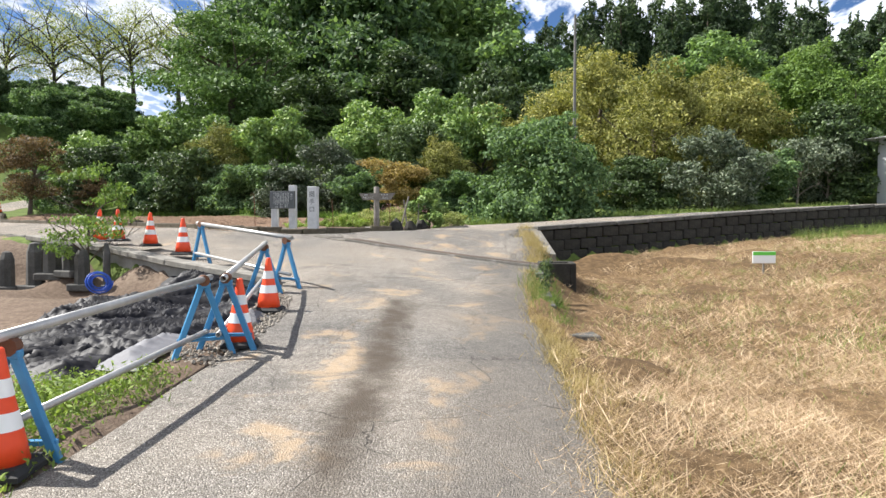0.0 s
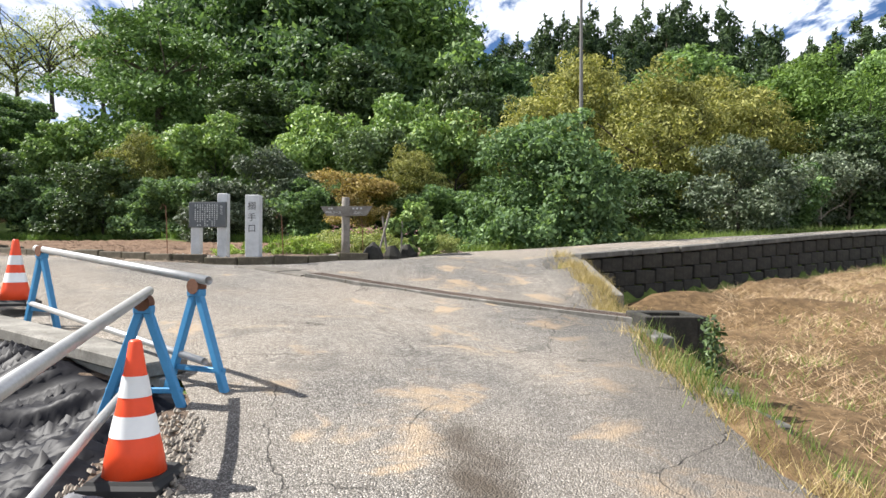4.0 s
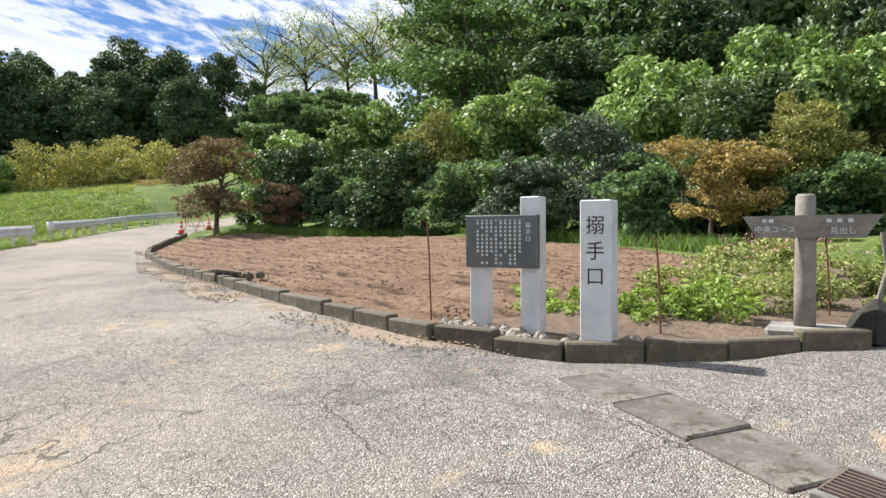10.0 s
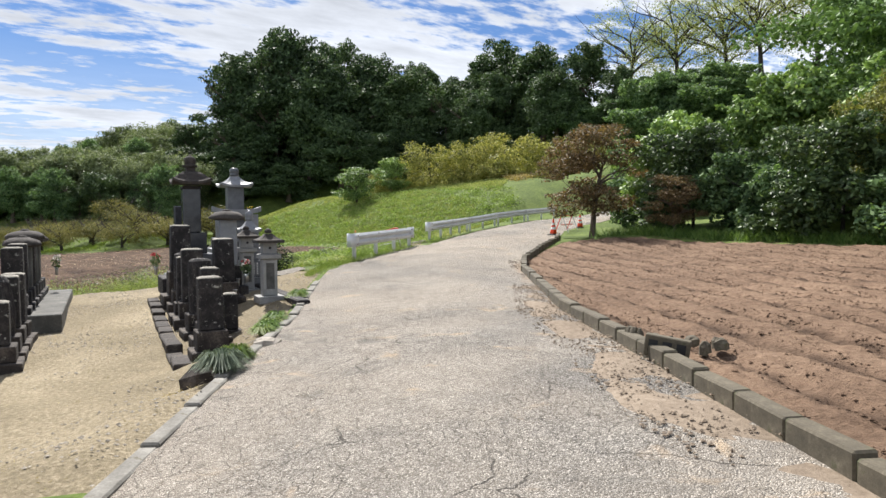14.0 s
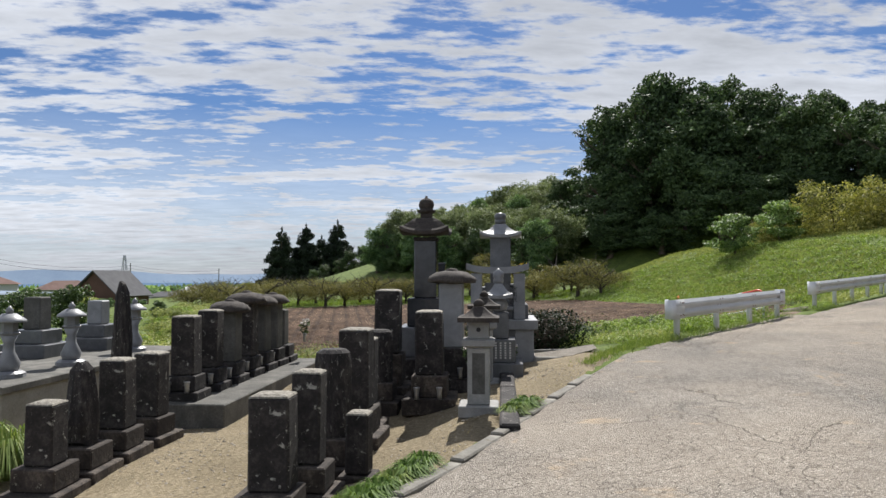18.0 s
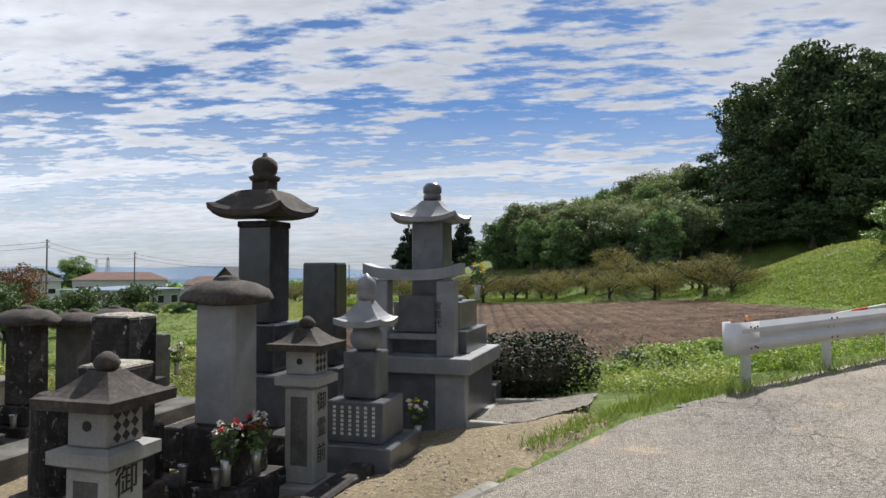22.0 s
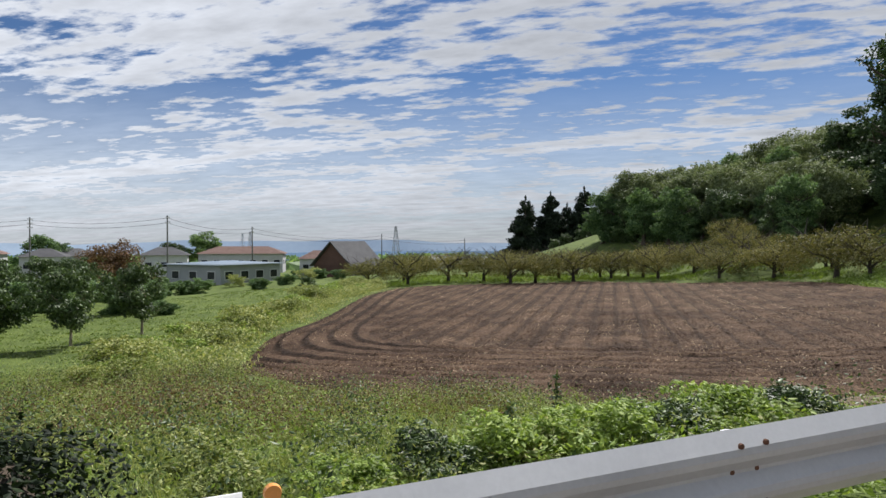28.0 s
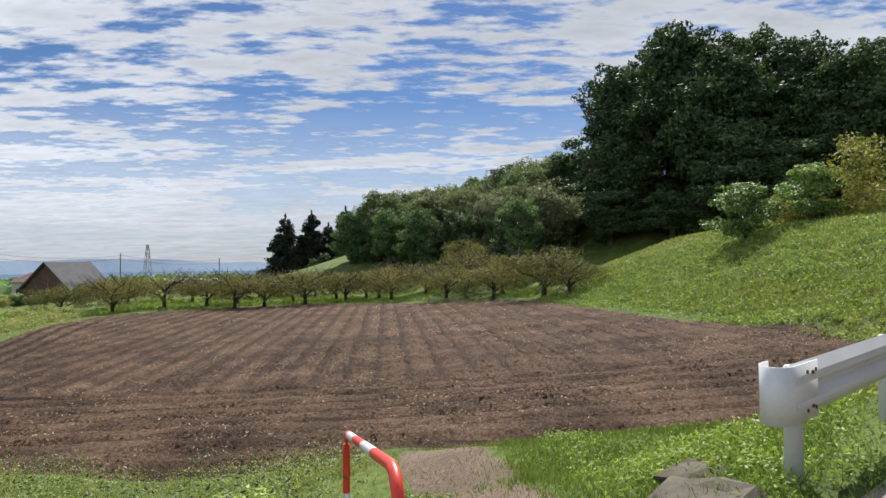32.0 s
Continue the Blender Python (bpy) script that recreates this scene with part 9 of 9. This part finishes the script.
# clumps in the garden bed
for x, y, s, k in [(-5.6, 21.2, 0.45, "bright_bush"), (-5.1, 21.1, 0.5, "bright_bush"), (-4.5, 20.9, 0.55, "bright_bush"), (-4.1, 21.2, 0.7, "bright_bush"), (-3.7, 21.6, 0.6, "weed_bush"), (-4.6, 22.4, 0.6, "weed_bush"), (-3.9, 22.6, 0.7, "weed_bush"), (-3.3, 22.4, 0.6, "weed_bush"), (-3.0, 23.4, 0.75, "weed_bush"), (-4.2, 24.0, 0.8, "weed_bush"), (-2.4, 23.6, 0.6, "weed_bush"), (-6.2, 22.3, 0.4, "bright_bush"), (-1.7, 23.2, 0.6, "weed_bush"), (-1.4, 24.2, 0.7, "weed_bush"), (-3.5, 25.2, 0.8, "weed_bush"), (-2.6, 21.9, 0.4, "weed_bush")]:
    plant(k, x, y, "leafy green garden plant in the bed", s, RW.uniform(0, 360), category="plant", group="garden plants", tall=0.9)
plant("garden_bush", -2.0, 22.1, "upright leafy green bush at the garden's corner", 1.1, 0, category="bush")
rngp = np.random.default_rng(8)
_p = scatter(rngp, [(-4.6, 23.4), (-2.2, 23.6), (-1.6, 25), (-3.8, 26.5)], 40)
_bl = [(x, y, ground(x, y) + 0.55, 0.12, 0.12, 0.1) for x, y in _p]
tagged(new("pink_flowers", mesh_from("pink_flowers", *leaves(rngp, _bl, 320, 0.018), plain("pink_petals", (0.55, 0.25, 0.30), 0.7))), "pale pink flowers in the garden bed", "flowers", kind="stuff")
# dragon's beard grass clumps beside the lane
def tuft(x, y, r, h, n, mat, label, seed):
    rng = np.random.default_rng(seed)
    a = rng.random(n) * 2 * np.pi
    rr = 0.25 * r * rng.random(n)
    base = np.stack([np.cos(a) * rr, np.sin(a) * rr, np.zeros(n)], 1)
    out = np.stack([np.cos(a), np.sin(a), np.zeros(n)], 1) * (r * (0.6 + 0.5 * rng.random(n)))[:, None]
    up = h * (0.6 + 0.6 * rng.random(n))
    side = np.stack([-np.sin(a), np.cos(a), np.zeros(n)], 1) * 0.006
    mid = base + out * 0.45 + np.stack([0 * a, 0 * a, up], 1)
    tip = base + out + np.stack([0 * a, 0 * a, up * 0.45], 1)
    v = np.stack([base - side, base + side, mid + side, mid - side, mid - side, mid + side, tip + side * 0.2, tip - side * 0.2], 1).reshape(-1, 3)
    f = np.arange(8 * n).reshape(-1, 4)
    thing("grass_clump", label, "grass clump", pose(x, y, ground(x, y)), "grass clumps by the graves", data=mesh_from("grass_clump", v, f, M[mat]))


tuft(-13.85, 19.2, 0.25, 0.19, 900, "lf_silver", "rounded clump of dark striped grass beside the lane", 1)
tuft(-14.38, 19.5, 0.2, 0.16, 500, "grass", "rounded clump of green grass beside the lane", 2)
for k in range(9):
    t = (k if k < 6 else k + 8) / 22
    x, y = -15.6 - 4.2 * t, 20.22 + 2.4 * t
    tuft(x, y, 0.19, 0.10, 260, "lf_light" if k % 3 else "grass", "low cushion of green leaves beside the lane", 10 + k)
for x, y in [(-18.0, 16.7), (-17.6, 16.3), (-18.3, 16.2)]:
    tuft(x, y, 0.5, 0.4, 700, "grass", "rank clump of green grass near the graves", int(-x * 10))
# clipped hedge by the tomb
rngh = np.random.default_rng(55)
hx, hy = -24.72, 22.92
hedge = thing("clipped_hedge", "low rounded clipped dark green hedge beside the tomb", "hedge", pose(hx, hy, ground(hx, hy) - 0.02, 0, 0, 10))
hedge.scale = (0.86, 1.08, 0.86)
_hb = [(x, y, 0.44 + 0.04 * math.cos(x * 5), 0.42, 0.42, 0.5) for x in np.linspace(-0.42, 0.42, 4) for y in np.linspace(-0.72, 0.72, 6)]
v, f = leaves(rngh, _hb, 16000, 0.028, 0.3, 0.75)
v[:, 2] = np.clip(v[:, 2], 0.02, 1.0)
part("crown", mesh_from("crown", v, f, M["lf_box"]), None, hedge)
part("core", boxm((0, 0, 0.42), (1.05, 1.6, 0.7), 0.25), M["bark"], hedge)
# shrubs and brambles on the bank
for x, y, s, k, lab in [(-27.2, 24.9, 0.9, "bright_bush", "bright leafy bramble under the guard rail"), (-28.2, 25.9, 1.0, "weed_bush", "tangled weeds under the guard rail"), (-28.8, 26.9, 0.95, "bright_bush", "bright leafy bramble under the guard rail"), (-29.8, 27.8, 1.0, "weed_bush", "tangled weeds under the guard rail"), (-30.8, 28.9, 0.8, "bright_bush", "bright leafy bramble under the guard rail"), (-29.4, 24.6, 1.0, "bright_bush", "bright leafy bramble on the bank"), (-30.6, 25.8, 1.05, "weed_bush", "tangled weeds on the bank"), (-26.8, 23.6, 0.8, "weed_bush", "tangled weeds beside the hedge"), (-28.0, 22.4, 0.9, "weed_bush", "tangled weeds on the bank"), (-30.5, 22.5, 0.8, "bright_bush", "leafy weeds on the bank"), (-32.0, 27.0, 0.9, "weed_bush", "tangled weeds on the bank"), (-33.6, 29.6, 0.8, "weed_bush", "tangled weeds on the bank"), (-29.5, 18.5, 0.9, "weed_bush", "tangled weeds on the bank"), (-28.5, 15.5, 1.2, "weed_bush", "dark weeds behind the graves"), (-27.0, 13.0, 1.3, "weed_bush", "dark weeds behind the graves"), (-33.0, 14.0, 0.9, "bright_bush", "leafy weeds on the bank"), (-36.0, 18.0, 0.8, "bright_bush", "leafy weeds on the bank")]:
    plant(k, x, y, lab, s * 0.85, RW.uniform(0, 360), category="weeds", group="weeds on the bank", tall=0.62)
for k in range(64):
    t = k / 63
    x, y = -36.5 - 40.5 * t + RW.uniform(-0.8, 0.8), 12.2 - 11.8 * t + RW.uniform(-1.5, 0.9) - 1.2 * math.sin(t * 3.1)
    plant("bright_bush" if RW.random() < 0.4 else "weed_bush", x, y, "rank weeds along the field's edge", RW.uniform(0.7, 1.9), RW.uniform(0, 360), category="weeds", group="weeds along the field", tall=0.75)
for x, y, s in [(-44.0, -9, 2.2), (-52, -12, 2.0), (-58, -16, 2.2), (-66, -20, 2.0), (-96, -28, 2.4), (-104, -22, 2.2), (-112, -26, 2.6), (-118, -24, 2.2), (-92, -22, 1.6), (-128, -30, 2.6), (-134, -46, 2.6), (-120, -52, 3.0)]:
    plant("weed_bush", x, y, "round green bush near the houses", s, RW.uniform(0, 360), category="bush", group="bushes near the houses", tall=0.8)
plant("lawn_tree", -66, 0.5, "thin leafless sapling on the lawn", 0.7, 30)
meadow("shoulder_grass", [(-23.4, 25.0), (-28.9, 30.6), (-28.5, 30.9), (-23.1, 25.3)], 1500, 0.10, 0.005, "grass", "straggling grass at a guard rail's foot", 151, 0.5, 0.02)
for x, y, s, k in [(-27.6, 25.0, 0.75, "dark_bramble"), (-28.1, 25.6, 0.8, "bramble"), (-28.5, 26.3, 0.85, "bramble"), (-28.9, 27.0, 0.8, "dark_bramble"), (-29.5, 27.5, 0.9, "bramble"), (-30.1, 26.5, 0.95, "dark_bramble"), (-30.4, 28.1, 0.9, "dark_bramble"), (-31.0, 27.4, 0.9, "bramble"), (-29.2, 25.9, 0.8, "bramble"), (-26.9, 24.6, 0.6, "bramble"), (-31.6, 28.4, 0.7, "bramble")]:
    plant(k, x, y, "leafy bramble growing under the guard rail" if k == "bramble" else "dark leafy bramble growing on the bank", s, RW.uniform(0, 360), category="bramble", group="brambles on the bank", tall=0.62)
# slender weed stalks by the rail
for x, y, h in [(-30.8, 25.46, 1.2), (-30.3, 25.0, 0.9), (-31.3, 26.2, 0.8), (1.0, 13.6, 0.62), (0.92, 13.3, 0.55)]:
    rng = np.random.default_rng(int(abs(x) * 100))
    zz = ground(x, y)
    e = thing("weed_stalk", "tall slender weed stalk with small leaves", "weed", pose(x, y, zz), "weed stalks")
    part("stem", pipe("stem", [(0, 0, 0), (0.03, 0.02, h * 0.5), (0.02, 0.05, h)], 0.008, M["lf_weed"], 5), None, e)
    v, f = leaves(rng, [(0.025, 0.03, h * (0.3 + 0.07 * k), 0.09, 0.09, 0.05) for k in range(10)], 160, 0.028, 0.4, 0.2)
    part("leaves", mesh_from("leaves", v, f, M["lf_hedge"]), None, e)
# straw and stubble crumbs lying along the ploughed rows
rngl = np.random.default_rng(61)
_lp = scatter(rngl, FIELD_POLY, 60000)
_lk = field_lines(_lp[:, 0], _lp[:, 1])
_lp = _lp[(np.abs(_lk - np.round(_lk)) > 0.2) & (lumps(_lp[:, 0], _lp[:, 1], 2.5, 21) + 0.6 * rngl.random(len(_lp)) > 0.35)][:16000]
_lb, _lf = blades(rngl, _lp, heights(_lp[:, 0], _lp[:, 1]) + 0.10, 0.055, 0.013, 0.95)
tagged(new("field_litter", mesh_from("field_litter", _lb, _lf, M["straw"])), "pale straw crumbs on ploughed earth", "litter", kind="stuff")
# grass slope and lawn blades seen from afar, as tufts
meadow("slope_grass", [(-45, 43), (-52, 42), (-60, 41), (-72, 40), (-76, 44), (-64, 52), (-50, 50)], 50000, 0.15, 0.022, "lf_weed", "mottled green grass on a bank", 48, 0.6)
meadow("slope_grass", [(-72, 40), (-88, 40), (-92, 46), (-90, 56), (-76, 60), (-66, 62), (-58, 60), (-50, 52), (-64, 52), (-76, 44)], 60000, 0.17, 0.030, "lf_weed", "rough green grass on a hillside", 152, 0.6)
meadow("slope_grass", [(-41, 42.6), (-46, 44.6), (-55, 41.6), (-66, 39.6), (-72, 40), (-60, 44), (-50, 47), (-43, 47)], 16000, 0.18, 0.025, "lf_weed", "rough grass between field and bank", 153, 0.6)
weed_mat([(-43, 43.2), (-52, 41.2), (-62, 39.4), (-76, 36.0), (-78, 42), (-66, 52), (-50, 53), (-44, 49)], 70000, 0.075, "lf_bright", "bright leafy weeds covering a bank", 158, 0.55, 0.16, 2600)
meadow("orchard_grass", [(-78, 0), (-84, 8), (-89, 17), (-87, 26), (-82, 34), (-76, 38), (-96, 40), (-104, 20), (-96, -4)], 24000, 0.2, 0.035, "lf_bright", "bright green grass below fruit trees", 49, 0.6)
meadow("lawn_grass", [(-40, 8), (-45, 8.5), (-75, 0), (-80, -14), (-60, -14), (-42, -6)], 22000, 0.09, 0.025, "grass", "mown green lawn", 50, 0.7)
_fl = scatter(rngp, [(-50, 56), (-52, 55), (-62, 61), (-60, 63)], 260)
tagged(new("flower_border", mesh_from("flower_border", *leaves(rngp, [(x, y, ground(x, y) + 0.25, 0.3, 0.3, 0.2) for x, y in _fl], 2600, 0.06), M["lf_orange"])), "strip of orange-red flowers above the bank", "flowers", kind="stuff")

# loose clods on tilled earth
def clods(name, poly, n, low, high, rows, keep, mat, label, seed):
    rng = np.random.default_rng(seed)
    q = scatter(rng, poly, n)
    q = q[keep(q) * (0.35 + lumps(q[:, 0], q[:, 1], 0.9, seed)) > rng.random(len(q)) * 0.6 - 0.1]
    n = len(q)
    size = (low + (high - low) * rng.random((n, 1, 1)) ** 2.5) * rng.uniform(0.6, 1.3, (n, 6, 3)) * [1, 1, 0.5]
    v = np.column_stack([q, heights(q[:, 0], q[:, 1]) + rows(q[:, 0], q[:, 1]) + low * 0.3])[:, None] + _o8[None] * size
    f = (np.arange(n)[:, None, None] * 6 + _f8[None]).reshape(-1, 3)
    tagged(new(name, mesh_from(name, v.reshape(-1, 3), f, M[mat])), label, "earth clods", kind="stuff")


clods("earth_clods", PLOT_POLY, 90000, 0.007, 0.030, plot_rows, lambda q: np.cos((q[:, 0] * 0.44 + q[:, 1] * 0.90) / 0.75 * 2 * math.pi) * 0.7 + 0.3, "soil_plot", "loose crumbled brown earth on a tilled plot", 71)
clods("earth_clods", FIELD_POLY, 110000, 0.014, 0.046, field_rows, lambda q: (q[:, 0] > -60) * 0.9, "soil_field", "loose crumbled dark earth on a ploughed field", 72)
clods("dirt_crumbs", DRIFT_POLY, 5000, 0.006, 0.024, lambda x, y: 0.03 + 0 * x, lambda q: np.ones(len(q)) * 0.6, "drift_soil", "crumbs of earth scattered along the kerb", 74)
clods("yard_gravel", GRAVE_POLY, 26000, 0.006, 0.022, lambda x, y: 0.022 + 0.012 * np.sin(x * 3.3) * np.sin(y * 4.1), lambda q: np.ones(len(q)) * 0.8, "pebble", "loose gravel on trodden earth among graves", 73)
